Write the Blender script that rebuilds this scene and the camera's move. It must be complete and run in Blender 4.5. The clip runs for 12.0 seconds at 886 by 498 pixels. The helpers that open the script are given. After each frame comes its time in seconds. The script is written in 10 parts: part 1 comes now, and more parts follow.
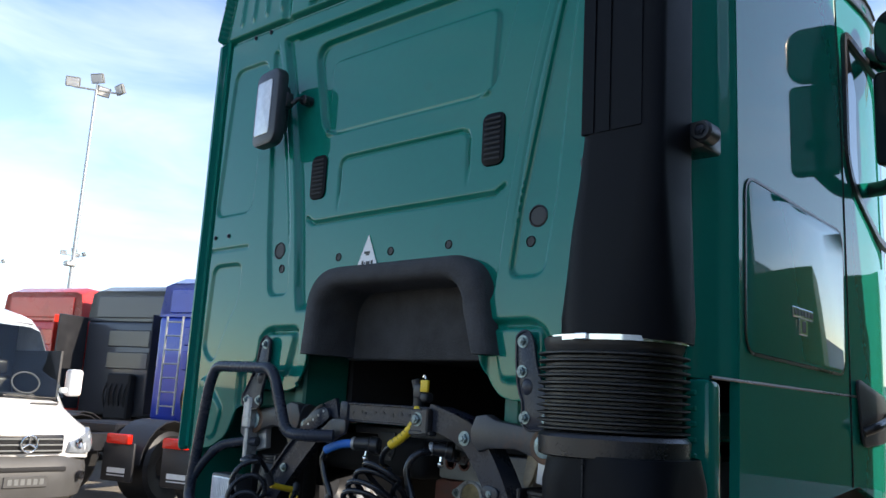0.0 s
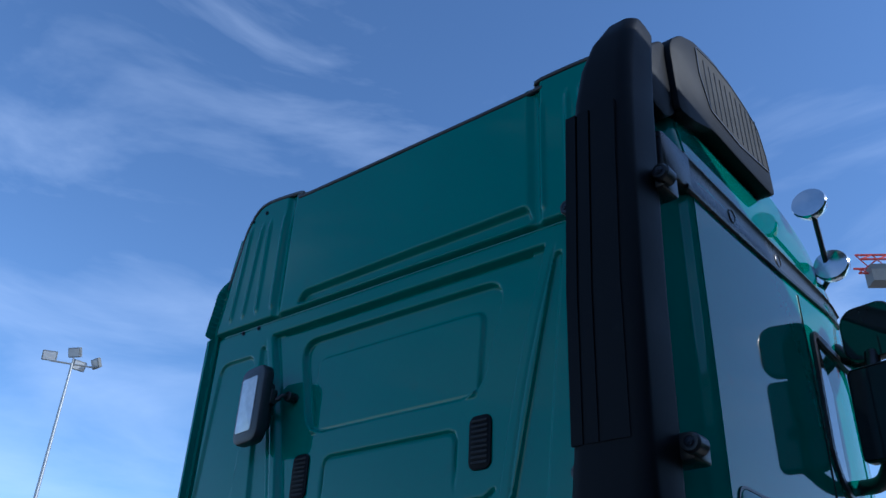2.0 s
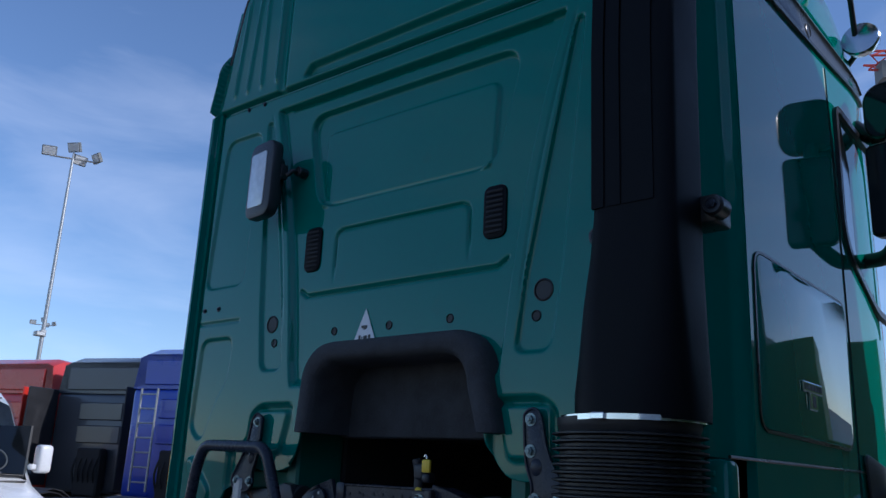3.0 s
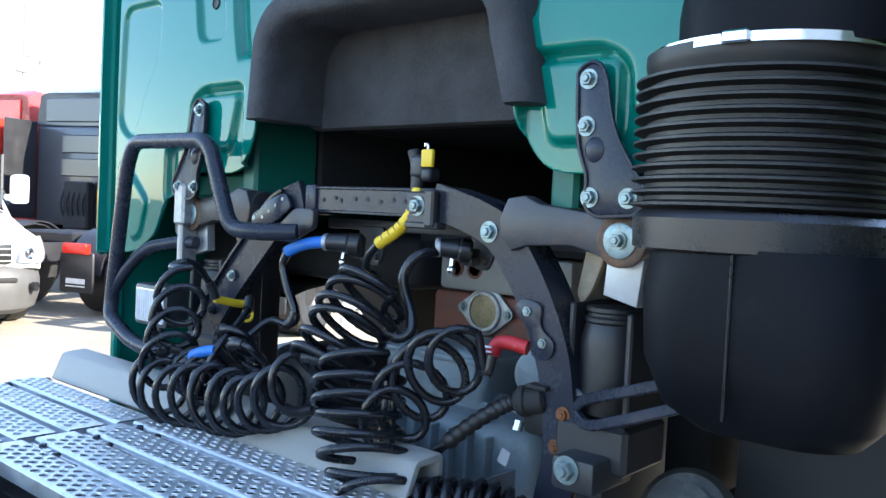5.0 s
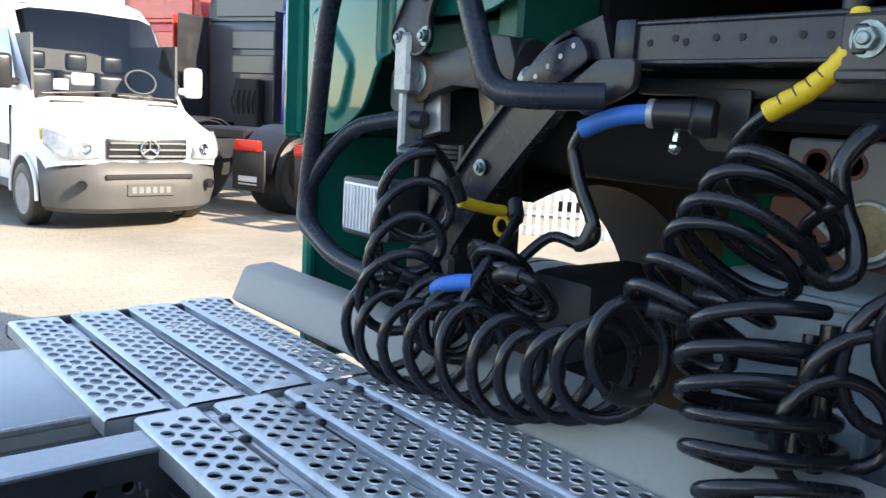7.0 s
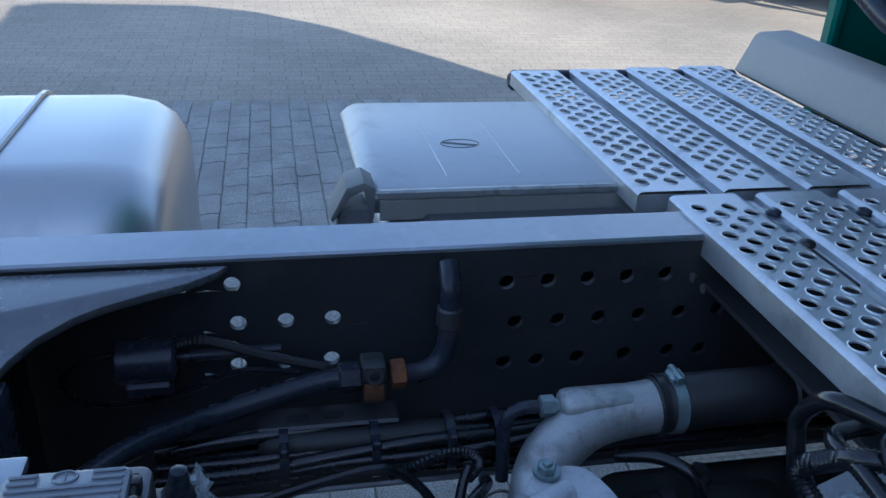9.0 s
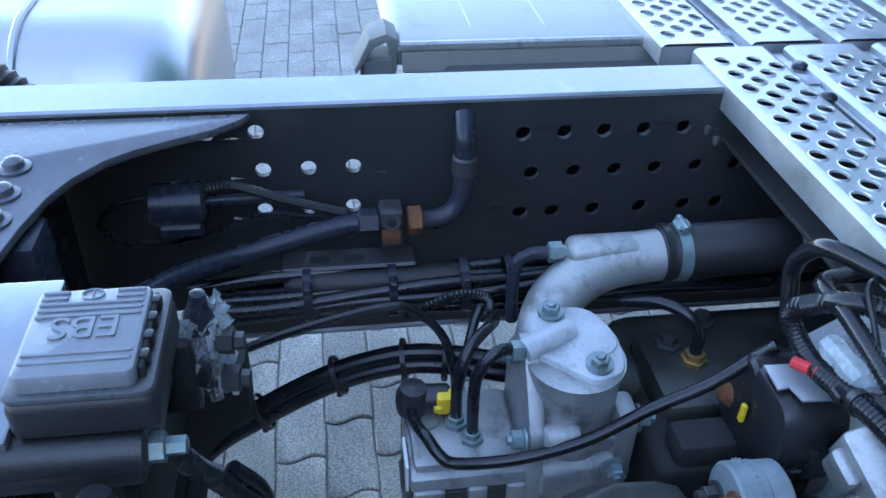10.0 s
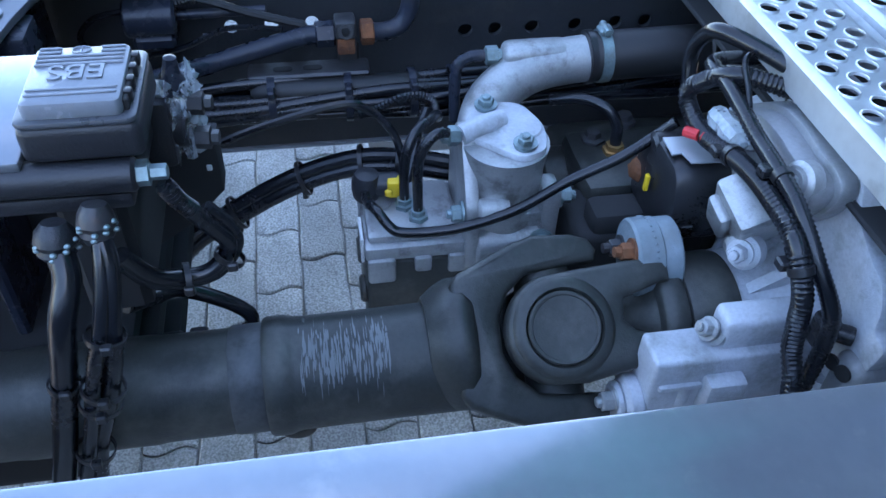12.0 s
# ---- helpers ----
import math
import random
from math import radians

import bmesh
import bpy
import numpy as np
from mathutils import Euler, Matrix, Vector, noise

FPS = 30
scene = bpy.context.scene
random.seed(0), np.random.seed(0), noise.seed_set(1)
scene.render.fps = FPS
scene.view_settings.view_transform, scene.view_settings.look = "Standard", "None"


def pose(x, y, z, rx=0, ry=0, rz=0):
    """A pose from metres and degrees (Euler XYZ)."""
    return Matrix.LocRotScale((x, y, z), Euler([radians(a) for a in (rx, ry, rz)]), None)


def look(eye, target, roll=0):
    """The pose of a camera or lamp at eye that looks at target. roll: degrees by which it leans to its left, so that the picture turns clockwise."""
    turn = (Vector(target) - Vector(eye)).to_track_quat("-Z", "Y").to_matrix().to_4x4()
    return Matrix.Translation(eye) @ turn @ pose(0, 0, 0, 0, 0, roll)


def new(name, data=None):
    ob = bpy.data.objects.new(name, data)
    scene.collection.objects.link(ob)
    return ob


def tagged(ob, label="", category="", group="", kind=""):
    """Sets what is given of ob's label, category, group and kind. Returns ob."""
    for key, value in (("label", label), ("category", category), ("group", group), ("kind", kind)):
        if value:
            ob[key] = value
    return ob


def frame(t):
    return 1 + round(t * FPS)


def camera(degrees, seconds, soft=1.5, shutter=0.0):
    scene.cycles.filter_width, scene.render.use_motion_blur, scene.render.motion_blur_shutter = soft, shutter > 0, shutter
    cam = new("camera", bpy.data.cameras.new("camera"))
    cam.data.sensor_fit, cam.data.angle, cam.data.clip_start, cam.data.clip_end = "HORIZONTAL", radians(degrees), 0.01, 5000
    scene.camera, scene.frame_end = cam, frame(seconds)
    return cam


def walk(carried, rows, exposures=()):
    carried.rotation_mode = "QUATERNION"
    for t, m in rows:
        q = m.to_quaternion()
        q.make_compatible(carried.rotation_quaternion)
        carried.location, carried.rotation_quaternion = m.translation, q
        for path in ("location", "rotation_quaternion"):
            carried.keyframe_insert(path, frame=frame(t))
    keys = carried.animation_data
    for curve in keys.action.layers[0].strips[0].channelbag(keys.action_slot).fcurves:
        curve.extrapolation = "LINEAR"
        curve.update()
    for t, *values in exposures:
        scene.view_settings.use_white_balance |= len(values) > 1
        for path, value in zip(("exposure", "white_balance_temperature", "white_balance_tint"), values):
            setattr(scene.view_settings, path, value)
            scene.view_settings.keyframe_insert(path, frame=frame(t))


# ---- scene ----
cam = camera(56.1, 12.0)
PATH = [
    (0, (2.287, -2.135, 1.682), (0.946, -0.697, 2.045), 3.2),
    (0.5, (2.299, -2.191, 1.755), (1.009, -0.809, 2.408), 3.1),
    (1, (2.327, -2.223, 1.811), (1.104, -0.906, 2.689), 2.9),
    (1.5, (2.335, -2.228, 1.82), (1.162, -0.957, 2.825), 2.9),
    (2, (2.291, -2.2, 1.779), (1.114, -0.907, 2.749), 2.8),
    (2.5, (2.252, -2.179, 1.751), (1.022, -0.811, 2.535), 2.7),
    (3, (2.186, -2.16, 1.71), (0.906, -0.715, 2.234), 2.7),
    (3.5, (2.094, -2.087, 1.666), (0.795, -0.592, 1.947), 2.7),
    (3.7, (2.038, -2.003, 1.64), (0.736, -0.495, 1.823), 2.6),
    (5.3, (1.472, -1.37, 1.587), (0.185, 0.157, 1.488), 3.1),
    (5.5, (1.423, -1.307, 1.573), (0.148, 0.23, 1.457), 3.1),
    (6, (1.277, -1.193, 1.541), (-0.012, 0.322, 1.336), 3.2),
    (6.5, (1.035, -1.184, 1.535), (-0.341, 0.243, 1.274), 3.2),
    (7, (0.728, -1.111, 1.495), (-0.798, 0.141, 1.17), 3.3),
    (7.5, (0.491, -1.113, 1.439), (-1.181, -0.112, 0.992), 3.7),
    (7.7, (0.448, -1.139, 1.422), (-1.273, -0.248, 0.928), 3.7),
    (9.3, (0.456, -1.218, 1.421), (-1.274, -0.911, 0.465), 2.2),
    (9.5, (0.465, -1.209, 1.424), (-1.232, -0.923, 0.404), 2.1),
    (10, (0.496, -1.185, 1.423), (-1.11, -0.931, 0.259), 1.9),
    (10.5, (0.537, -1.146, 1.423), (-0.999, -0.909, 0.164), 1.7),
    (11, (0.592, -1.109, 1.421), (-0.894, -0.866, 0.104), 1.8),
    (11.5, (0.642, -1.11, 1.424), (-0.807, -0.855, 0.07), 1.8),
    (12, (0.676, -1.167, 1.412), (-0.763, -0.893, 0.05), 2.2),
]
EXPOSURES = [(0, 0.6, 6900, 14), (0.3, 0.0, 6000, 13), (0.6, -0.45, 5300, 11), (1.9, -0.5, 5050, 11), (2.5, -0.6, 5050, 12), (3.0, -0.7, 5450, 17), (3.3, -0.55, 5700, 17), (3.7, -0.4, 5900, 16), (5.3, 2.2, 6600, 11), (6.5, 2.0, 7100, 13),
             (7.0, 1.5, 7400, 13), (7.5, 0.75, 7500, 13), (7.7, 0.7, 7300, 13), (9.3, 1.0, 6100, 12), (10.0, 2.35, 6600, 13), (10.5, 2.85, 6900, 14), (11.0, 2.85, 6900, 14), (11.5, 2.5, 6800, 14), (12.0, 2.5, 6400, 15)]
walk(cam, [(t, look(eye, target, roll)) for t, eye, target, roll in PATH], EXPOSURES)

# ---------------------------------------------------------------- world and light
SUN_AZ = radians(27.5)   # from +x towards +y
SUN_EL = radians(30)
world = bpy.data.worlds.new("world")
scene.world = world
world.use_nodes = True
wn = world.node_tree.nodes
wl = world.node_tree.links
sky = wn.new("ShaderNodeTexSky")
sky.sky_type = 'NISHITA'
sky.sun_disc = False
sky.sun_elevation = SUN_EL
sky.sun_rotation = math.pi / 2 - SUN_AZ
sky.air_density, sky.dust_density, sky.ozone_density = 1.0, 0.3, 2.5
bg = wn["Background"]
bg.inputs[1].default_value = 0.21
# thin high cloud streaks on the sky
tc = wn.new("ShaderNodeTexCoord")
mp = wn.new("ShaderNodeMapping")
mp.inputs["Scale"].default_value = (1.6, 1.6, 5.5)
mp.inputs["Rotation"].default_value = (0.25, 0.2, 0.5)
nz = wn.new("ShaderNodeTexNoise")
nz.inputs["Scale"].default_value, nz.inputs["Detail"].default_value, nz.inputs["Roughness"].default_value = 1.7, 6, 0.55
nz.inputs["Distortion"].default_value = 0.5
cr = wn.new("ShaderNodeValToRGB")
cr.color_ramp.elements[0].position, cr.color_ramp.elements[1].position = 0.52, 0.92
cr.color_ramp.elements[1].color = (0.4, 0.4, 0.4, 1)
mx = wn.new("ShaderNodeMix")
mx.data_type = 'RGBA'
mx.inputs["B"].default_value = (7.0, 7.4, 8.0, 1)
wl.new(tc.outputs["Generated"], mp.inputs[0])
wl.new(mp.outputs[0], nz.inputs["Vector"])
wl.new(nz.outputs["Fac"], cr.inputs[0])
wl.new(cr.outputs[0], mx.inputs["Factor"])
wl.new(sky.outputs[0], mx.inputs["A"])
wl.new(mx.outputs["Result"], bg.inputs[0])

sun = new("sun", bpy.data.lights.new("sun", 'SUN'))
sun.data.energy, sun.data.angle, sun.data.color = 5.0, radians(0.55), (1.0, 0.92, 0.78)
sun.matrix_world = look((0, 0, 0), (-math.cos(SUN_AZ) * math.cos(SUN_EL), -math.sin(SUN_AZ) * math.cos(SUN_EL), -math.sin(SUN_EL)))


# ---------------------------------------------------------------- materials
MATS = {}


def mat(name, col, rough=0.5, metal=0.0, var=0.15, scale=6.0, fine=80.0, bump=0.0, bscale=120.0, coat=0.0, dirt=None, dirt_amt=0.0, dirt_scale=3.0, spec=0.5, rvar=0.08, island=0.0):
    """Painted, plastic, metal or rubber surface: two scales of variation, stains and fine relief."""
    if name in MATS:
        return MATS[name]
    m = bpy.data.materials.new(name)
    m.use_nodes = True
    n, l = m.node_tree.nodes, m.node_tree.links
    b = n["Principled BSDF"]
    co = n.new("ShaderNodeTexCoord")
    n1 = n.new("ShaderNodeTexNoise")
    n1.inputs["Scale"].default_value, n1.inputs["Detail"].default_value = scale, 5
    n2 = n.new("ShaderNodeTexNoise")
    n2.inputs["Scale"].default_value, n2.inputs["Detail"].default_value = fine, 3
    l.new(co.outputs["Object"], n1.inputs["Vector"])
    l.new(co.outputs["Object"], n2.inputs["Vector"])
    add = n.new("ShaderNodeMath")
    add.operation = 'MULTIPLY_ADD'
    add.inputs[1].default_value = 0.4
    l.new(n2.outputs["Fac"], add.inputs[0])
    l.new(n1.outputs["Fac"], add.inputs[2])
    mr = n.new("ShaderNodeMapRange")
    mr.inputs["From Min"].default_value, mr.inputs["From Max"].default_value = 0.4, 1.0
    mr.inputs["To Min"].default_value, mr.inputs["To Max"].default_value = 1 - var, 1 + var
    l.new(add.outputs[0], mr.inputs["Value"])
    mul = n.new("ShaderNodeMix")
    mul.data_type, mul.blend_type = 'RGBA', 'MULTIPLY'
    mul.inputs["Factor"].default_value = 1
    mul.inputs["A"].default_value = (*col, 1)
    l.new(mr.outputs[0], mul.inputs["B"])
    out = mul.outputs["Result"]
    if dirt:
        n3 = n.new("ShaderNodeTexNoise")
        n3.inputs["Scale"].default_value, n3.inputs["Detail"].default_value, n3.inputs["Roughness"].default_value = dirt_scale, 8, 0.65
        l.new(co.outputs["Object"], n3.inputs["Vector"])
        r3 = n.new("ShaderNodeMapRange")
        r3.inputs["From Min"].default_value, r3.inputs["From Max"].default_value = 0.62 - 0.3 * dirt_amt, 0.78 - 0.2 * dirt_amt
        r3.inputs["To Max"].default_value = min(1, 0.35 + dirt_amt)
        l.new(n3.outputs["Fac"], r3.inputs["Value"])
        dm = n.new("ShaderNodeMix")
        dm.data_type = 'RGBA'
        dm.inputs["B"].default_value = (*dirt, 1)
        l.new(r3.outputs[0], dm.inputs["Factor"])
        l.new(out, dm.inputs["A"])
        out = dm.outputs["Result"]
    l.new(out, b.inputs["Base Color"])
    rr = n.new("ShaderNodeMapRange")
    rr.inputs["From Min"].default_value, rr.inputs["From Max"].default_value = 0.4, 1.0
    rr.inputs["To Min"].default_value, rr.inputs["To Max"].default_value = max(0.02, rough - rvar), min(1, rough + rvar)
    l.new(add.outputs[0], rr.inputs["Value"])
    l.new(rr.outputs[0], b.inputs["Roughness"])
    b.inputs["Metallic"].default_value = metal
    b.inputs["Specular IOR Level"].default_value = spec
    b.inputs["Coat Weight"].default_value = coat
    b.inputs["Coat Roughness"].default_value = 0.03
    if bump:
        n4 = n.new("ShaderNodeTexNoise")
        n4.inputs["Scale"].default_value, n4.inputs["Detail"].default_value = bscale, 4
        l.new(co.outputs["Object"], n4.inputs["Vector"])
        bp = n.new("ShaderNodeBump")
        bp.inputs["Strength"].default_value, bp.inputs["Distance"].default_value = min(1, bump), 0.004
        l.new(n4.outputs["Fac"], bp.inputs["Height"])
        l.new(bp.outputs[0], b.inputs["Normal"])
    MATS[name] = m
    return m


def glass(name, col=(0.9, 0.95, 0.95), rough=0.0):
    if name in MATS:
        return MATS[name]
    m = bpy.data.materials.new(name)
    m.use_nodes = True
    b = m.node_tree.nodes["Principled BSDF"]
    b.inputs["Base Color"].default_value = (*col, 1)
    b.inputs["Transmission Weight"].default_value = 1
    b.inputs["Roughness"].default_value = rough
    b.inputs["IOR"].default_value = 1.45
    MATS[name] = m
    return m


GREEN = mat("green_cab_paint", (0.0, 0.160, 0.120), 0.3, 0.0, 0.05, 2.0, 40, coat=1.0, spec=0.0, rvar=0.04, dirt=(0.02, 0.11, 0.08), dirt_amt=0.02, dirt_scale=5)
GREEN.node_tree.nodes["Principled BSDF"].inputs["Coat IOR"].default_value = 1.42
GREEN_ROUGH = mat("green_underseal_paint", (0.0, 0.11, 0.075), 0.5, 0.0, 0.15, 5, 60, dirt=(0.05, 0.06, 0.05), dirt_amt=0.3, dirt_scale=9)
BLACK_PL = mat("black_moulded_plastic", (0.019, 0.020, 0.024), 0.42, 0.0, 0.2, 4, 200, bump=0.15, bscale=420, rvar=0.1, dirt=(0.05, 0.05, 0.05), dirt_amt=0.08, dirt_scale=4)
BLACK_TRIM = mat("black_trim_plastic", (0.016, 0.016, 0.018), 0.3, 0.0, 0.2, 5, 200, bump=0.08, bscale=500)
RUBBER = mat("black_rubber", (0.011, 0.011, 0.012), 0.5, 0.0, 0.25, 8, 150, dirt=(0.06, 0.058, 0.055), dirt_amt=0.12, dirt_scale=14)
HOSE = mat("black_hose_plastic", (0.009, 0.010, 0.013), 0.25, 0.0, 0.25, 12, 200, dirt=(0.05, 0.05, 0.055), dirt_amt=0.12, dirt_scale=18)
FOAM = mat("black_foam_padding", (0.040, 0.040, 0.043), 0.85, 0.0, 0.5, 14, 220, bump=0.9, bscale=150, dirt=(0.20, 0.20, 0.20), dirt_amt=0.1, dirt_scale=260)
CHASSIS = mat("dark_chassis_paint", (0.022, 0.026, 0.038), 0.27, 0.0, 0.3, 8, 110, spec=0.28, bump=0.04, bscale=180, rvar=0.14, dirt=(0.12, 0.095, 0.075), dirt_amt=0.10, dirt_scale=9)
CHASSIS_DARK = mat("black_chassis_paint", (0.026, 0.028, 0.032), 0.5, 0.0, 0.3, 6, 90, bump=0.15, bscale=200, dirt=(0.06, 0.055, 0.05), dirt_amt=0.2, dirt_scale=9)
CHASSIS_RUST = mat("dark_rusty_chassis_steel", (0.040, 0.040, 0.043), 0.42, 0.15, 0.35, 10, 90, bump=0.12, bscale=160, dirt=(0.12, 0.055, 0.026), dirt_amt=0.25, dirt_scale=11)
RUST = mat("rusty_steel", (0.20, 0.075, 0.03), 0.8, 0.2, 0.5, 18, 140, bump=0.5, bscale=200, dirt=(0.09, 0.04, 0.025), dirt_amt=0.5, dirt_scale=30)
ZINC = mat("zinc_plated_bolt", (0.22, 0.29, 0.30), 0.38, 0.6, 0.3, 30, 240, dirt=(0.12, 0.09, 0.06), dirt_amt=0.3, dirt_scale=40)
ALU = mat("cast_aluminium", (0.40, 0.41, 0.41), 0.42, 0.6, 0.25, 18, 320, bump=0.22, bscale=700, dirt=(0.09, 0.085, 0.075), dirt_amt=0.34, dirt_scale=32)
ALU_WHITE = mat("oxidised_aluminium", (0.47, 0.49, 0.52), 0.6, 0.2, 0.3, 14, 260, bump=0.28, bscale=620, dirt=(0.17, 0.17, 0.14), dirt_amt=0.30, dirt_scale=22)
ALU_GREY = mat("dull_grey_casting", (0.27, 0.275, 0.28), 0.55, 0.2, 0.25, 12, 240, bump=0.22, bscale=600, dirt=(0.13, 0.13, 0.11), dirt_amt=0.3, dirt_scale=18)
PLATE = mat("galvanised_tread_plate", (0.57, 0.59, 0.61), 0.38, 0.7, 0.2, 7, 70, bump=0.12, bscale=90, dirt=(0.20, 0.20, 0.19), dirt_amt=0.22, dirt_scale=10)
ALU_SHEET = mat("dull_aluminium_sheet", (0.42, 0.44, 0.46), 0.45, 0.55, 0.14, 4, 60, dirt=(0.2, 0.2, 0.19), dirt_amt=0.2, dirt_scale=7)
TANK = mat("brushed_aluminium_tank", (0.46, 0.47, 0.48), 0.33, 0.85, 0.05, 2, 12, dirt=(0.3, 0.3, 0.29), dirt_amt=0.12, dirt_scale=6)
GREY_PL = mat("grey_moulded_plastic", (0.16, 0.17, 0.17), 0.6, 0.0, 0.15, 6, 120, bump=0.15, bscale=300, dirt=(0.08, 0.08, 0.075), dirt_amt=0.2, dirt_scale=7)
BEIGE_PL = mat("pale_grey_plastic_mudguard", (0.27, 0.265, 0.245), 0.6, 0.0, 0.12, 4, 120, dirt=(0.2, 0.19, 0.17), dirt_amt=0.2, dirt_scale=8)
STACK_BLACK = mat("black_stack_plastic", (0.0045, 0.005, 0.007), 0.5, 0.0, 0.25, 5, 160, bump=0.12, bscale=420, spec=0.1, dirt=(0.016, 0.019, 0.02), dirt_amt=0.06, dirt_scale=8)
# worn rail paint, its base lightened to carry the sky's reflection
FLANGE = mat("worn_sky_lightened_rail_paint", (0.27, 0.29, 0.32), 0.20, 0.6, 0.12, 5, 80, bump=0.03, bscale=150, dirt=(0.42, 0.43, 0.44), dirt_amt=0.10, dirt_scale=26)
# matt black of real parts, also used as shade in deep places
BLACK_FLAT = mat("matt_black_and_shade", (0.016, 0.016, 0.017), 0.8, 0.0, 0.3, 5, 90)
CHROME = mat("chrome", (0.75, 0.77, 0.78), 0.12, 1.0, 0.1, 8, 90)
YELLOW = mat("yellow_sleeve", (0.75, 0.50, 0.02), 0.5, 0.0, 0.15, 20, 150, dirt=(0.25, 0.17, 0.03), dirt_amt=0.15, dirt_scale=40)
BLUE = mat("blue_sleeve", (0.02, 0.16, 0.55), 0.5, 0.0, 0.15, 20, 150, dirt=(0.03, 0.07, 0.2), dirt_amt=0.12, dirt_scale=40)
RED = mat("red_sleeve", (0.55, 0.025, 0.03), 0.5, 0.0, 0.15, 20, 150, dirt=(0.5, 0.4, 0.4), dirt_amt=0.1, dirt_scale=50)
WHITE_PL = mat("white_sheet", (0.72, 0.73, 0.73), 0.5, 0.0, 0.06, 10, 100, dirt=(0.4, 0.4, 0.38), dirt_amt=0.1)
INK = mat("black_print", (0.02, 0.02, 0.02), 0.5)
ENGINE_RED = mat("red_brown_primer", (0.16, 0.055, 0.035), 0.65, 0.0, 0.3, 8, 90, bump=0.3, dirt=(0.08, 0.06, 0.05), dirt_amt=0.3, dirt_scale=9)
GEAR_GREY = mat("blue_grey_engine_paint", (0.17, 0.21, 0.23), 0.5, 0.1, 0.2, 6, 90, bump=0.25, dirt=(0.10, 0.10, 0.09), dirt_amt=0.3, dirt_scale=8)
DARK_STEEL = mat("dark_oily_steel", (0.043, 0.045, 0.041), 0.42, 0.25, 0.5, 9, 160, bump=0.12, bscale=420, rvar=0.14, dirt=(0.12, 0.12, 0.105), dirt_amt=0.34, dirt_scale=13)
WHITE_PAINT = mat("white_van_paint", (0.82, 0.83, 0.83), 0.3, 0.0, 0.03, 2, 50, coat=0.8)
GREY_BUMPER = mat("grey_bumper_plastic", (0.075, 0.075, 0.075), 0.55, 0.0, 0.15, 5, 120, bump=0.1, bscale=400)
GLASS_DARK = mat("dark_window_glass", (0.02, 0.03, 0.035), 0.03, 0.0, 0.1, 3, 30, spec=0.9, rvar=0.01)
LENS_RED = mat("red_lamp_lens", (0.65, 0.02, 0.01), 0.15, 0.0, 0.1)
LENS_CLEAR = mat("clear_lamp_lens", (0.62, 0.64, 0.66), 0.1, 0.15, 0.15, 30, 160, bump=0.4, bscale=60)


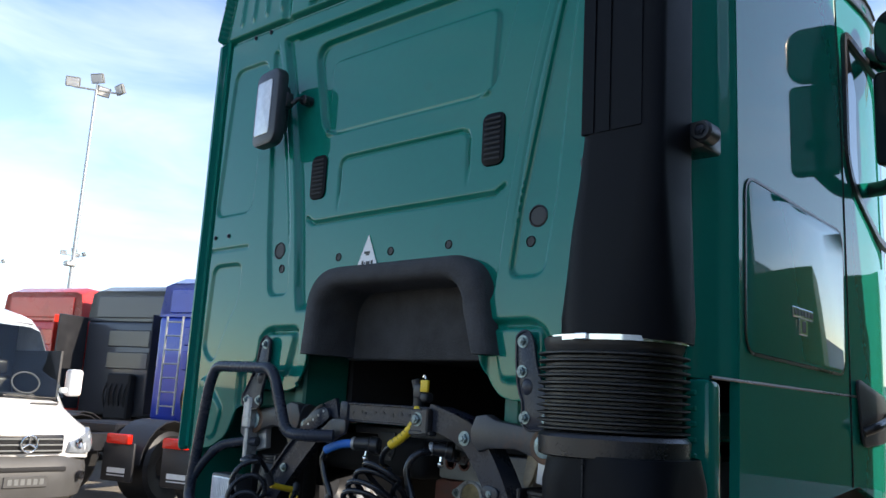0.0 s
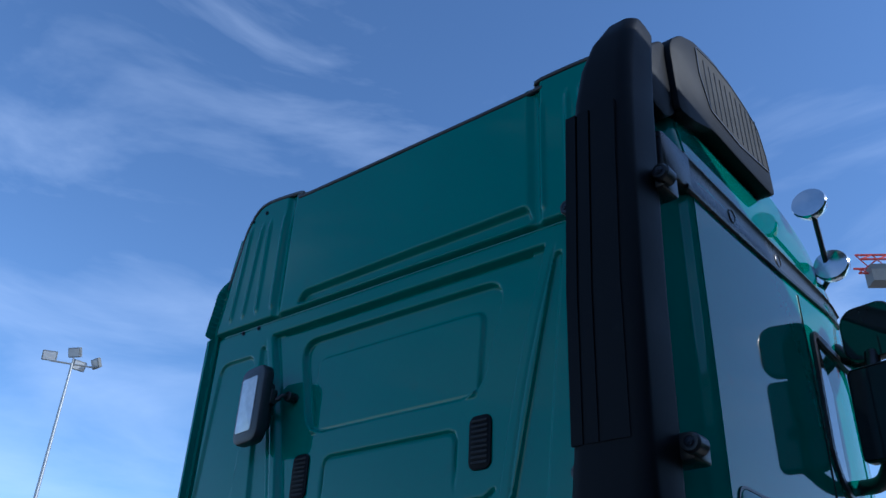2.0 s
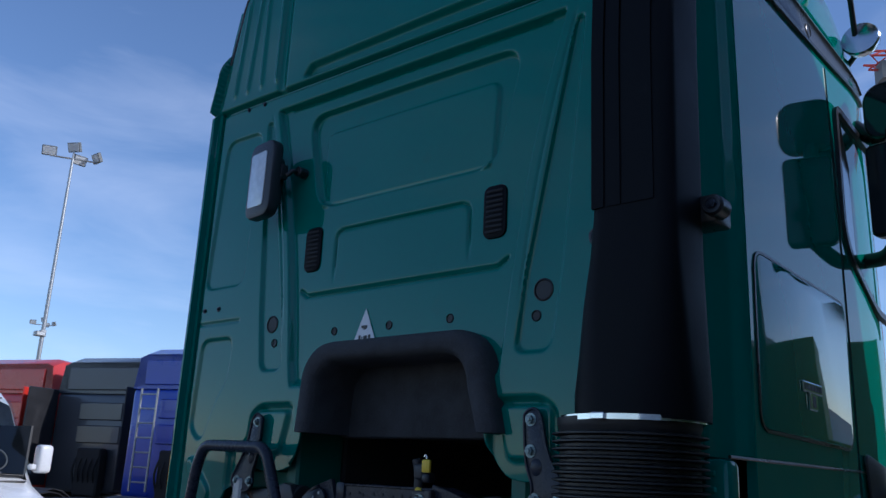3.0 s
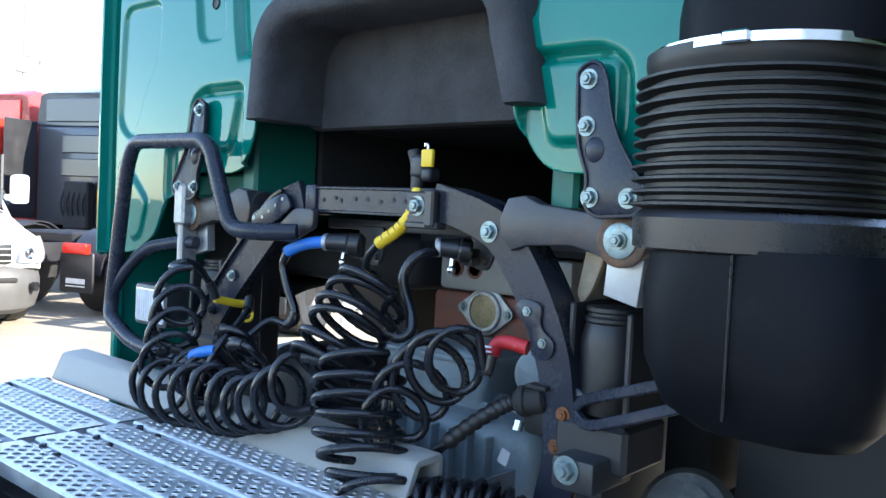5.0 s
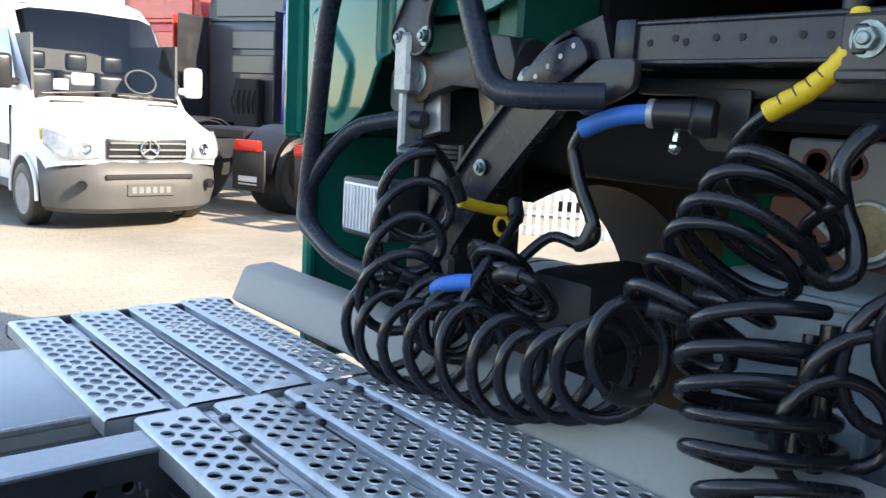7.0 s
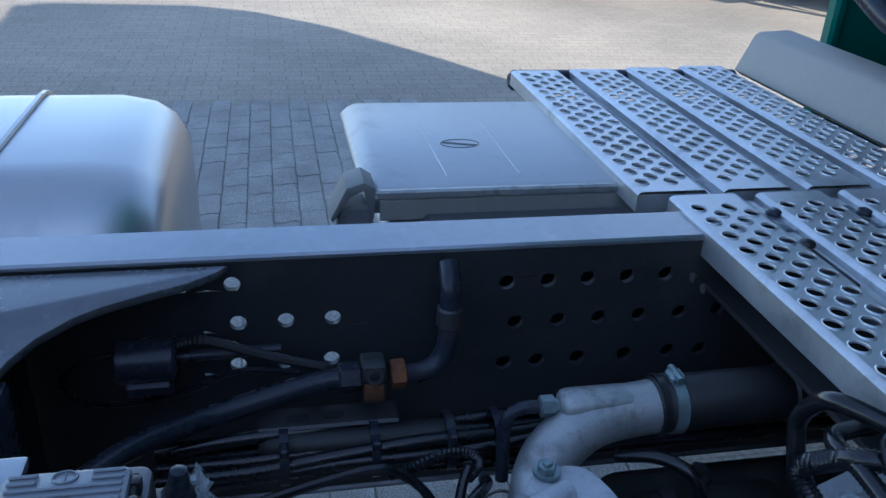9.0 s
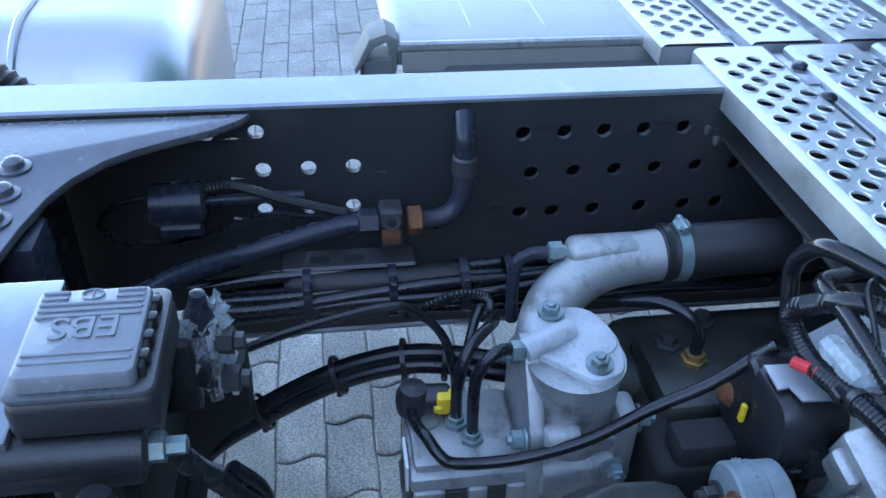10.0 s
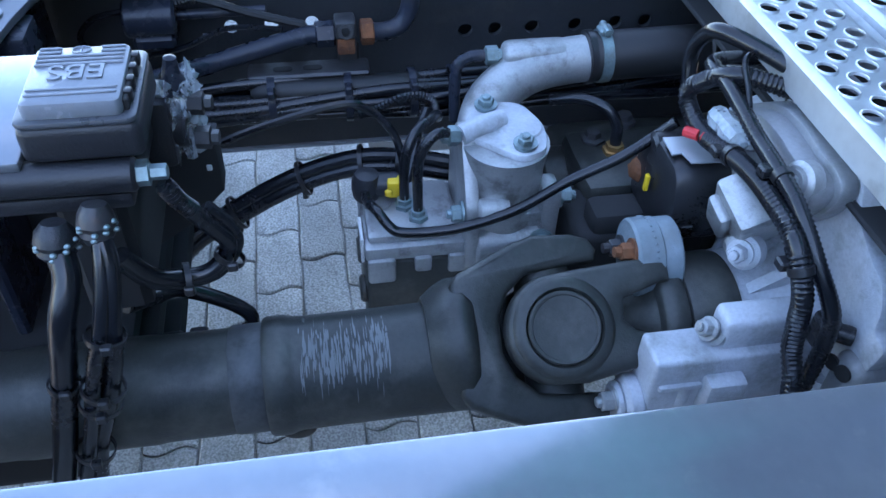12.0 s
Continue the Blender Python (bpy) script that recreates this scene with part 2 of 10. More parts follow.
# ---------------------------------------------------------------- mesh helpers
class Mesh:
    """Collects vertices and faces of one part."""

    def __init__(self):
        self.v, self.f = [], []

    def add(self, vs, fs, m=None):
        o = len(self.v)
        self.v += [tuple(m @ Vector(p)) for p in vs] if m else [tuple(p) for p in vs]
        self.f += [tuple(i + o for i in f) for f in fs]
        return self

    def bm(self, b, m=None):
        b.verts.index_update()
        self.add([v.co for v in b.verts], [[v.index for v in f.verts] for f in b.faces], m)
        b.free()
        return self

    def box(self, lo, hi, r=0.0, seg=1, m=None):
        b = bmesh.new()
        bmesh.ops.create_cube(b, size=1)
        s = [max(h - l, 1e-4) for l, h in zip(lo, hi)]
        c = [(h + l) / 2 for l, h in zip(lo, hi)]
        for v in b.verts:
            v.co = Vector([v.co[i] * s[i] + c[i] for i in range(3)])
        if r > 0:
            bmesh.ops.bevel(b, geom=b.edges[:], offset=min(r, min(s) * 0.45), segments=seg, affect='EDGES', profile=0.5)
        return self.bm(b, m)

    def cyl(self, p0, p1, r, r2=None, n=16, caps=True, bev=0.0):
        p0, p1 = Vector(p0), Vector(p1)
        r2 = r if r2 is None else r2
        d = (p1 - p0)
        q = d.to_track_quat('Z', 'Y').to_matrix()
        ln = d.length
        prof = [(r, 0), (r2, ln)]
        if bev > 0:
            prof = [(r - bev, 0), (r, bev), (r2, ln - bev), (r2 - bev, ln)]
        vs, fs = [], []
        for rr, z in prof:
            for k in range(n):
                a = 2 * math.pi * k / n
                vs.append(p0 + q @ Vector((rr * math.cos(a), rr * math.sin(a), z)))
        for j in range(len(prof) - 1):
            for k in range(n):
                fs.append((j * n + k, j * n + (k + 1) % n, (j + 1) * n + (k + 1) % n, (j + 1) * n + k))
        if caps:
            fs.append(tuple(range(n - 1, -1, -1)))
            fs.append(tuple((len(prof) - 1) * n + k for k in range(n)))
        return self.add(vs, fs)

    def lathe(self, p0, axis, prof, n=24, caps=True):
        """prof: (radius, distance along the axis) pairs."""
        p0 = Vector(p0)
        q = Vector(axis).to_track_quat('Z', 'Y').to_matrix()
        vs, fs = [], []
        for rr, z in prof:
            for k in range(n):
                a = 2 * math.pi * k / n
                vs.append(p0 + q @ Vector((rr * math.cos(a), rr * math.sin(a), z)))
        for j in range(len(prof) - 1):
            for k in range(n):
                fs.append((j * n + k, j * n + (k + 1) % n, (j + 1) * n + (k + 1) % n, (j + 1) * n + k))
        if caps:
            fs.append(tuple(range(n - 1, -1, -1)))
            fs.append(tuple((len(prof) - 1) * n + k for k in range(n)))
        return self.add(vs, fs)

    def sweep(self, pts, r, n=8, caps=True, radii=None):
        """A round tube through pts."""
        pts = [Vector(p) for p in pts]
        n = max(n, 14) if r > 0.006 else n
        vs, fs = [], []
        up = None
        for i, p in enumerate(pts):
            d = (pts[min(i + 1, len(pts) - 1)] - pts[max(i - 1, 0)]).normalized()
            if up is None:
                up = d.orthogonal().normalized()
            up = (up - d * up.dot(d))
            up = up.normalized() if up.length > 1e-6 else d.orthogonal().normalized()
            sd = d.cross(up)
            rr = radii[i] if radii else r
            for k in range(n):
                a = 2 * math.pi * k / n
                vs.append(p + (up * math.cos(a) + sd * math.sin(a)) * rr)
        for j in range(len(pts) - 1):
            for k in range(n):
                fs.append((j * n + k, j * n + (k + 1) % n, (j + 1) * n + (k + 1) % n, (j + 1) * n + k))
        if caps:
            fs.append(tuple(range(n - 1, -1, -1)))
            fs.append(tuple((len(pts) - 1) * n + k for k in range(n)))
        return self.add(vs, fs)

    def prism(self, poly, depth, m=None, bev=0.0):
        """A flat outline (x, y) pulled up to z = depth, placed by m."""
        b = bmesh.new()
        f = b.faces.new([b.verts.new((x, y, 0)) for x, y in poly])
        bmesh.ops.recalc_face_normals(b, faces=[f])
        if f.normal.z > 0:
            bmesh.ops.reverse_faces(b, faces=[f])
        e = bmesh.ops.extrude_face_region(b, geom=[f])
        vs = [g for g in e["geom"] if isinstance(g, bmesh.types.BMVert)]
        bmesh.ops.translate(b, vec=(0, 0, depth), verts=vs)
        bmesh.ops.recalc_face_normals(b, faces=b.faces[:])
        if bev > 0:
            es = [e for e in b.edges if abs(e.verts[0].co.z - e.verts[1].co.z) < 1e-6]
            bmesh.ops.bevel(b, geom=es, offset=bev, segments=2, affect='EDGES', profile=0.5)
        return self.bm(b, m)

    def ball(self, c, r, m=None, n=12):
        b = bmesh.new()
        bmesh.ops.create_uvsphere(b, u_segments=n * 2, v_segments=n, radius=1)
        rr = (r, r, r) if isinstance(r, (int, float)) else r
        for v in b.verts:
            v.co = Vector([v.co[i] * rr[i] + c[i] for i in range(3)])
        return self.bm(b, m)

    def hexbolt(self, p, axis, r=0.011, h=0.009, washer=True):
        p, axis = Vector(p), Vector(axis).normalized()
        if washer:
            self.cyl(p, p + axis * 0.003, r * 1.45, n=16)
        self.cyl(p + axis * 0.002, p + axis * (0.003 + h), r, n=6, bev=r * 0.12)
        self.cyl(p + axis * 0.003, p + axis * (0.003 + h * 1.45), r * 0.55, n=10, bev=r * 0.1)
        return self

    def data(self, name, material, sharp=35):
        me = bpy.data.meshes.new(name)
        me.from_pydata(self.v, [], self.f)
        me.validate()
        me.update()
        if material:
            for mm in (material if isinstance(material, (list, tuple)) else [material]):
                me.materials.append(mm)
        me.polygons.foreach_set("use_smooth", [True] * len(me.polygons))
        me.set_sharp_from_angle(angle=radians(sharp))
        return me


def thing(name, label, category, at=(0, 0, 0), group="", kind=""):
    ob = new(name)
    ob.location = at
    ob.empty_display_size = 0.1
    return tagged(ob, label, category, group, kind)


def part(name, me, material, parent, label="", sharp=35):
    """Links one mesh as one part under a thing or a part; the mesh is in world metres."""
    ob = new(name, me.data(name, material, sharp) if isinstance(me, Mesh) else me)
    if parent:
        m = Matrix.Identity(4)
        p = parent
        while p:
            m = Matrix.Translation(p.location) @ m
            p = p.parent
        ob.parent = parent
        ob.data.transform(m.inverted())
    if label:
        tagged(ob, label)
    return ob


def solo(name, me, material, label, category, group="", kind="", sharp=35):
    return tagged(new(name, me.data(name, material, sharp)), label, category, group, kind)


def catmull(pts, k=8, closed=False):
    """A smooth run of points through pts."""
    p = [Vector(q) for q in pts]
    p = [p[0] * 2 - p[1]] + p + [p[-1] * 2 - p[-2]]
    out = []
    for i in range(1, len(p) - 2):
        for j in range(k):
            t = j / k
            a, b, c, d = p[i - 1], p[i], p[i + 1], p[i + 2]
            out.append(0.5 * ((2 * b) + (c - a) * t + (2 * a - 5 * b + 4 * c - d) * t * t + (3 * b - a - 3 * c + d) * t ** 3))
    out.append(p[-2])
    return out


def bent(pts, r, k=6):
    """Straight runs with rounded corners of radius r."""
    p = [Vector(q) for q in pts]
    out = [p[0]]
    for a, b, c in zip(p, p[1:], p[2:]):
        u, w = (a - b), (c - b)
        d = min(r, u.length * 0.48, w.length * 0.48)
        s, e = b + u.normalized() * d, b + w.normalized() * d
        for j in range(k + 1):
            t = j / k
            out.append(s * (1 - t) ** 2 + b * 2 * t * (1 - t) + e * t * t)
    out.append(p[-1])
    return out


def coil(pts, r, turns, wire, n=7, k=14, squash=1.0, phase=0.0, radii=None):
    """Points of a coil wound round the smooth run through pts."""
    path = catmull(pts, 12)
    cum = [0.0]
    for a, b in zip(path, path[1:]):
        cum.append(cum[-1] + (b - a).length)
    total = int(turns * k)
    out = []
    up = Vector((0, 0, 1))
    j = 0
    side = None
    for i in range(total + 1):
        s = cum[-1] * i / total
        while j < len(path) - 2 and cum[j + 1] < s:
            j += 1
        f = (s - cum[j]) / max(1e-9, cum[j + 1] - cum[j])
        c = path[j].lerp(path[j + 1], f)
        d = (path[min(j + 2, len(path) - 1)] - path[max(j - 1, 0)]).normalized()
        if side is None:
            side = d.orthogonal().normalized()
        side = (side - d * side.dot(d)).normalized()
        w = d.cross(side)
        a = 2 * math.pi * i / k + phase
        wob = 1 + 0.08 * math.sin(i * 0.37 + phase * 3)
        rr = r * wob
        out.append(c + (side * math.cos(a) + w * math.sin(a) * squash) * rr)
    return out


def rrect(hw, hh, r, k=5):
    """Rounded rectangle outline."""
    out = []
    for cx, cy, a0 in ((hw - r, hh - r, 0), (-hw + r, hh - r, 90), (-hw + r, -hh + r, 180), (hw - r, -hh + r, 270)):
        for j in range(k + 1):
            a = radians(a0 + 90 * j / k)
            out.append((cx + r * math.cos(a), cy + r * math.sin(a)))
    return out


FACE_BACK = Matrix.Rotation(radians(90), 4, 'X')     # outline x, y -> x, z ; depth towards -y


def text_mesh(s, size, extrude=0.0005):
    c = bpy.data.curves.new("writing", 'FONT')
    c.body, c.size, c.extrude, c.align_x, c.align_y = s, size, extrude, 'CENTER', 'CENTER'
    ob = bpy.data.objects.new("writing", c)
    scene.collection.objects.link(ob)
    me = bpy.data.meshes.new_from_object(ob.evaluated_get(bpy.context.evaluated_depsgraph_get()))
    bpy.data.objects.remove(ob)
    return me

# ---------------------------------------------------------------- setting
def ground_material():
    m = bpy.data.materials.new("worn_asphalt_yard")
    m.use_nodes = True
    n, l = m.node_tree.nodes, m.node_tree.links
    b = n["Principled BSDF"]
    co = n.new("ShaderNodeTexCoord")
    big = n.new("ShaderNodeTexNoise")
    big.inputs["Scale"].default_value, big.inputs["Detail"].default_value = 0.35, 8
    fine = n.new("ShaderNodeTexNoise")
    fine.inputs["Scale"].default_value, fine.inputs["Detail"].default_value = 60, 4
    for t in (big, fine):
        l.new(co.outputs["Object"], t.inputs["Vector"])
    r = n.new("ShaderNodeValToRGB")
    r.color_ramp.elements[0].position, r.color_ramp.elements[0].color = 0.3, (0.25, 0.225, 0.185, 1)
    r.color_ramp.elements[1].position, r.color_ramp.elements[1].color = 0.75, (0.45, 0.395, 0.315, 1)
    l.new(big.outputs["Fac"], r.inputs[0])
    mr = n.new("ShaderNodeMapRange")
    mr.inputs["From Min"].default_value, mr.inputs["From Max"].default_value = 0.3, 0.7
    mr.inputs["To Min"].default_value, mr.inputs["To Max"].default_value = 0.7, 1.25
    l.new(fine.outputs["Fac"], mr.inputs["Value"])
    mul = n.new("ShaderNodeMix")
    mul.data_type, mul.blend_type = 'RGBA', 'MULTIPLY'
    mul.inputs["Factor"].default_value = 1
    l.new(r.outputs[0], mul.inputs["A"])
    l.new(mr.outputs[0], mul.inputs["B"])
    turn = n.new("ShaderNodeMapping")
    turn.inputs["Rotation"].default_value = (0, 0, radians(90))
    l.new(co.outputs["Object"], turn.inputs[0])
    br = n.new("ShaderNodeTexBrick")
    br.inputs["Scale"].default_value = 1.0
    br.inputs["Brick Width"].default_value, br.inputs["Row Height"].default_value = 0.204, 0.108
    br.inputs["Mortar Size"].default_value, br.inputs["Mortar Smooth"].default_value = 0.005, 0.3
    br.inputs["Color1"].default_value, br.inputs["Color2"].default_value = (1.0, 1.0, 1.0, 1), (0.86, 0.87, 0.88, 1)
    br.inputs["Mortar"].default_value = (0.62, 0.60, 0.57, 1)
    l.new(turn.outputs[0], br.inputs["Vector"])
    jn = n.new("ShaderNodeMix")
    jn.data_type, jn.blend_type = 'RGBA', 'MULTIPLY'
    jn.inputs["Factor"].default_value = 0.8
    l.new(mul.outputs["Result"], jn.inputs["A"])
    l.new(br.outputs["Color"], jn.inputs["B"])
    l.new(jn.outputs["Result"], b.inputs["Base Color"])
    b.inputs["Roughness"].default_value = 0.85
    bp = n.new("ShaderNodeBump")
    bp.inputs["Strength"].default_value, bp.inputs["Distance"].default_value = 0.4, 0.004
    l.new(fine.outputs["Fac"], bp.inputs["Height"])
    l.new(bp.outputs[0], b.inputs["Normal"])
    return m


gm = Mesh()
gm.add([(-400, -400, 0), (400, -400, 0), (400, 400, 0), (-400, 400, 0)], [(0, 1, 2, 3)])
solo("ground", gm, ground_material(), "sandy grey worn asphalt yard, partly in shadow", "ground", kind="structure")

# ---------------------------------------------------------------- the cab
def sd_poly(px, pz, poly):
    """Signed distance to a closed outline, negative inside."""
    d = np.full(px.shape, 1e9)
    s = np.ones(px.shape)
    nn = len(poly)
    for i in range(nn):
        ax, az = poly[i]
        bx, bz = poly[(i + 1) % nn]
        ex, ez = bx - ax, bz - az
        wx, wz = px - ax, pz - az
        t = np.clip((wx * ex + wz * ez) / (ex * ex + ez * ez + 1e-12), 0, 1)
        d = np.minimum(d, (wx - ex * t) ** 2 + (wz - ez * t) ** 2)
        c1, c2, c3 = pz >= az, pz < bz, ex * wz > ez * wx
        s = np.where((c1 & c2 & c3) | (~c1 & ~c2 & ~c3), -s, s)
    return s * np.sqrt(d)


def sd_line(px, pz, pts):
    d = np.full(px.shape, 1e9)
    for (ax, az), (bx, bz) in zip(pts, pts[1:]):
        ex, ez = bx - ax, bz - az
        wx, wz = px - ax, pz - az
        t = np.clip((wx * ex + wz * ez) / (ex * ex + ez * ez + 1e-12), 0, 1)
        d = np.minimum(d, (wx - ex * t) ** 2 + (wz - ez * t) ** 2)
    return np.sqrt(d)


def rounded(poly, r, k=6):
    """Outline with rounded corners."""
    out = []
    nn = len(poly)
    for i in range(nn):
        a, b, c = Vector(poly[i - 1]), Vector(poly[i]), Vector(poly[(i + 1) % nn])
        u, w = a - b, c - b
        d = min(r, u.length * 0.45, w.length * 0.45)
        s, e = b + u.normalized() * d, b + w.normalized() * d
        for j in range(k + 1):
            t = j / k
            q = s * (1 - t) ** 2 + b * 2 * t * (1 - t) + e * t * t
            out.append((q.x, q.y))
    return out


def smooth(e0, e1, x):
    t = np.clip((x - e0) / (e1 - e0), 0, 1)
    return t * t * (3 - 2 * t)


SEAM = 3.385
CABX = 1.29
# outline of the rear wall: straight down to the seam, then drawn in to the roof
WALL = [(-1.29, 1.40), (-1.07, 1.43), (-0.96, 1.49), (-0.90, 1.61), (-0.83, 1.70), (-0.57, 1.695), (-0.47, 1.73), (-0.43, 1.82), (-0.43, 2.06),
        (-0.33, 2.14), (0.33, 2.14), (0.46, 2.06), (0.48, 1.85), (0.515, 1.76), (0.565, 1.71), (0.62, 1.70), (0.86, 1.70), (0.93, 1.75), (1.16, 1.75),
        (1.215, 1.75), (1.225, 3.40), (1.215, 3.62), (1.18, 3.93), (1.15, 4.02), (1.08, 4.065), (0.80, 4.075), (0.765, 4.060), (0.70, 4.030), (-0.60, 4.030),
        (-0.67, 4.045), (-0.72, 4.062), (-0.96, 4.085), (-1.06, 4.05), (-1.13, 3.95), (-1.18, 3.84), (-1.235, 3.65), (-1.30, 3.40)]
WALLR = rounded(WALL, 0.035, 4)


def wall_relief(x, z):
    """Depth of the stamped rear wall; positive stands out towards the back."""
    h = np.zeros(x.shape)

    def groove(d, w, depth):
        return -depth * np.exp(-(d / w) ** 2)

    ax = np.abs(x)
    # upper section stands proud above the seam
    up = smooth(SEAM - 0.004, SEAM + 0.006, z)
    h = h + 0.022 * up
    h = h + groove(z - (SEAM - 0.006), 0.008, 0.014)
    # long trough over the seam
    d = sd_poly(x, z, rounded([(-0.60, 3.41), (0.74, 3.41), (0.72, 3.475), (-0.56, 3.46)], 0.02))
    h = h - 0.030 * smooth(0.012, -0.012, d)
    # ribs of the upper section's corners
    for xs in (0.80, 0.92, 1.03, 1.13):
        w = smooth(3.42, 3.46, z) * smooth(3.98, 3.90, z)
        h = h + w * 0.010 * np.exp(-((ax - xs + 0.10 * (z - 3.45) * (xs > 1)) / 0.012) ** 2)
    h = h - 0.016 * smooth(0.72, 0.76, ax) * up * smooth(0.80, 0.77, ax)
    # broad trapezoid field below the seam
    low = 1 - up
    edge = 0.545 + (z - 2.13) * (0.235 / 1.15) - 0.03 * np.sin(np.clip((z - 2.13) / 1.15, 0, 1) * math.pi)
    inside = smooth(0.009, -0.009, ax - edge) * smooth(2.02, 2.06, z) * smooth(3.305, 3.288, z)
    h = h - 0.030 * inside * low
    h = h + groove(np.abs(ax - edge - 0.05), 0.005, 0.005) * low * smooth(2.2, 2.4, z) * smooth(3.3, 3.25, z)
    h = h + groove(sd_line(x, z, [(-0.71, 3.29), (0.71, 3.29)]), 0.006, 0.006) * low
    # large recessed panel with an inner step
    d = sd_poly(x, z, rounded([(-0.585, 3.225), (0.585, 3.225), (0.475, 2.785), (-0.475, 2.785)], 0.10))
    h = h - 0.026 * smooth(0.008, -0.007, d)
    d = sd_poly(x, z, rounded([(-0.475, 3.125), (0.475, 3.125), (0.45, 2.70), (-0.45, 2.70)], 0.05))
    h = h + 0.014 * smooth(0.007, -0.007, d) * smooth(2.775, 2.80, z)
    # smaller panel, open towards the bottom
    d = sd_poly(x, z, rounded([(-0.345, 2.665), (0.365, 2.665), (0.365, 2.40), (-0.345, 2.40)], 0.035))
    h = h + groove(sd_line(x, z, [(-0.345, 2.45), (-0.345, 2.63), (-0.335, 2.655), (-0.31, 2.665), (0.33, 2.665), (0.355, 2.655), (0.365, 2.63), (0.365, 2.45)]), 0.0062, 0.011) * smooth(2.43, 2.56, z)
    h = h + groove(sd_line(x, z, [(-0.54, 2.43), (-0.50, 2.405), (0.50, 2.405), (0.54, 2.43)]), 0.0065, 0.013)
    # upright pockets either side, with the large holes
    pk = [(0.60, 2.10), (0.735, 2.10), (0.775, 2.35), (0.86, 3.25), (0.83, 3.25), (0.635, 2.35)]
    d = sd_poly(ax, z, rounded(pk, 0.045))
    h = h - 0.016 * smooth(0.006, -0.006, d)
    # outer panels
    d = sd_poly(ax, z, rounded([(0.90, 3.22), (1.17, 3.22), (1.22, 2.50), (0.93, 2.50)], 0.06))
    h = h - 0.012 * smooth(0.006, -0.005, d)
    h = h + groove(sd_line(ax, z, [(0.93, 2.335), (1.24, 2.335)]), 0.006, 0.006)
    d = sd_poly(ax, z, rounded([(0.96, 2.26), (1.19, 2.26), (1.21, 1.86), (1.12, 1.80), (1.04, 1.98), (0.97, 2.08)], 0.05))
    h = h - 0.012 * smooth(0.008, -0.008, d)
    # stiffening step round the mounts and rolled lower edge
    d = sd_poly(ax, z, rounded([(0.50, 1.955), (0.70, 1.955), (0.76, 1.92), (0.77, 1.82), (0.80, 1.79), (0.90, 1.78), (0.90, 1.60), (0.50, 1.60)], 0.03))
    h = h - 0.026 * smooth(0.012, -0.012, d)
    d = sd_poly(ax, z, rounded([(0.53, 1.935), (0.74, 1.935), (0.74, 1.765), (0.57, 1.765)], 0.03))
    h = h + 0.018 * smooth(0.008, -0.010, d)
    # leg at the corner
    d = sd_poly(ax, z, rounded([(1.16, 1.74), (1.20, 1.72), (1.10, 1.46), (1.04, 1.48), (1.0, 1.60)], 0.03))
    h = h + 0.012 * smooth(0.008, -0.010, d)
    # slow unevenness of pressed sheet
    h = h + 0.0016 * np.sin(x * 5.1 + z * 2.3) * np.sin(z * 4.4 - x * 1.7)
    # outer edge: a shallow gutter, then a lip that stands out
    lim = np.where(x < 0, np.where(z < SEAM, 1.29, 1.30 - 0.13 * np.clip((z - 3.40) / 0.6, 0, 1)), 1.22)
    h = h - 0.016 * smooth(0.062, 0.046, lim - ax)
    h = h + 0.046 * smooth(0.016, 0.008, lim - ax) * smooth(3.98, 3.80, z) * (x < 0)
    return h


def lean(x, z):
    """The upper wall hangs a little towards the right-hand side."""
    return -0.024 * x * np.clip((z - 2.45) / 1.0, 0, 1.6)


def build_wall():
    st = 0.0055
    xs = np.arange(-1.32, 1.33, st)
    zs = np.arange(1.38, 4.13, st)
    X, Z = np.meshgrid(xs, zs)
    S = sd_poly(X, Z, WALLR)
    e = 1e-4
    gx = (sd_poly(X + e, Z, WALLR) - S) / e
    gz = (sd_poly(X, Z + e, WALLR) - S) / e
    outm = S > 0
    X = np.where(outm, X - S * gx, X)
    Z = np.where(outm, Z - S * gz, Z)
    Y = -wall_relief(X, Z)
    Z = Z + lean(X, Z)
    ny, nx = X.shape
    ins = ~outm
    keep = ins[:-1, :-1].astype(int) + ins[1:, :-1] + ins[:-1, 1:] + ins[1:, 1:] >= 1
    ids = -np.ones(X.shape, int)
    use = np.zeros(X.shape, bool)
    jj, ii = np.nonzero(keep)
    for dj, di in ((0, 0), (0, 1), (1, 0), (1, 1)):
        use[jj + dj, ii + di] = True
    ids[use] = np.arange(use.sum())
    m = Mesh()
    m.v = list(zip(X[use].tolist(), Y[use].tolist(), Z[use].tolist()))
    m.f = list(zip(ids[jj, ii].tolist(), ids[jj, ii + 1].tolist(), ids[jj + 1, ii + 1].tolist(), ids[jj + 1, ii].tolist()))
    return m


def wall_y(x, z):
    return -float(wall_relief(np.array([x]), np.array([z]))[0])


cab = thing("truck_cab", "tall glossy green lorry cab with stamped steel rear wall", "truck cab", (0, 1.2, 0))
wall_ob = part("rear_wall", build_wall(), GREEN, cab, "stamped green steel rear wall", 60)
sm = wall_ob.modifiers.new("thickness", 'SOLIDIFY')
sm.thickness, sm.offset = 0.012, -1


SIDE_LOW = ((0.0, 1.42), (0.85, 1.42), (1.28, 1.46), (1.66, 1.36), (1.86, 1.10), (1.92, 0.75), (2.35, 0.75))
SIDE_TOP = ((0.0, 3.97), (0.10, 3.97), (0.30, 4.04), (1.35, 4.02), (1.75, 3.85), (2.05, 3.45), (2.25, 2.7), (2.33, 2.0), (2.35, 1.2))


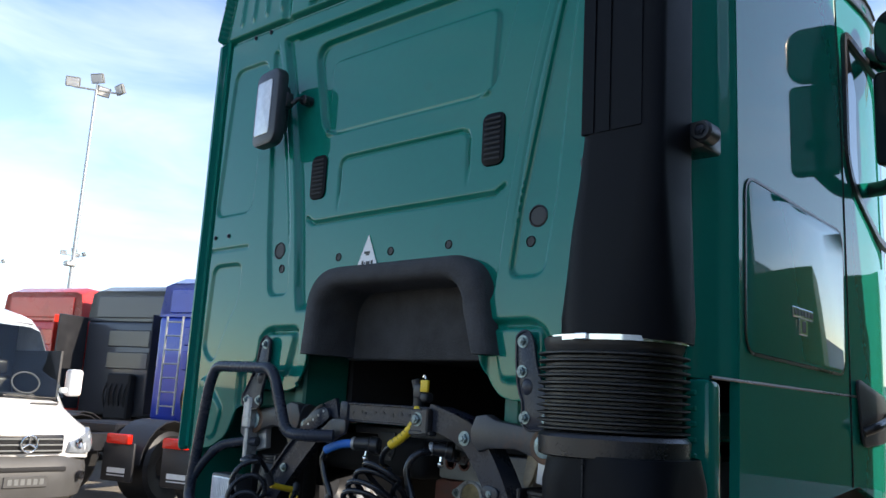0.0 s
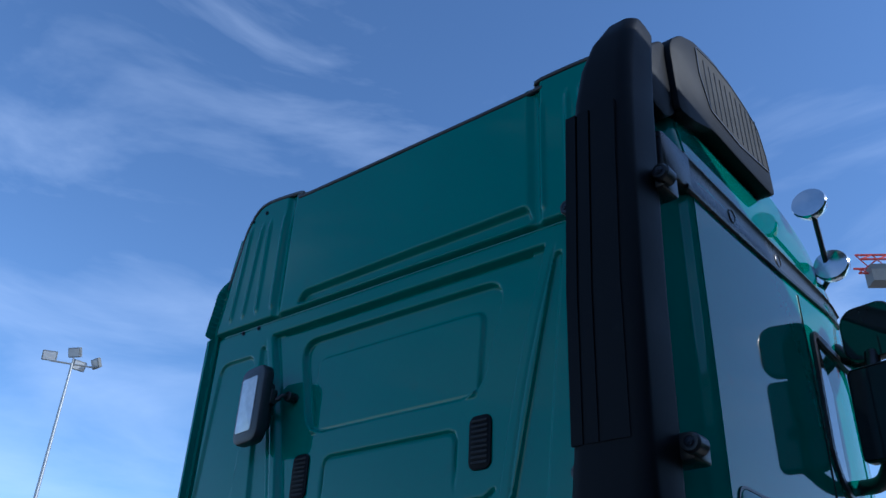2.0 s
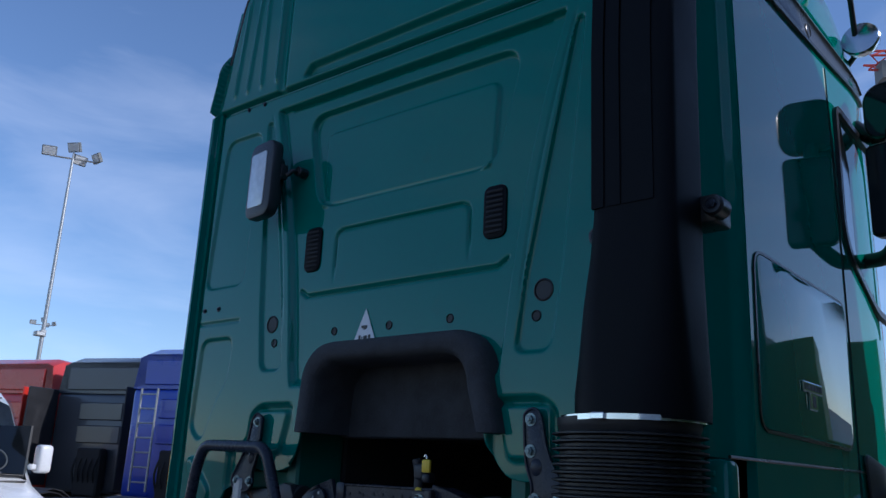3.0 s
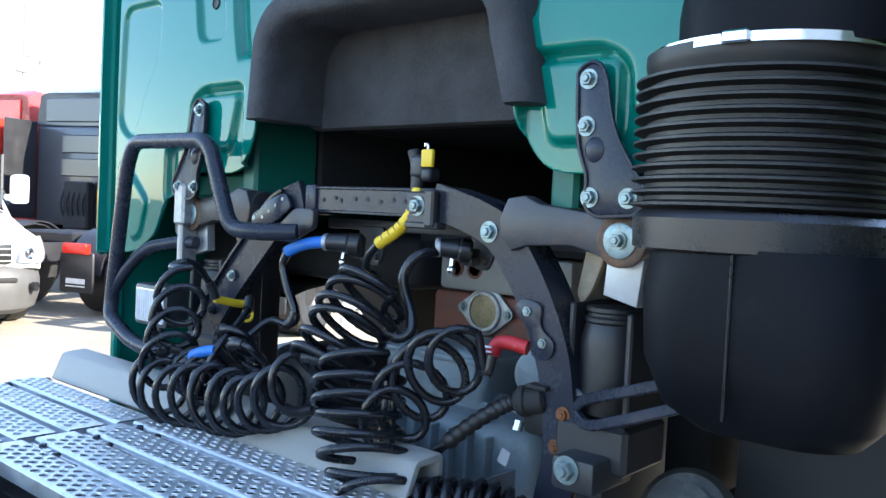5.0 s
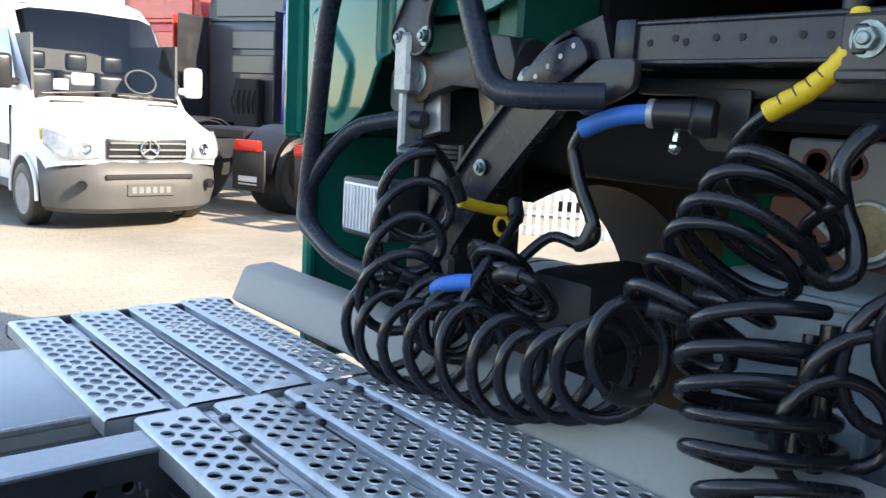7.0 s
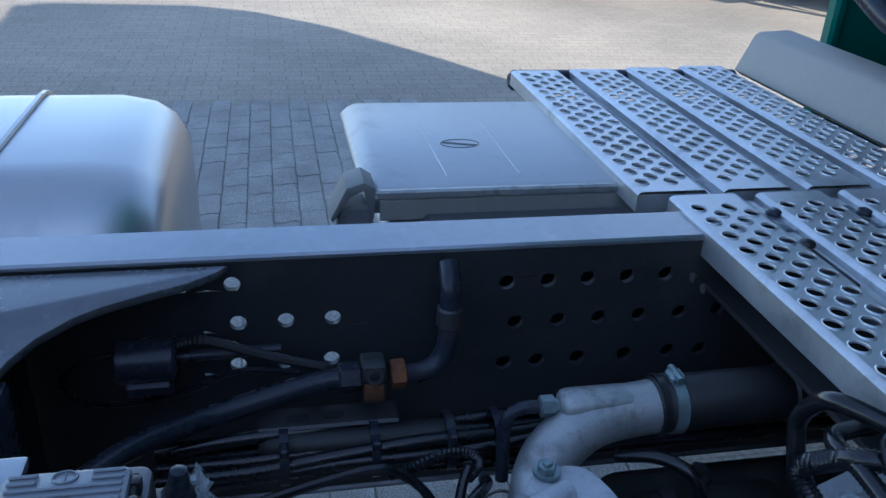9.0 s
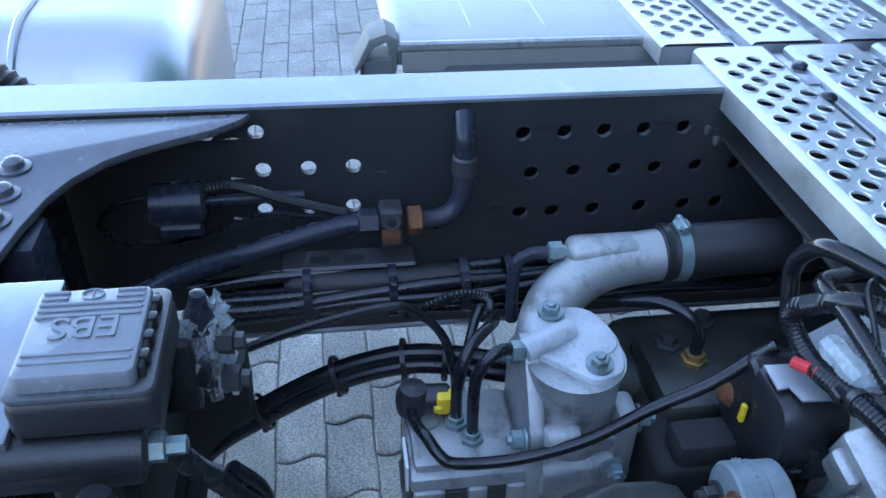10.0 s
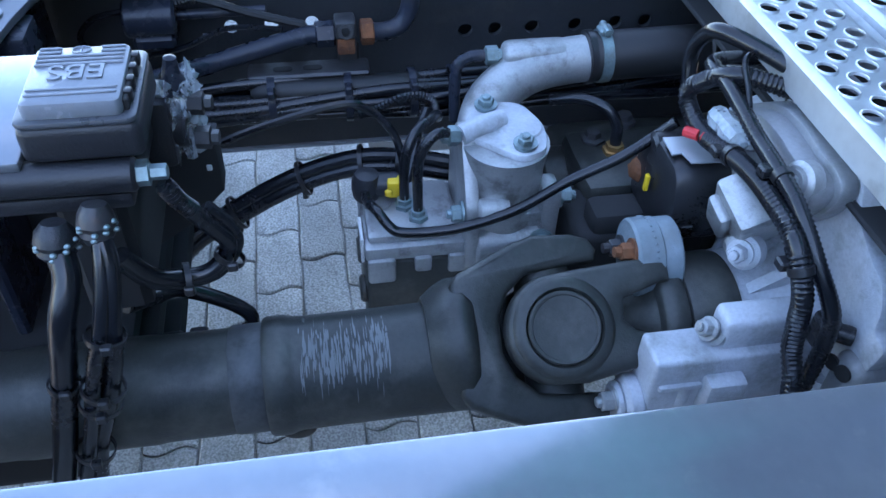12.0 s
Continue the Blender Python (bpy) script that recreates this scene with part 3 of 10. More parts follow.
def side_x(y, z):
    """Half width of the cab's side, slightly crowned, drawn in over the seam and towards the front."""
    w = 1.287 - 0.006 * (z - 2.4) ** 2
    if z > 3.50:
        w -= 0.20 * (z - 3.50) ** 1.3
    return w - 0.22 * max(0, (y - 1.5) / 0.9) ** 2


def side_panel(sx):
    """Side of the cab as a fine skin with a folded edge all round."""
    m = Mesh()
    y0 = 0.215 if sx > 0 else 0.0
    ys = [y0 + (2.35 - y0) * i / 40 for i in range(41)]
    rows = 44
    vs, fs = [], []
    for inset in (0.0, 0.03):
        for y in ys:
            lo = float(np.interp(y, *zip(*SIDE_LOW)))
            hi = float(np.interp(y, *zip(*SIDE_TOP)))
            for r in range(rows + 1):
                z = lo + (hi - lo) * r / rows
                vs.append((sx * (side_x(y, z) - inset), y, z))
    n1, n = rows + 1, 41 * (rows + 1)
    for i in range(40):
        for r in range(rows):
            a, b, c, d = i * n1 + r, (i + 1) * n1 + r, (i + 1) * n1 + r + 1, i * n1 + r + 1
            fs.append((a, b, c, d) if sx > 0 else (d, c, b, a))
            fs.append((n + d, n + c, n + b, n + a) if sx > 0 else (n + a, n + b, n + c, n + d))
    rim = [i * n1 for i in range(41)] + [40 * n1 + r for r in range(1, n1)] + [i * n1 + rows for i in range(39, -1, -1)] + [r for r in range(rows - 1, 0, -1)]
    for a, b in zip(rim, rim[1:] + rim[:1]):
        fs.append((a, n + a, n + b, b) if sx > 0 else (b, n + b, n + a, a))
    return m.add(vs, fs)


def corner_strip():
    """Rounded rear corner between the wall and the right side."""
    m = Mesh()
    sec = [(1.284, 0.222), (1.278, 0.200), (1.268, 0.186), (1.252, 0.176), (1.240, 0.160), (1.236, 0.128), (1.230, 0.118), (1.222, 0.060), (1.212, 0.020), (1.200, 0.012)]
    vs, fs = [], []
    zs = [1.79, 1.80, 2.2, 2.6, 3.0, 3.4, 3.6, 3.8, 3.96]
    for z in zs:
        d = 1.287 - side_x(0.2, z)
        vs += [(x - d, y, z) for x, y in sec]
    n = len(sec)
    for j in range(len(zs) - 1):
        for i in range(n - 1):
            fs.append((j * n + i, (j + 1) * n + i, (j + 1) * n + i + 1, j * n + i + 1))
    return m.add(vs, fs)


part("side_panel", side_panel(-1), GREEN, cab, sharp=30)
part("side_panel", side_panel(1), GREEN, cab, sharp=30)
part("corner_strip", corner_strip(), GREEN, cab, sharp=50)
# roof skin and front
rm = Mesh()
prof = [(0.03, 4.015), (0.30, 4.05), (1.35, 4.05), (1.75, 3.88), (2.05, 3.47), (2.25, 2.7), (2.33, 2.0), (2.35, 1.2), (2.35, 0.75)]
vs, fs = [], []
for y, z in prof:
    w = side_x(y, z) - 0.005
    vs += [(x, y + (0.02 if abs(x) < w else 0), z + e + float(lean(x, z)) * max(0, 1 - y / 1.5)) for x, e in ((-w, 0), (-w * 0.5, 0.0), (w * 0.5, 0.0), (w, 0))]
for i in range(len(prof) - 1):
    for k in range(3):
        fs.append((i * 4 + k, i * 4 + k + 1, i * 4 + k + 5, i * 4 + k + 4))
rm.add(vs, fs)
part("roof", rm, GREEN, cab, sharp=40)
# cab floor and engine tunnel; shade inside the tunnel is put in as black
fm = Mesh()
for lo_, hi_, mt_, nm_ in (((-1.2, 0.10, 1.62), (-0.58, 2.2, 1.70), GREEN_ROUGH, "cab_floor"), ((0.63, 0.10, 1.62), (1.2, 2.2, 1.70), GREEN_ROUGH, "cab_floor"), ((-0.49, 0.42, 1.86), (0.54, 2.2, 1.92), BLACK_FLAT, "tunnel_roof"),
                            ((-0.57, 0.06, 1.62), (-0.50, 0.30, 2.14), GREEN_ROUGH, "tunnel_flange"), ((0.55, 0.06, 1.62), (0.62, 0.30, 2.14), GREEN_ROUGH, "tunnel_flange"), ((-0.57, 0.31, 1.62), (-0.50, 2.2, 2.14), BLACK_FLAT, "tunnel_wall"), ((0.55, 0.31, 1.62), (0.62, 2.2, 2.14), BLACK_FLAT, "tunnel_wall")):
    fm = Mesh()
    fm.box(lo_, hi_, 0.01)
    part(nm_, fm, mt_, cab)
# left lower rear corner: folded green panel seen below the wall
lm = Mesh()
lm.box((-1.285, 0.03, 0.78), (-1.245, 0.06, 1.42), 0.008)
lm.box((-1.285, 0.045, 0.78), (-1.26, 0.5, 1.42), 0.01)
part("corner_fairing", lm, GREEN, cab)

# foam padding round the tunnel opening
pm = Mesh()


def arch_line(xl, xl2, xr2, xr, zt, zb, r, k=7):
    """Open arch from the left foot over the top to the right foot."""
    pts = [(xl, zb), (xl + (xl2 - xl) * 0.5, (zb + zt - r) / 2)]
    pts += [(xl2 + r - r * math.cos(radians(90 * i / k)), zt - r + r * math.sin(radians(90 * i / k))) for i in range(k + 1)]
    pts += [(xr2 - r + r * math.sin(radians(90 * i / k)), zt - r + r * math.cos(radians(90 * i / k))) for i in range(k + 1)]
    return pts + [(xr + (xr2 - xr) * 0.5, (zb + zt - r) / 2), (xr, zb)]


arch_out = arch_line(-0.428, -0.412, 0.522, 0.568, 2.190, 1.845, 0.155)
arch_in = arch_line(-0.335, -0.325, 0.436, 0.482, 2.110, 1.845, 0.115)
n = len(arch_out)
rim = [(0.0, 0.06), (0.0, -0.020), (0.10, -0.042), (0.28, -0.054), (0.72, -0.056), (0.90, -0.046), (1.0, -0.022), (1.0, 0.10), (0.96, 0.22)]
vs, fs = [], []
for f, y in rim:
    vs += [(a[0] + (b[0] - a[0]) * f, y, a[1] + (b[1] - a[1]) * f) for a, b in zip(arch_out, arch_in)]
for k in range(len(rim) - 1):
    for i in range(n - 1):
        fs.append((k * n + i, k * n + i + 1, (k + 1) * n + i + 1, (k + 1) * n + i))
for i in (0, n - 1):
    fs.append(tuple(k * n + i for k in range(len(rim))))
pm.add(vs, fs)
part("foam_seal", pm, FOAM, cab, "black foam seal lining the tunnel opening", 50)
bp = Mesh()
bp.box((-0.40, 0.17, 1.835), (0.50, 0.22, 2.13), 0.02, 2)
part("foam_panel", bp, FOAM, cab, "speckled black foam insulation panel")

# vents, holes, bolts, rivets, sticker on the rear wall
for sx in (-1, 1):
    x, z = sx * 0.483, 2.605
    y = wall_y(x, z)
    v = Mesh()
    v.prism(rrect(0.050, 0.097, 0.03, 5), 0.012, Matrix.Translation((x, y + 0.004, z)) @ FACE_BACK, 0.004)
    vent = part("air_vent", v, STACK_BLACK, cab, "black plastic cab ventilation grille")
    for k in range(9):
        s = Mesh()
        s.box((x - 0.036, y - 0.0125, z - 0.078 + k * 0.0185), (x + 0.036, y - 0.007, z - 0.068 + k * 0.0185), 0.002)
        part("slat", s, BLACK_FLAT, vent)
for x, z, r in ((0.70, 2.30, 0.038), (-0.70, 2.30, 0.038), (0.674, 2.217, 0.019), (-0.674, 2.217, 0.019), (-0.311, 2.243, 0.017), (-0.005, 2.243, 0.017), (0.295, 2.243, 0.017)):
    g = Mesh()
    y = wall_y(x, z)
    g.lathe((x, y + 0.002, z), (0, -1, 0), [(r, 0), (r, 0.004), (r * 0.86, 0.0065), (r * 0.8, 0.003), (0.001, 0.003)], 20)
    part("rubber_plug", g, RUBBER, cab)
for x, z in ((-1.03, 3.36), (-0.905, 3.36), (-1.20, 2.40), (-1.09, 2.40), (-1.08, 4.0), (-0.97, 4.02), (1.05, 3.36), (0.95, 3.36)):
    g = Mesh()
    y = wall_y(x, z)
    g.hexbolt((x, y, z + float(lean(x, z))), (0, -1, 0), 0.008, 0.005)
    part("rivet", g, CHASSIS, cab)
tri = Mesh()
y = wall_y(-0.131, 2.25) - 0.003
tri.prism([(-0.195, 2.182), (-0.067, 2.182), (-0.131, 2.318)], 0.0015, Matrix.Translation((0, y, 0)) @ FACE_BACK)
st = part("warning_sticker", tri, WHITE_PL, cab, "white triangular warning sticker")
ik = Mesh()
for x0, z0, x1, z1 in ((-0.150, 2.242, -0.118, 2.252), (-0.14, 2.236, -0.122, 2.241), (-0.162, 2.196, -0.152, 2.215), (-0.148, 2.202, -0.142, 2.209), (-0.136, 2.194, -0.116, 2.212), (-0.11, 2.197, -0.098, 2.214)):
    ik = Mesh()
    ik.box((x0, y - 0.003, z0), (x1, y - 0.0014, z1))
    part("symbol", ik, INK, st)

# right side: storage hatch, badge, door, handle, mouldings
X = CABX
dm = Mesh()


def outline_strip(m, poly, w, x0, x1):
    """A thin frame that follows a closed outline in y, z."""
    c = np.mean(np.array(poly), axis=0)
    n = len(poly)
    inn = []
    for i in range(n):
        a, b, d = Vector(poly[i - 1]), Vector(poly[i]), Vector(poly[(i + 1) % n])
        t = (d - a).normalized()
        nn = Vector((-t.y, t.x))
        if nn.dot(Vector(c) - b) < 0:
            nn = -nn
        inn.append(b + nn * w)
    vs = [(x1, p[0], p[1]) for p in poly] + [(x1, p.x, p.y) for p in inn] + [(x0, p[0], p[1]) for p in poly] + [(x0, p.x, p.y) for p in inn]
    fs = []
    for i in range(n):
        j = (i + 1) % n
        fs += [(i, j, n + j, n + i), (2 * n + i, i, n * 0 + j, 2 * n + j)[::-1], (n + i, n + j, 3 * n + j, 3 * n + i)]
    m.add(vs, fs)


hp = rounded([(0.255, 2.415), (1.155, 2.405), (1.135, 1.855), (0.245, 1.87)], 0.07, 6)
hm = Mesh()
hm.prism([(p[0], p[1]) for p in rounded([(0.265, 2.405), (1.145, 2.395), (1.125, 1.865), (0.255, 1.88)], 0.065, 6)], 0.006,
         Matrix(((0, 0, 1, X - 0.003), (1, 0, 0, 0), (0, 1, 0, 0), (0, 0, 0, 1))), 0.003)
hatch = part("storage_hatch", hm, GREEN, cab, "green side storage locker hatch")
gs = Mesh()
outline_strip(gs, hp, 0.009, X - 0.002, X + 0.0018)
part("hatch_seal", gs, BLACK_TRIM, hatch)
bd = Mesh()
bd.box((X + 0.002, 0.605, 2.02), (X + 0.010, 0.79, 2.055), 0.004)
bd.box((X + 0.002, 0.66, 1.965), (X + 0.010, 0.735, 2.02), 0.004)
badge = part("badge", bd, CHROME, hatch, "small chrome badge")
bb = Mesh()
for k in range(6):
    bb.box((X + 0.009, 0.615 + k * 0.029, 2.028), (X + 0.0115, 0.635 + k * 0.029, 2.047), 0.001)
bb.box((X + 0.009, 0.683, 1.975), (X + 0.0115, 0.712, 2.012), 0.002)
part("lettering_bar", bb, GREY_BUMPER, badge)
dg = Mesh()
dg.sweep([(side_x(1.19, z) - 0.001, 1.18 + 0.02 * (3.3 - z) / 1.5, z) for z in (3.40, 3.1, 2.8, 2.5, 2.2, 1.9, 1.6, 1.46)], 0.0055, 6)
dg.sweep([(side_x(y, 1.79) - 0.001, y, 1.79) for y in (0.03, 0.6, 1.2, 1.6, 2.0)], 0.005, 6)
part("door_gap", dg, BLACK_TRIM, cab)
dh = Mesh()
dh.prism(rounded([(1.24, 1.86), (1.60, 1.80), (1.60, 1.62), (1.30, 1.60)], 0.05, 5), 0.012, Matrix(((0, 0, 1, X), (1, 0, 0, 0), (0, 1, 0, 0), (0, 0, 0, 1))), 0.004)
handle = part("door_handle", dh, BLACK_PL, cab, "black recessed door handle plate")
dh2 = Mesh()
dh2.sweep(bent([(X + 0.01, 1.30, 1.66), (X + 0.05, 1.32, 1.68), (X + 0.05, 1.56, 1.72), (X + 0.01, 1.58, 1.72)], 0.03), 0.018, 10)
part("grip", dh2, BLACK_TRIM, handle)
win_ol = rounded([(1.235, 3.27), (1.98, 3.21), (2.12, 2.40), (1.62, 2.44), (1.30, 2.60), (1.225, 2.72)], 0.07, 6)
wm = Mesh()
wm.add([(side_x(y, z) + 0.003, y, z) for y, z in win_ol] + [(side_x(y, z) - 0.004, y, z) for y, z in win_ol],
       [tuple(range(len(win_ol)))[::-1], tuple(range(len(win_ol), 2 * len(win_ol)))] + [(i, (i + 1) % len(win_ol), len(win_ol) + (i + 1) % len(win_ol), len(win_ol) + i) for i in range(len(win_ol))])
win = part("side_window", wm, GLASS_DARK, cab, "dark side window glass", 30)
wf = Mesh()
outline_strip(wf, win_ol, 0.028, X - 0.015, X + 0.009)
part("window_seal", wf, BLACK_TRIM, win)
# lower right rear quarter: step in the side and ribbed flange
qm = Mesh()
qm.box((1.20, 0.02, 1.36), (1.285, 0.10, 1.785), 0.02, 2)
for k in range(9):
    qm.box((1.195, 0.015, 1.40 + k * 0.042), (1.25, 0.04, 1.42 + k * 0.042), 0.006)
part("rear_quarter_flange", qm, GREEN, cab)
# roof rail moulding and side deflector
rl = Mesh()
rl.box((1.20, -0.02, 3.41), (1.292, 0.20, 3.57), 0.02, 2)
vs, fs = [], []
sec = [(0.000, 0.0), (0.016, 0.02), (0.019, 0.10), (0.006, 0.22), (0.004, 0.66), (0.012, 0.84), (0.021, 0.90), (0.021, 0.97), (0.000, 1.0)]
for k in range(13):
    f = k / 12
    y, z0, z1 = 0.15 + 1.65 * f, 3.405 + 0.06 * f ** 2, 3.570 - 0.035 * f
    vs += [(side_x(y, z0 + (z1 - z0) * q) - 0.004 + o, y, z0 + (z1 - z0) * q) for o, q in sec]
for k in range(12):
    for q in range(len(sec) - 1):
        a = k * len(sec) + q
        fs.append((a, a + len(sec), a + len(sec) + 1, a + 1))
rl.add(vs, fs)
part("roof_moulding", rl, BLACK_TRIM, cab, "black side moulding below the roof")
for y in (0.55, 1.0):
    m_ = Mesh()
    m_.lathe((side_x(y, 3.5) - 0.002, y, 3.49), (1, 0, 0), [(0.030, 0), (0.030, 0.005), (0.026, 0.007), (0.024, 0.004), (0.001, 0.004)], 24)
    part("moulding_cap", m_, BLACK_TRIM, cab)
SIDEWAYS = Matrix(((0, 0, 1, 0), (1, 0, 0, 0), (0, 1, 0, 0), (0, 0, 0, 1)))
df = Mesh()
DEFL = [(0.17, 3.77), (0.14, 4.06), (0.17, 4.12), (0.26, 4.205), (0.385, 4.262), (0.56, 4.287), (0.73, 4.278), (0.90, 4.240), (1.01, 4.194), (1.075, 4.06), (1.095, 3.86), (1.05, 3.845), (0.74, 3.845), (0.47, 3.85), (0.30, 3.79)]
df.prism(rounded(DEFL, 0.03, 3), 0.085, Matrix.Translation((1.205, 0, 0)) @ SIDEWAYS, 0.010)
df.prism(rounded([(-0.02, 3.72), (0.0, 3.98), (0.12, 4.09), (0.165, 4.09), (0.20, 3.78), (0.10, 3.70)], 0.03, 4), 0.13, Matrix.Translation((1.135, 0, 0)) @ SIDEWAYS, 0.015)
defl = part("side_deflector", df, STACK_BLACK, cab, "black roof side air deflector")
inset_ol = rounded([(0.385, 4.235), (0.56, 4.262), (0.73, 4.254), (0.89, 4.218), (0.995, 4.175), (1.052, 4.05), (1.068, 3.965), (0.741, 3.925), (0.468, 3.945), (0.392, 4.09)], 0.02, 3)
dgl = Mesh()
outline_strip(dgl, inset_ol, 0.006, 1.285, 1.294)
part("inset_edge", dgl, BLACK_TRIM, defl)
dgl = Mesh()
dgl.prism(inset_ol, 0.003, Matrix.Translation((1.2885, 0, 0)) @ SIDEWAYS)
mi_ = part("mesh_inset", dgl, BLACK_FLAT, defl, "dull black mesh panel")
for k in range(11):
    dgl = Mesh()
    dgl.sweep([(1.2925, 0.47 + 0.052 * k, 3.96), (1.2925, 0.45 + 0.052 * k, 4.20)], 0.0022, 5)
    part("mesh_rib", dgl, BLACK_TRIM, mi_)
# black seal along the roof's rear edge
rs = Mesh()
rs.sweep(catmull([(x * 0.997, wall_y(x, z - 0.03) + 0.004, z + float(lean(x, z)) - 0.004) for x, z in WALL[22:36]], 4), 0.011, 8)
part("roof_edge_seal", rs, BLACK_TRIM, cab, "black rubber seal along the roof edge")

# work lamp on its swivel arm
lamp = thing("work_lamp", "black rectangular work lamp on the cab's rear wall", "work lamp", (-0.71, -0.06, 2.92))
lb = Mesh()
lm4 = Matrix.Translation((-0.715, -0.085, 2.925)) @ Matrix.Rotation(radians(-6), 4, 'Z')
lb.prism(rrect(0.098, 0.175, 0.05, 5), 0.055, lm4 @ Matrix.Translation((0, 0.02, 0)) @ FACE_BACK, 0.012)
lb.box((-0.06, 0.015, -0.11), (0.06, 0.06, 0.11), 0.03, 3, lm4)
housing = part("housing", lb, BLACK_PL, lamp)
ll = Mesh()
ll.prism(rrect(0.062, 0.125, 0.012, 4), 0.006, lm4 @ Matrix.Translation((-0.012, -0.033, 0)) @ FACE_BACK, 0.002)
part("lens", ll, LENS_CLEAR, lamp, "clear ribbed lamp lens")
la = Mesh()
la.sweep(catmull([(-0.63, -0.06, 2.96), (-0.61, -0.05, 2.945), (-0.595, -0.035, 2.965), (-0.585, 0.0, 2.965)], 6), 0.010, 8)
la.cyl((-0.585, 0.03, 2.966), (-0.585, -0.02, 2.966), 0.024, n=16, bev=0.004)
la.box((-0.65, -0.085, 2.92), (-0.61, -0.045, 2.99), 0.01, 2)
part("swivel_arm", la, BLACK_TRIM, lamp)

# mirrors seen beyond the side
mi = thing("wing_mirror", "black wing mirrors on arms beside the cab door", "wing mirror", (1.45, 1.46, 2.95))
for (cx, cy, cz), hw, hh, nm in (((1.465, 1.506, 3.295), 0.125, 0.125, "upper_housing"), ((1.455, 1.420, 2.915), 0.100, 0.200, "main_housing")):
    mm = Mesh()
    turn_ = Matrix.Translation((cx, cy, cz)) @ Matrix.Rotation(radians(-12), 4, 'Z') @ FACE_BACK
    rings_ = ((0.55, 0.55, -0.070), (0.86, 0.88, -0.050), (1.0, 1.0, -0.010), (1.0, 1.0, 0.030), (0.95, 0.96, 0.038))
    vs, fs = [], []
    for fx, fz, d in rings_:
        vs += [tuple(turn_ @ Vector((x * fx, z * fz, d))) for x, z in rrect(hw, hh, min(hw, hh) * (0.62 if nm == "upper_housing" else 0.3), 6)]
    n = len(vs) // len(rings_)
    for k in range(len(rings_) - 1):
        fs += [(k * n + i, k * n + (i + 1) % n, (k + 1) * n + (i + 1) % n, (k + 1) * n + i) for i in range(n)]
    fs.append(tuple(range(n - 1, -1, -1)))
    mm.add(vs, fs)
    hs_ = part(nm, mm, BLACK_TRIM, mi, sharp=40)
    mm = Mesh()
    mm.prism(rrect(hw * 0.93, hh * 0.94, min(hw, hh) * (0.56 if nm == "upper_housing" else 0.26), 6), 0.004, turn_ @ Matrix.Translation((0, 0, 0.032)))
    part("mirror_glass", mm, GLASS_DARK, hs_, "dark mirror glass")
for pts_ in ([(1.27, 1.62, 3.30), (1.36, 1.58, 3.20), (1.45, 1.50, 3.14)], [(1.45, 1.49, 3.20), (1.45, 1.47, 3.14), (1.45, 1.44, 3.08)], [(1.27, 1.56, 2.66), (1.38, 1.50, 2.66), (1.455, 1.44, 2.74)]):
    mm = Mesh()
    mm.sweep(catmull(pts_, 5), 0.032, 10)
    part("arm", mm, BLACK_TRIM, mi)
fmr = thing("front_mirror", "pair of round chrome-backed roof mirrors on an arm", "mirror", (1.32, 1.67, 3.74))
for zc, yc in ((4.0, 1.50), (3.735, 1.67)):
    b_ = Mesh()
    b_.lathe((1.32, yc, zc), (0, -1, 0.15), [(0.001, -0.055), (0.05, -0.045), (0.078, -0.015), (0.085, 0.02), (0.08, 0.03), (0.001, 0.032)], 24)
    part("mirror_head", b_, CHROME, fmr)
b_ = Mesh()
b_.sweep([(1.32, 1.52, 3.98), (1.30, 1.65, 3.76)], 0.013, 8)
part("arm", b_, BLACK_TRIM, fmr)
b_ = Mesh()
b_.sweep([(1.31, 1.70, 3.72), (1.15, 1.86, 3.66)], 0.013, 8)
part("arm", b_, BLACK_TRIM, fmr)

# ---------------------------------------------------------------- air intake stack
stack = thing("air_intake_stack", "tall black plastic air intake stack beside the cab", "air intake", (1.12, -0.13, 1.3))


def loft(m, rings, k=6):
    """Rings of (z, cx, cy, hx, hy, corner radius)."""
    vs, fs = [], []
    for z, cx, cy, hx, hy, r in rings:
        o = rrect(hx, hy, min(r, hx * 0.98, hy * 0.98), k)
        vs += [(cx + x, cy + y, z) for x, y in o]
    n = len(o)
    for j in range(len(rings) - 1):
        for i in range(n):
            fs.append((j * n + i, j * n + (i + 1) % n, (j + 1) * n + (i + 1) % n, (j + 1) * n + i))
    fs.append(tuple(range(n - 1, -1, -1)))
    fs.append(tuple((len(rings) - 1) * n + i for i in range(n)))
    return m.add(vs, fs)


sm_ = Mesh()
loft(sm_, [(1.868, 1.118, -0.13, 0.176, 0.158, 0.15), (1.93, 1.120, -0.13, 0.172, 0.155, 0.13), (2.03, 1.130, -0.14, 0.158, 0.140, 0.10), (2.16, 1.140, -0.15, 0.146, 0.126, 0.075), (2.30, 1.152, -0.155, 0.130, 0.116, 0.055),
           (2.42, 1.160, -0.158, 0.122, 0.112, 0.045), (2.9, 1.163, -0.158, 0.122, 0.110, 0.045), (3.36, 1.178, -0.155, 0.116, 0.110, 0.045), (3.62, 1.192, -0.15, 0.108, 0.108, 0.045), (3.76, 1.204, -0.14, 0.100, 0.104, 0.045), (3.87, 1.222, -0.125, 0.084, 0.098, 0.045), (3.955, 1.247, -0.105, 0.062, 0.082, 0.04), (3.995, 1.262, -0.09, 0.034, 0.050, 0.03)])
part("duct", sm_, STACK_BLACK, stack, sharp=40)
gr = Mesh()
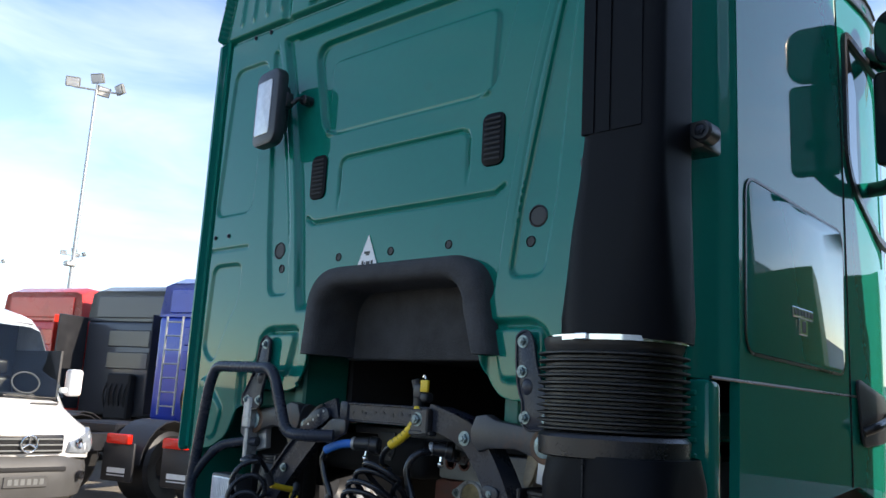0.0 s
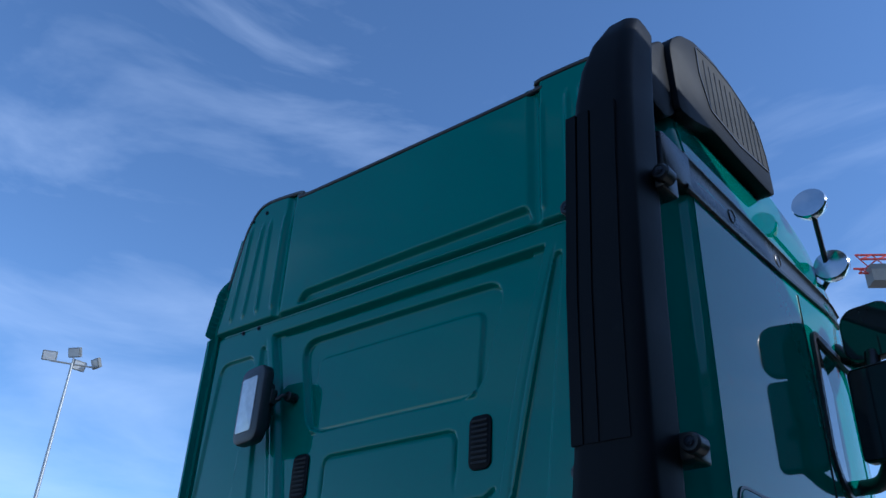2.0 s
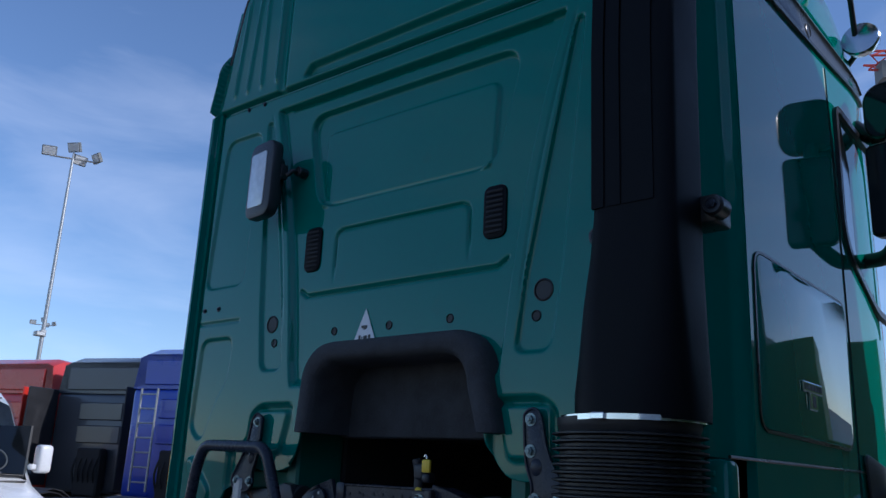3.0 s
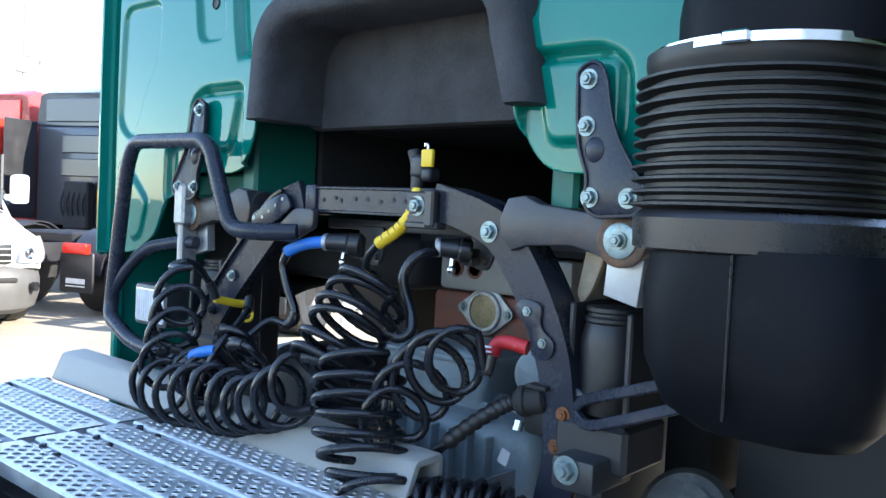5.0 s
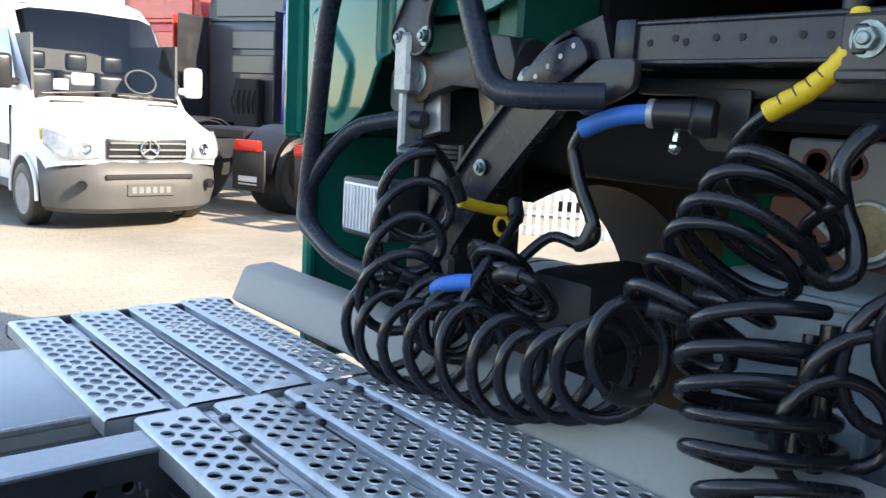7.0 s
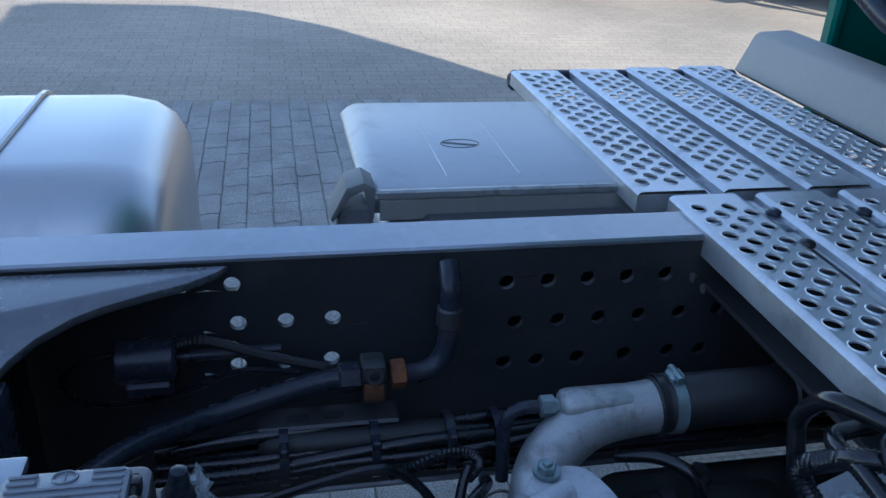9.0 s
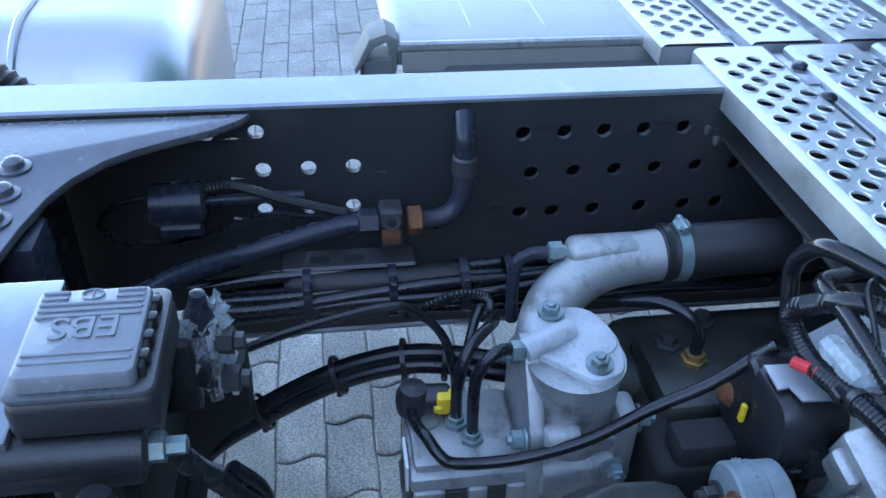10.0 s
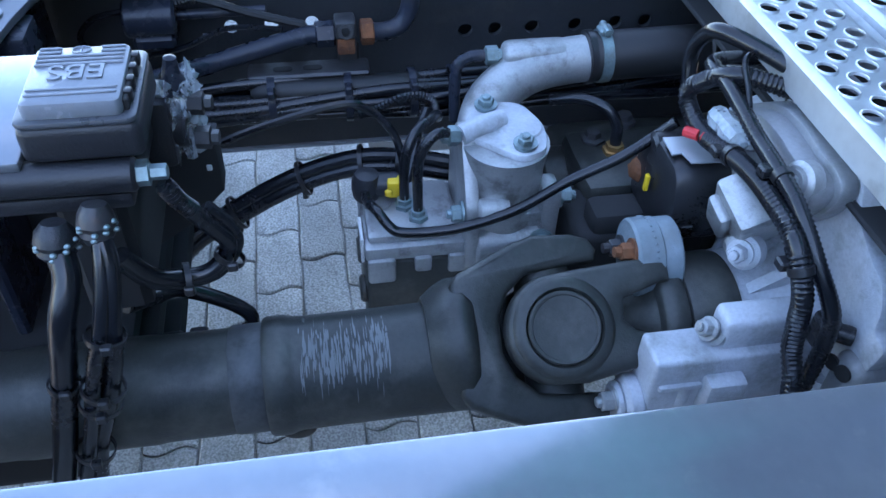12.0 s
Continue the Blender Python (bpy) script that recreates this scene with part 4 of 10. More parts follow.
for x0, x1 in ((1.050, 1.088), (1.096, 1.138), (1.146, 1.235)):
    gr = Mesh()
    vs, fs = [], []
    for k in range(13):
        z = 2.43 + 1.12 * k / 12
        sh = 0.014 * max(0, (z - 2.9) / 0.46)
        vs += [(x0 + sh - 0.002, -0.262, z), (x0 + sh, -0.2735, z), (x1 + sh, -0.2735, z), (x1 + sh + 0.002, -0.262, z)]
    for k in range(12):
        fs += [(k * 4 + q, k * 4 + q + 1, k * 4 + q + 5, k * 4 + q + 4) for q in range(3)]
    gr.add(vs, fs + [(3, 2, 1, 0), (48, 49, 50, 51)])
    part("raised_panel", gr, STACK_BLACK, stack)
bl = Mesh()
prof = [(0.160, 1.62)]
for k in range(11):
    z = 1.628 + k * 0.0195
    prof += [(0.166, z), (0.185, z + 0.0045), (0.185, z + 0.0085), (0.166, z + 0.013)]
prof += [(0.170, 1.848), (0.172, 1.856), (0.172, 1.872)]
bl.lathe((1.078, -0.13, 0), (0, 0, 1), [(r * 1.10, z) for r, z in prof], 48, True)
part("bellows", bl, RUBBER, stack, "ribbed black rubber bellows", 25)
rg = Mesh()
rg.lathe((1.090, -0.13, 1.862), (0, 0, 1), [(0.184, 0), (0.1925, 0.0), (0.1925, 0.014), (0.184, 0.014)], 48, False)
rg.box((1.08, -0.332, 1.860), (1.12, -0.316, 1.878), 0.003)
part("hose_clip", rg, CHROME, stack, "shiny steel hose clip")
cn = Mesh()
loft(cn, [(1.295, 1.16, -0.18, 0.07, 0.07, 0.06), (1.30, 1.15, -0.17, 0.12, 0.12, 0.08), (1.33, 1.14, -0.16, 0.155, 0.155, 0.09), (1.40, 1.13, -0.15, 0.178, 0.178, 0.10), (1.50, 1.125, -0.145, 0.184, 0.184, 0.11), (1.572, 1.12, -0.14, 0.184, 0.184, 0.15)], 8)
part("water_trap", cn, STACK_BLACK, stack, "black moulded lower housing", 40)
cl = Mesh()
cl.lathe((1.085, -0.135, 1.563), (0, 0, 1), [(0.192, 0), (0.200, 0.004), (0.202, 0.050), (0.192, 0.062), (0.165, 0.066)], 48)
part("collar", cl, BLACK_TRIM, stack, sharp=30)
sl = Mesh()
sl.box((1.115, -0.334, 1.33), (1.119, -0.322, 1.565), 0.002)
part("mould_seam", sl, BLACK_TRIM, stack)
for (x, y, z) in ((0.985, -0.10, 2.40), (0.955, -0.07, 3.33), (1.325, -0.08, 2.44), (1.325, -0.10, 3.31)):
    k_ = Mesh()
    sgn = -1 if x < 1.1 else 1
    k_.box((min(x, x - sgn * 0.09), y - 0.01, z - 0.04), (max(x, x - sgn * 0.09), y + 0.10, z + 0.04), 0.012, 2)
    k_.cyl((x, y - 0.035, z), (x, y + 0.03, z), 0.030, n=18, bev=0.006)
    k_.lathe((x, y - 0.035, z), (0, -1, 0), [(0.027, 0), (0.025, 0.004), (0.018, 0.004), (0.016, -0.002)], 18)
    bk = part("wall_bracket", k_, BLACK_TRIM, stack)
    k2 = Mesh()
    k2.hexbolt((x, y - 0.034, z), (0, -1, 0), 0.013, 0.008)
    part("bolt", k2, CHASSIS, bk)

# ---------------------------------------------------------------- chassis rails
def yz_plate(m, poly, x0, x1, bev=0.0):
    m.prism(poly, x1 - x0, Matrix(((0, 0, 1, x0), (1, 0, 0, 0), (0, 1, 0, 0), (0, 0, 0, 1))), bev)


def rail_with_holes(x0, x1, holes, y0, y1, z0, z1):
    """Upright web with round holes punched through it."""
    m = Mesh()
    ys = sorted({y0, y1, *[h[0] - 0.026 for h in holes], *[h[0] + 0.026 for h in holes]})
    cells = []
    rows = sorted({round(h[1], 4) for h in holes}, reverse=True)
    # one band per row of holes
    bands = []
    top = z1
    for i, zr in enumerate(rows):
        low = (zr + rows[i + 1]) / 2 if i + 1 < len(rows) else zr - 0.03
        bands.append((zr, low, top))
        top = low
    if top > z0:
        cells.append((y0, y1, z0, top, None))
    for zr, lo, hi in bands:
        hs = sorted([h for h in holes if abs(h[1] - zr) < 1e-4])
        cur = y0
        for k, h in enumerate(hs):
            a = (hs[k - 1][0] + h[0]) / 2 if k else max(y0, h[0] - 0.04)
            a = max(a, h[0] - 0.04, cur)
            b = (hs[k + 1][0] + h[0]) / 2 if k + 1 < len(hs) else h[0] + 0.04
            b = min(b, h[0] + 0.04)
            if a > cur + 1e-4:
                cells.append((cur, a, lo, hi, None))
            cells.append((a, b, lo, hi, h))
            cur = b
        cells.append((cur, y1, lo, hi, None))
    for a, b, lo, hi, h in cells:
        if h is None:
            m.box((x0, a, lo), (x1, b, hi))
            continue
        n = 16
        vs = []
        for xx in (x0, x1):
            for k in range(n):
                an = 2 * math.pi * (k + 0.5) / n
                c, s = math.cos(an), math.sin(an)
                t = min((b - h[0]) / c if c > 1e-6 else ((h[0] - a) / -c if c < -1e-6 else 9), (hi - h[1]) / s if s > 1e-6 else ((h[1] - lo) / -s if s < -1e-6 else 9))
                vs.append((xx, h[0] + c * t, h[1] + s * t))
            for k in range(n):
                an = 2 * math.pi * (k + 0.5) / n
                vs.append((xx, h[0] + h[2] * math.cos(an), h[1] + h[2] * math.sin(an)))
        fs = []
        for k in range(n):
            j = (k + 1) % n
            fs += [(k, n + k, n + j, j), (2 * n + k, 2 * n + j, 3 * n + j, 3 * n + k), (n + k, 3 * n + k, 3 * n + j, n + j)]
        m.add(vs, fs)
        for cy, cz in ((a, lo), (a, hi), (b, lo), (b, hi)):   # corner fills
            ids = sorted(range(n), key=lambda k: (vs[k][1] - cy) ** 2 + (vs[k][2] - cz) ** 2)[:2]
            p, q = vs[ids[0]], vs[ids[1]]
            for xx in (x0, x1):
                m.add([(xx, p[1], p[2]), (xx, q[1], q[2]), (xx, cy, cz)], [(0, 1, 2)])
    return m


RAIL_T = 0.986
holes = []
for z, ys_, r in ((0.938, (-0.945, -0.892, -0.840, -0.788, -0.735), 0.010), (0.880, (-0.93, -0.873, -0.818, -0.763, -0.706, -0.652), 0.010),
                  (0.820, (-0.94, -0.896, -0.84, -0.774, -0.712, -0.665), 0.0105), (0.903, (-1.268, -1.213, -1.158), 0.0098), (0.845, (-1.271, -1.216, -1.160), 0.0098), (0.955, (-1.33, -1.272), 0.0095)):
    for y in ys_:
        holes.append((y, z, r))
lf = thing("chassis_frame", "dark painted steel chassis frame with two rails", "chassis frame", (0, -2, 0.7))
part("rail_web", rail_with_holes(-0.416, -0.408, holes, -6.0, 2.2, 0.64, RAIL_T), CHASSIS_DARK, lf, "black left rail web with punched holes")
# flanges paler than the web: sky sheen is put into their colour
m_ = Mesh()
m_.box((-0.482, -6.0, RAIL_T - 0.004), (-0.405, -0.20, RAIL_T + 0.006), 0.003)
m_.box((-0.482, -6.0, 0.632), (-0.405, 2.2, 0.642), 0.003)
part("rail_flange", m_, FLANGE, lf, "worn shiny top flange with sky sheen in its pale colour")
m_ = Mesh()
m_.box((0.392, -6.0, RAIL_T - 0.004), (0.482, -0.2, RAIL_T + 0.006), 0.004, 2)
m_.box((0.395, -6.0, 0.64), (0.403, 2.2, RAIL_T), 0.002)
m_.box((0.392, -6.0, 0.632), (0.482, 2.2, 0.642), 0.003)
part("right_rail", m_, FLANGE, lf, "right rail with scuffed paint")
g_ = Mesh()
gus_ol = [(-0.400, -2.4), (-0.400, -1.275), (-0.385, -1.285)] + [(-0.362, -1.315), (-0.343, -1.355), (-0.321, -1.395), (-0.302, -1.419), (-0.268, -1.445), (-0.234, -1.460), (-0.184, -1.472), (-0.12, -1.482), (0.0, -1.484), (0.0, -2.4)]
g_.prism(gus_ol, 0.010, Matrix.Translation((0, 0, 0.974)), 0.002)
gus = part("cross_member", g_, mat("dark_blue_grey_frame_paint", (0.13, 0.14, 0.16), 0.3, 0.4, 0.2, 6, 80, bump=0.05, bscale=150, dirt=(0.08, 0.08, 0.08), dirt_amt=0.2, dirt_scale=14), lf, "curved gusset plate of the cross member")
for x, y in ((-0.292, -1.505), (-0.240, -1.502), (-0.192, -1.498)):
    b_ = Mesh()
    b_.lathe((x, y, 0.984), (0, 0, 1), [(0.017, 0), (0.017, 0.003), (0.0115, 0.004), (0.0105, 0.010), (0.007, 0.013), (0.001, 0.014)], 16)
    part("bolt", b_, gus.data.materials[0], gus)
g_ = Mesh()
g_.box((-0.40, -1.515, 0.62), (0.0, -1.50, 0.972), 0.004)
g_.box((-0.225, -1.505, 0.62), (-0.165, -1.46, 0.970), 0.006, 2)
part("cross_web", g_, CHASSIS, lf, "upright web of the cross member")
g_ = Mesh()
g_.box((0.0, -1.72, 0.45), (0.385, -1.66, 0.60), 0.02, 2)
part("cross_tube", g_, CHASSIS_DARK, lf)

m_ = Mesh()
m_.box((-0.56, -1.03, 0.71), (-0.50, -0.2, 0.97), 0.01)
part("battery_carrier", m_, BLACK_FLAT, lf, "black carrier plate behind the web")

# ---------------------------------------------------------------- catwalk of perforated planks
cw = thing("catwalk", "galvanised perforated tread plates across the chassis", "catwalk", (-0.3, -0.45, 0.95))


def plank(xa, xb, ya, yb, z, pitch=0.042, cols=4, skirt=0.03):
    """Tread plank with raised punched holes; runs along x."""
    m = Mesh()
    edge = 0.009
    w = (yb - ya - 2 * edge) / cols
    n = 16
    nh = int((xb - xa - 0.02) / pitch)
    x_start = xa + ((xb - xa) - nh * pitch) / 2
    for c in range(cols):
        y0, y1 = ya + edge + c * w, ya + edge + (c + 1) * w
        sh = pitch / 2 if c % 2 else 0.0
        prev = xa
        cnt = nh - (1 if c % 2 else 0)
        for k in range(cnt):
            cx = x_start + (k + 0.5) * pitch + sh
            x0, x1 = cx - pitch / 2, cx + pitch / 2
            if x0 > prev + 1e-5:
                m.add([(prev, y0, z), (x0, y0, z), (x0, y1, z), (prev, y1, z)], [(0, 1, 2, 3)])
            cy = (y0 + y1) / 2
            vs = []
            for k2 in range(n):
                a = 2 * math.pi * (k2 + 0.5) / n
                ca, sa = math.cos(a), math.sin(a)
                t = min((pitch / 2) / abs(ca), (w / 2) / abs(sa))
                vs.append((cx + ca * t, cy + sa * t, z))
            for r_, dz in ((0.0135, 0.0), (0.0115, 0.0014), (0.0102, 0.0016), (0.0098, 0.0004), (0.0097, -0.0018)):
                for k2 in range(n):
                    a = 2 * math.pi * (k2 + 0.5) / n
                    vs.append((cx + math.cos(a) * r_, cy + math.sin(a) * min(r_, w / 2 - 0.0005), z + dz))
            fs = []
            for ring in range(5):
                for k2 in range(n):
                    j = (k2 + 1) % n
                    fs.append((ring * n + k2, ring * n + j, (ring + 1) * n + j, (ring + 1) * n + k2))
            m.add(vs, fs)
            # corners of the cell
            for sx_, sy_, ia, ib in ((1, 1, 0, 1), (-1, 1, 6, 7), (-1, -1, 8, 9), (1, -1, 14, 15)):
                m.add([vs[ia], (cx + sx_ * pitch / 2, cy + sy_ * w / 2, z), vs[ib]], [(0, 1, 2)])
            prev = x1
        m.add([(prev, y0, z), (xb, y0, z), (xb, y1, z), (prev, y1, z)], [(0, 1, 2, 3)])
    # rolled edges and skirts
    r = 0.006
    for y, s in ((ya, 1), (yb, -1)):
        m.add([(xa, y + s * edge, z), (xb, y + s * edge, z), (xa, y + s * 0.004, z - 0.001), (xb, y + s * 0.004, z - 0.001), (xa, y, z - 0.005), (xb, y, z - 0.005), (xa, y, z - skirt), (xb, y, z - skirt)],
              [(0, 1, 3, 2), (2, 3, 5, 4), (4, 5, 7, 6)] if s > 0 else [(0, 2, 3, 1), (2, 4, 5, 3), (4, 6, 7, 5)])
    m.add([(xa, ya, z - 0.004), (xa, yb, z - 0.004), (xa, yb, z - skirt), (xa, ya, z - skirt), (xb, ya, z - 0.004), (xb, yb, z - 0.004), (xb, yb, z - skirt), (xb, ya, z - skirt)], [(0, 1, 2, 3), (4, 7, 6, 5)])
    return m


PY0, PITCH, PW = -0.692, 0.1300, 0.105
for k in range(4):
    ya = PY0 + k * PITCH
    yl = ya - 0.040
    part("plank", plank(-1.185 - 0.012 * k, -0.528, yl, yl + PW, 1.001), PLATE, cw)
    part("plank", plank(-0.515, 0.46, ya, ya + PW, 1.000, skirt=0.038 if k == 0 else 0.03), PLATE, cw)
for k in range(3):
    ya = PY0 + k * PITCH + PW
    c_ = Mesh()
    c_.box((-1.18, ya - 0.039, 0.972), (-0.53, ya - 0.041 + PITCH - PW, 0.984), 0.004)
    part("channel", c_, PLATE, cw)
    c_ = Mesh()
    c_.box((-0.515, ya + 0.001, 0.978), (0.46, ya + PITCH - PW - 0.001, 0.990), 0.004)
    part("channel", c_, PLATE, cw)
    # hook slot with the dark tongue
    c_ = Mesh()
    xs = -0.36
    c_.box((xs, ya + 0.004, 0.9895), (xs + 0.10, ya + 0.011, 0.9935), 0.001)
    c_.ball((xs - 0.005, ya + 0.010, 0.994), (0.011, 0.011, 0.006))
    part("slot_hook", c_, BLACK_TRIM, cw, "black hook slot")
for k, x in enumerate((-0.46, -0.45, -0.47)):
    b_ = Mesh()
    b_.lathe((x, PY0 + 0.128 + k * PITCH, 0.988), (0, 0, 1), [(0.012, 0), (0.012, 0.006), (0.009, 0.010), (0.001, 0.011)], 14)
    part("bolt", b_, CHASSIS, cw)
u_ = Mesh()
u_.cyl((-1.205, -0.73, 0.975), (-1.205, -0.21, 0.975), 0.022, n=14, bev=0.008)
part("end_tube", u_, CHASSIS, cw)
u_ = Mesh()
u_.cyl((-0.522, -0.685, 0.955), (-0.522, -0.21, 0.955), 0.012, n=10)
part("support_tube", u_, CHASSIS, cw)
for x in (-0.50, 0.36):
    u_ = Mesh()
    u_.box((x, -0.67, 0.945), (x + 0.06, -0.22, 0.962), 0.004)
    part("support_bar", u_, CHASSIS, cw)
# black sheets added as the shade seen through the plank holes
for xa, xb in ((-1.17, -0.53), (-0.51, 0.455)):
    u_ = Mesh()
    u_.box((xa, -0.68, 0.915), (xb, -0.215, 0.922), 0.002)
    part("under_pan", u_, BLACK_FLAT, cw, "added black sheet that keeps the tread plate holes dark")
hl = Mesh()
for y in (-0.672, -0.659):
    hl.cyl((-0.44 + (y + 0.73) * 2, -0.7485, 0.978), (-0.44 + (y + 0.73) * 2, -0.7455, 0.978), 0.006, n=10)
part("skirt_hole", hl, BLACK_FLAT, cw)
# upturned edge plate along the front of the catwalk
e_ = Mesh()
yz_plate(e_, [(-0.198, 0.990), (-0.165, 1.066), (-0.155, 1.073), (-0.085, 1.078), (-0.075, 1.068), (-0.075, 0.96), (-0.085, 0.96), (-0.09, 1.06), (-0.15, 1.058), (-0.185, 0.98)], -1.235, 0.40, 0.002)
solo("edge_plate", e_, BEIGE_PL, "pale grey upturned splash plate in front of the catwalk", "splash plate")

# ---------------------------------------------------------------- boxes and tank beside the left rail
bx = thing("battery_box", "dull aluminium battery box with a flat lid beside the chassis", "battery box", (-0.85, -0.7, 0.45))
m_ = Mesh()
m_.box((-1.02, -1.075, 0.45), (-0.60, -0.30, 0.93), 0.03, 3)
part("body", m_, ALU_SHEET, bx)
m_ = Mesh()
lid = rounded([(-1.092, 0.944), (-1.100, 0.966), (-1.075, 0.984), (-0.28, 0.984), (-0.26, 0.955), (-0.27, 0.944)], 0.012, 4)
yz_plate(m_, lid, -1.03, -0.607, 0.010)
lid_o = part("lid", m_, ALU_SHEET, bx)
m_ = Mesh()
m_.box((-0.606, -1.085, 0.972), (-0.594, -0.28, 0.986), 0.003)
part("lid_rim", m_, ALU, lid_o, "bright folded lid rim")
m_ = Mesh()
m_.box((-0.605, -1.078, 0.940), (-0.597, -0.28, 0.9715), 0.002)
part("lid_edge", m_, BEIGE_PL, lid_o, "pale rubber-lined lid edge")
m_ = Mesh()
m_.sweep([(-0.79 + 0.020 * math.cos(a), -0.925 + 0.031 * math.sin(a), 0.9842) for a in [k * math.pi / 14 for k in range(29)]], 0.0009, 5)
m_.sweep([(-0.798, -0.951, 0.9842), (-0.782, -0.899, 0.9842)], 0.0009, 5)
m_.sweep([(-0.794, -0.954, 0.9842), (-0.778, -0.902, 0.9842)], 0.0009, 5)
part("embossed_mark", m_, GREY_PL, lid_o)
for y in (-0.975, -0.865):
    m_ = Mesh()
    m_.box((-0.92, y, 0.9835), (-0.65, y + 0.003, 0.9848), 0.0006)
    part("lid_crease", m_, ALU_SHEET, lid_o)
# grey sheet folded over the box end, open below
m_ = Mesh()
yz_plate(m_, [(-1.146, 0.946), (-1.143, 0.940), (-1.118, 0.978), (-1.100, 0.986), (-1.090, 0.942), (-1.086, 0.944), (-1.084, 0.988), (-1.100, 0.998), (-1.124, 0.990)], -0.66, -0.598, 0.0006)
part("end_cap", m_, GREY_PL, bx, "grey folded end cap")
m_ = Mesh()
m_.box((-0.655, -1.136, 0.80), (-0.605, -1.086, 0.960), 0.004)
part("cap_block", m_, GREY_PL, bx, "grey block below the folded cap")
m_ = Mesh()
m_.box((-0.60, -1.06, 0.80), (-0.540, -0.93, 0.925), 0.018, 3)
m_.box((-0.60, -0.925, 0.80), (-0.520, -0.3, 0.918), 0.012, 3)
m_.box((-0.575, -0.925, 0.915), (-0.545, -0.3, 0.932), 0.006, 2)
part("side_ledge", m_, ALU_SHEET, bx)
m_ = Mesh()
m_.cyl((-0.545, -1.035, 0.915), (-0.530, -1.035, 0.915), 0.010, n=14)
part("rubber_stop", m_, BLACK_TRIM, bx)
tk = thing("fuel_tank", "brushed aluminium fuel tank with strap beside the chassis", "fuel tank", (-0.95, -2.0, 0.35))
m_ = Mesh()
prof_t = [(-1.375, 0.55), (-1.385, 0.80), (-1.405, 0.90), (-1.44, 0.965), (-1.50, 1.0), (-2.75, 1.0), (-2.81, 0.965), (-2.85, 0.8)]
vs, fs = [], []
for y, s in prof_t:
    o = rrect(0.34 * s, 0.30 * s, 0.17 * s, 7)
    vs += [(-1.00 + x, y, 0.655 + z) for x, z in o]
n = len(o)
for j in range(len(prof_t) - 1):
    for i in range(n):
        fs.append((j * n + i, (j + 1) * n + i, (j + 1) * n + (i + 1) % n, j * n + (i + 1) % n))
fs.append(tuple(range(n)))
fs.append(tuple((len(prof_t) - 1) * n + i for i in range(n - 1, -1, -1)))
m_.add(vs, fs)
part("tank_body", m_, TANK, tk, sharp=40)
for y in (-1.64, -1.95):
    m_ = Mesh()
    o = rrect(0.344, 0.304, 0.172, 8)
    m_.sweep([(-1.00 + x, y, 0.655 + z) for x, z in o] + [(-1.00 + o[0][0], y, 0.655 + o[0][1])], 0.006, 6)
    part("weld_seam" if y > -1.7 else "strap", m_, TANK if y > -1.7 else BLACK_TRIM, tk)
for y in (-1.75, -2.45):
    m_ = Mesh()
    m_.box((-0.70, y - 0.04, 0.38), (-0.416, y + 0.04, 0.98), 0.01)
    part("tank_bracket", m_, CHASSIS_DARK, tk)
hs = Mesh()
pts = catmull([(-0.62, -1.80, 0.98), (-0.60, -1.70, 0.985), (-0.58, -1.62, 0.955), (-0.56, -1.55, 0.90)], 14)
hs.sweep(pts, 0.03, 12, True, [0.030 if i % 2 else 0.026 for i in range(len(pts))])
solo("corrugated_hose", hs, RUBBER, "black corrugated hose beside the fuel tank", "hose")

# ---------------------------------------------------------------- cab mount arch and its arms
ar = thing("cab_mount_arch", "dark steel arch that carries the rear cab suspension", "cab mount", (0, 0.06, 1.0))


def strip(path, wd, y0, y1):
    """A bar of width wd along a path in x, z, from y0 to y1."""
    p = [Vector((x, z)) for x, z in path]
    lft, rgt = [], []
    for i, q in enumerate(p):
        t = (p[min(i + 1, len(p) - 1)] - p[max(i - 1, 0)]).normalized()
        nn = Vector((-t.y, t.x))
        w = wd[i] if isinstance(wd, (list, tuple)) else wd
        lft.append(q + nn * w / 2)
        rgt.append(q - nn * w / 2)
    n = len(p)
    vs = [(q.x, y0, q.y) for q in lft] + [(q.x, y0, q.y) for q in rgt] + [(q.x, y1, q.y) for q in lft] + [(q.x, y1, q.y) for q in rgt]
    fs = []
    for i in range(n - 1):
        fs += [(i, i + 1, n + i + 1, n + i), (2 * n + i, 3 * n + i, 3 * n + i + 1, 2 * n + i + 1), (i, 2 * n + i, 2 * n + i + 1, i + 1), (n + i, n + i + 1, 3 * n + i + 1, 3 * n + i)]
    fs += [(0, n, 3 * n, 2 * n), (n - 1, 3 * n - 1, 4 * n - 1, 2 * n - 1)]
    return vs, fs


def v3(path):
    return [(q.x, q.z) for q in catmull([(x, 0, z) for x, z in path], 6)]


right_leg = [(0.24, 1.634), (0.344, 1.608), (0.432, 1.570), (0.492, 1.506), (0.552, 1.413), (0.600, 1.307), (0.622, 1.208), (0.632, 1.10), (0.612, 0.98)]
left_leg = [(-0.25, 1.628), (-0.345, 1.590), (-0.455, 1.487), (-0.575, 1.362), (-0.68, 1.235), (-0.735, 1.12), (-0.745, 0.98)]
m_ = Mesh()
pa = v3(right_leg)
m_.add(*strip(pa, 0.086, 0.030, 0.048))
m_.add(*strip([(x - 0.004, z - 0.02) for x, z in pa], 0.02, 0.0485, 0.12))
m_.add(*strip([(x + 0.034, z + 0.030) for x, z in pa[:-6]], 0.010, 0.022, 0.11))
part("leg", m_, CHASSIS, ar)
m_ = Mesh()
pa = v3(left_leg)
m_.add(*strip(pa, 0.104, 0.034, 0.052))
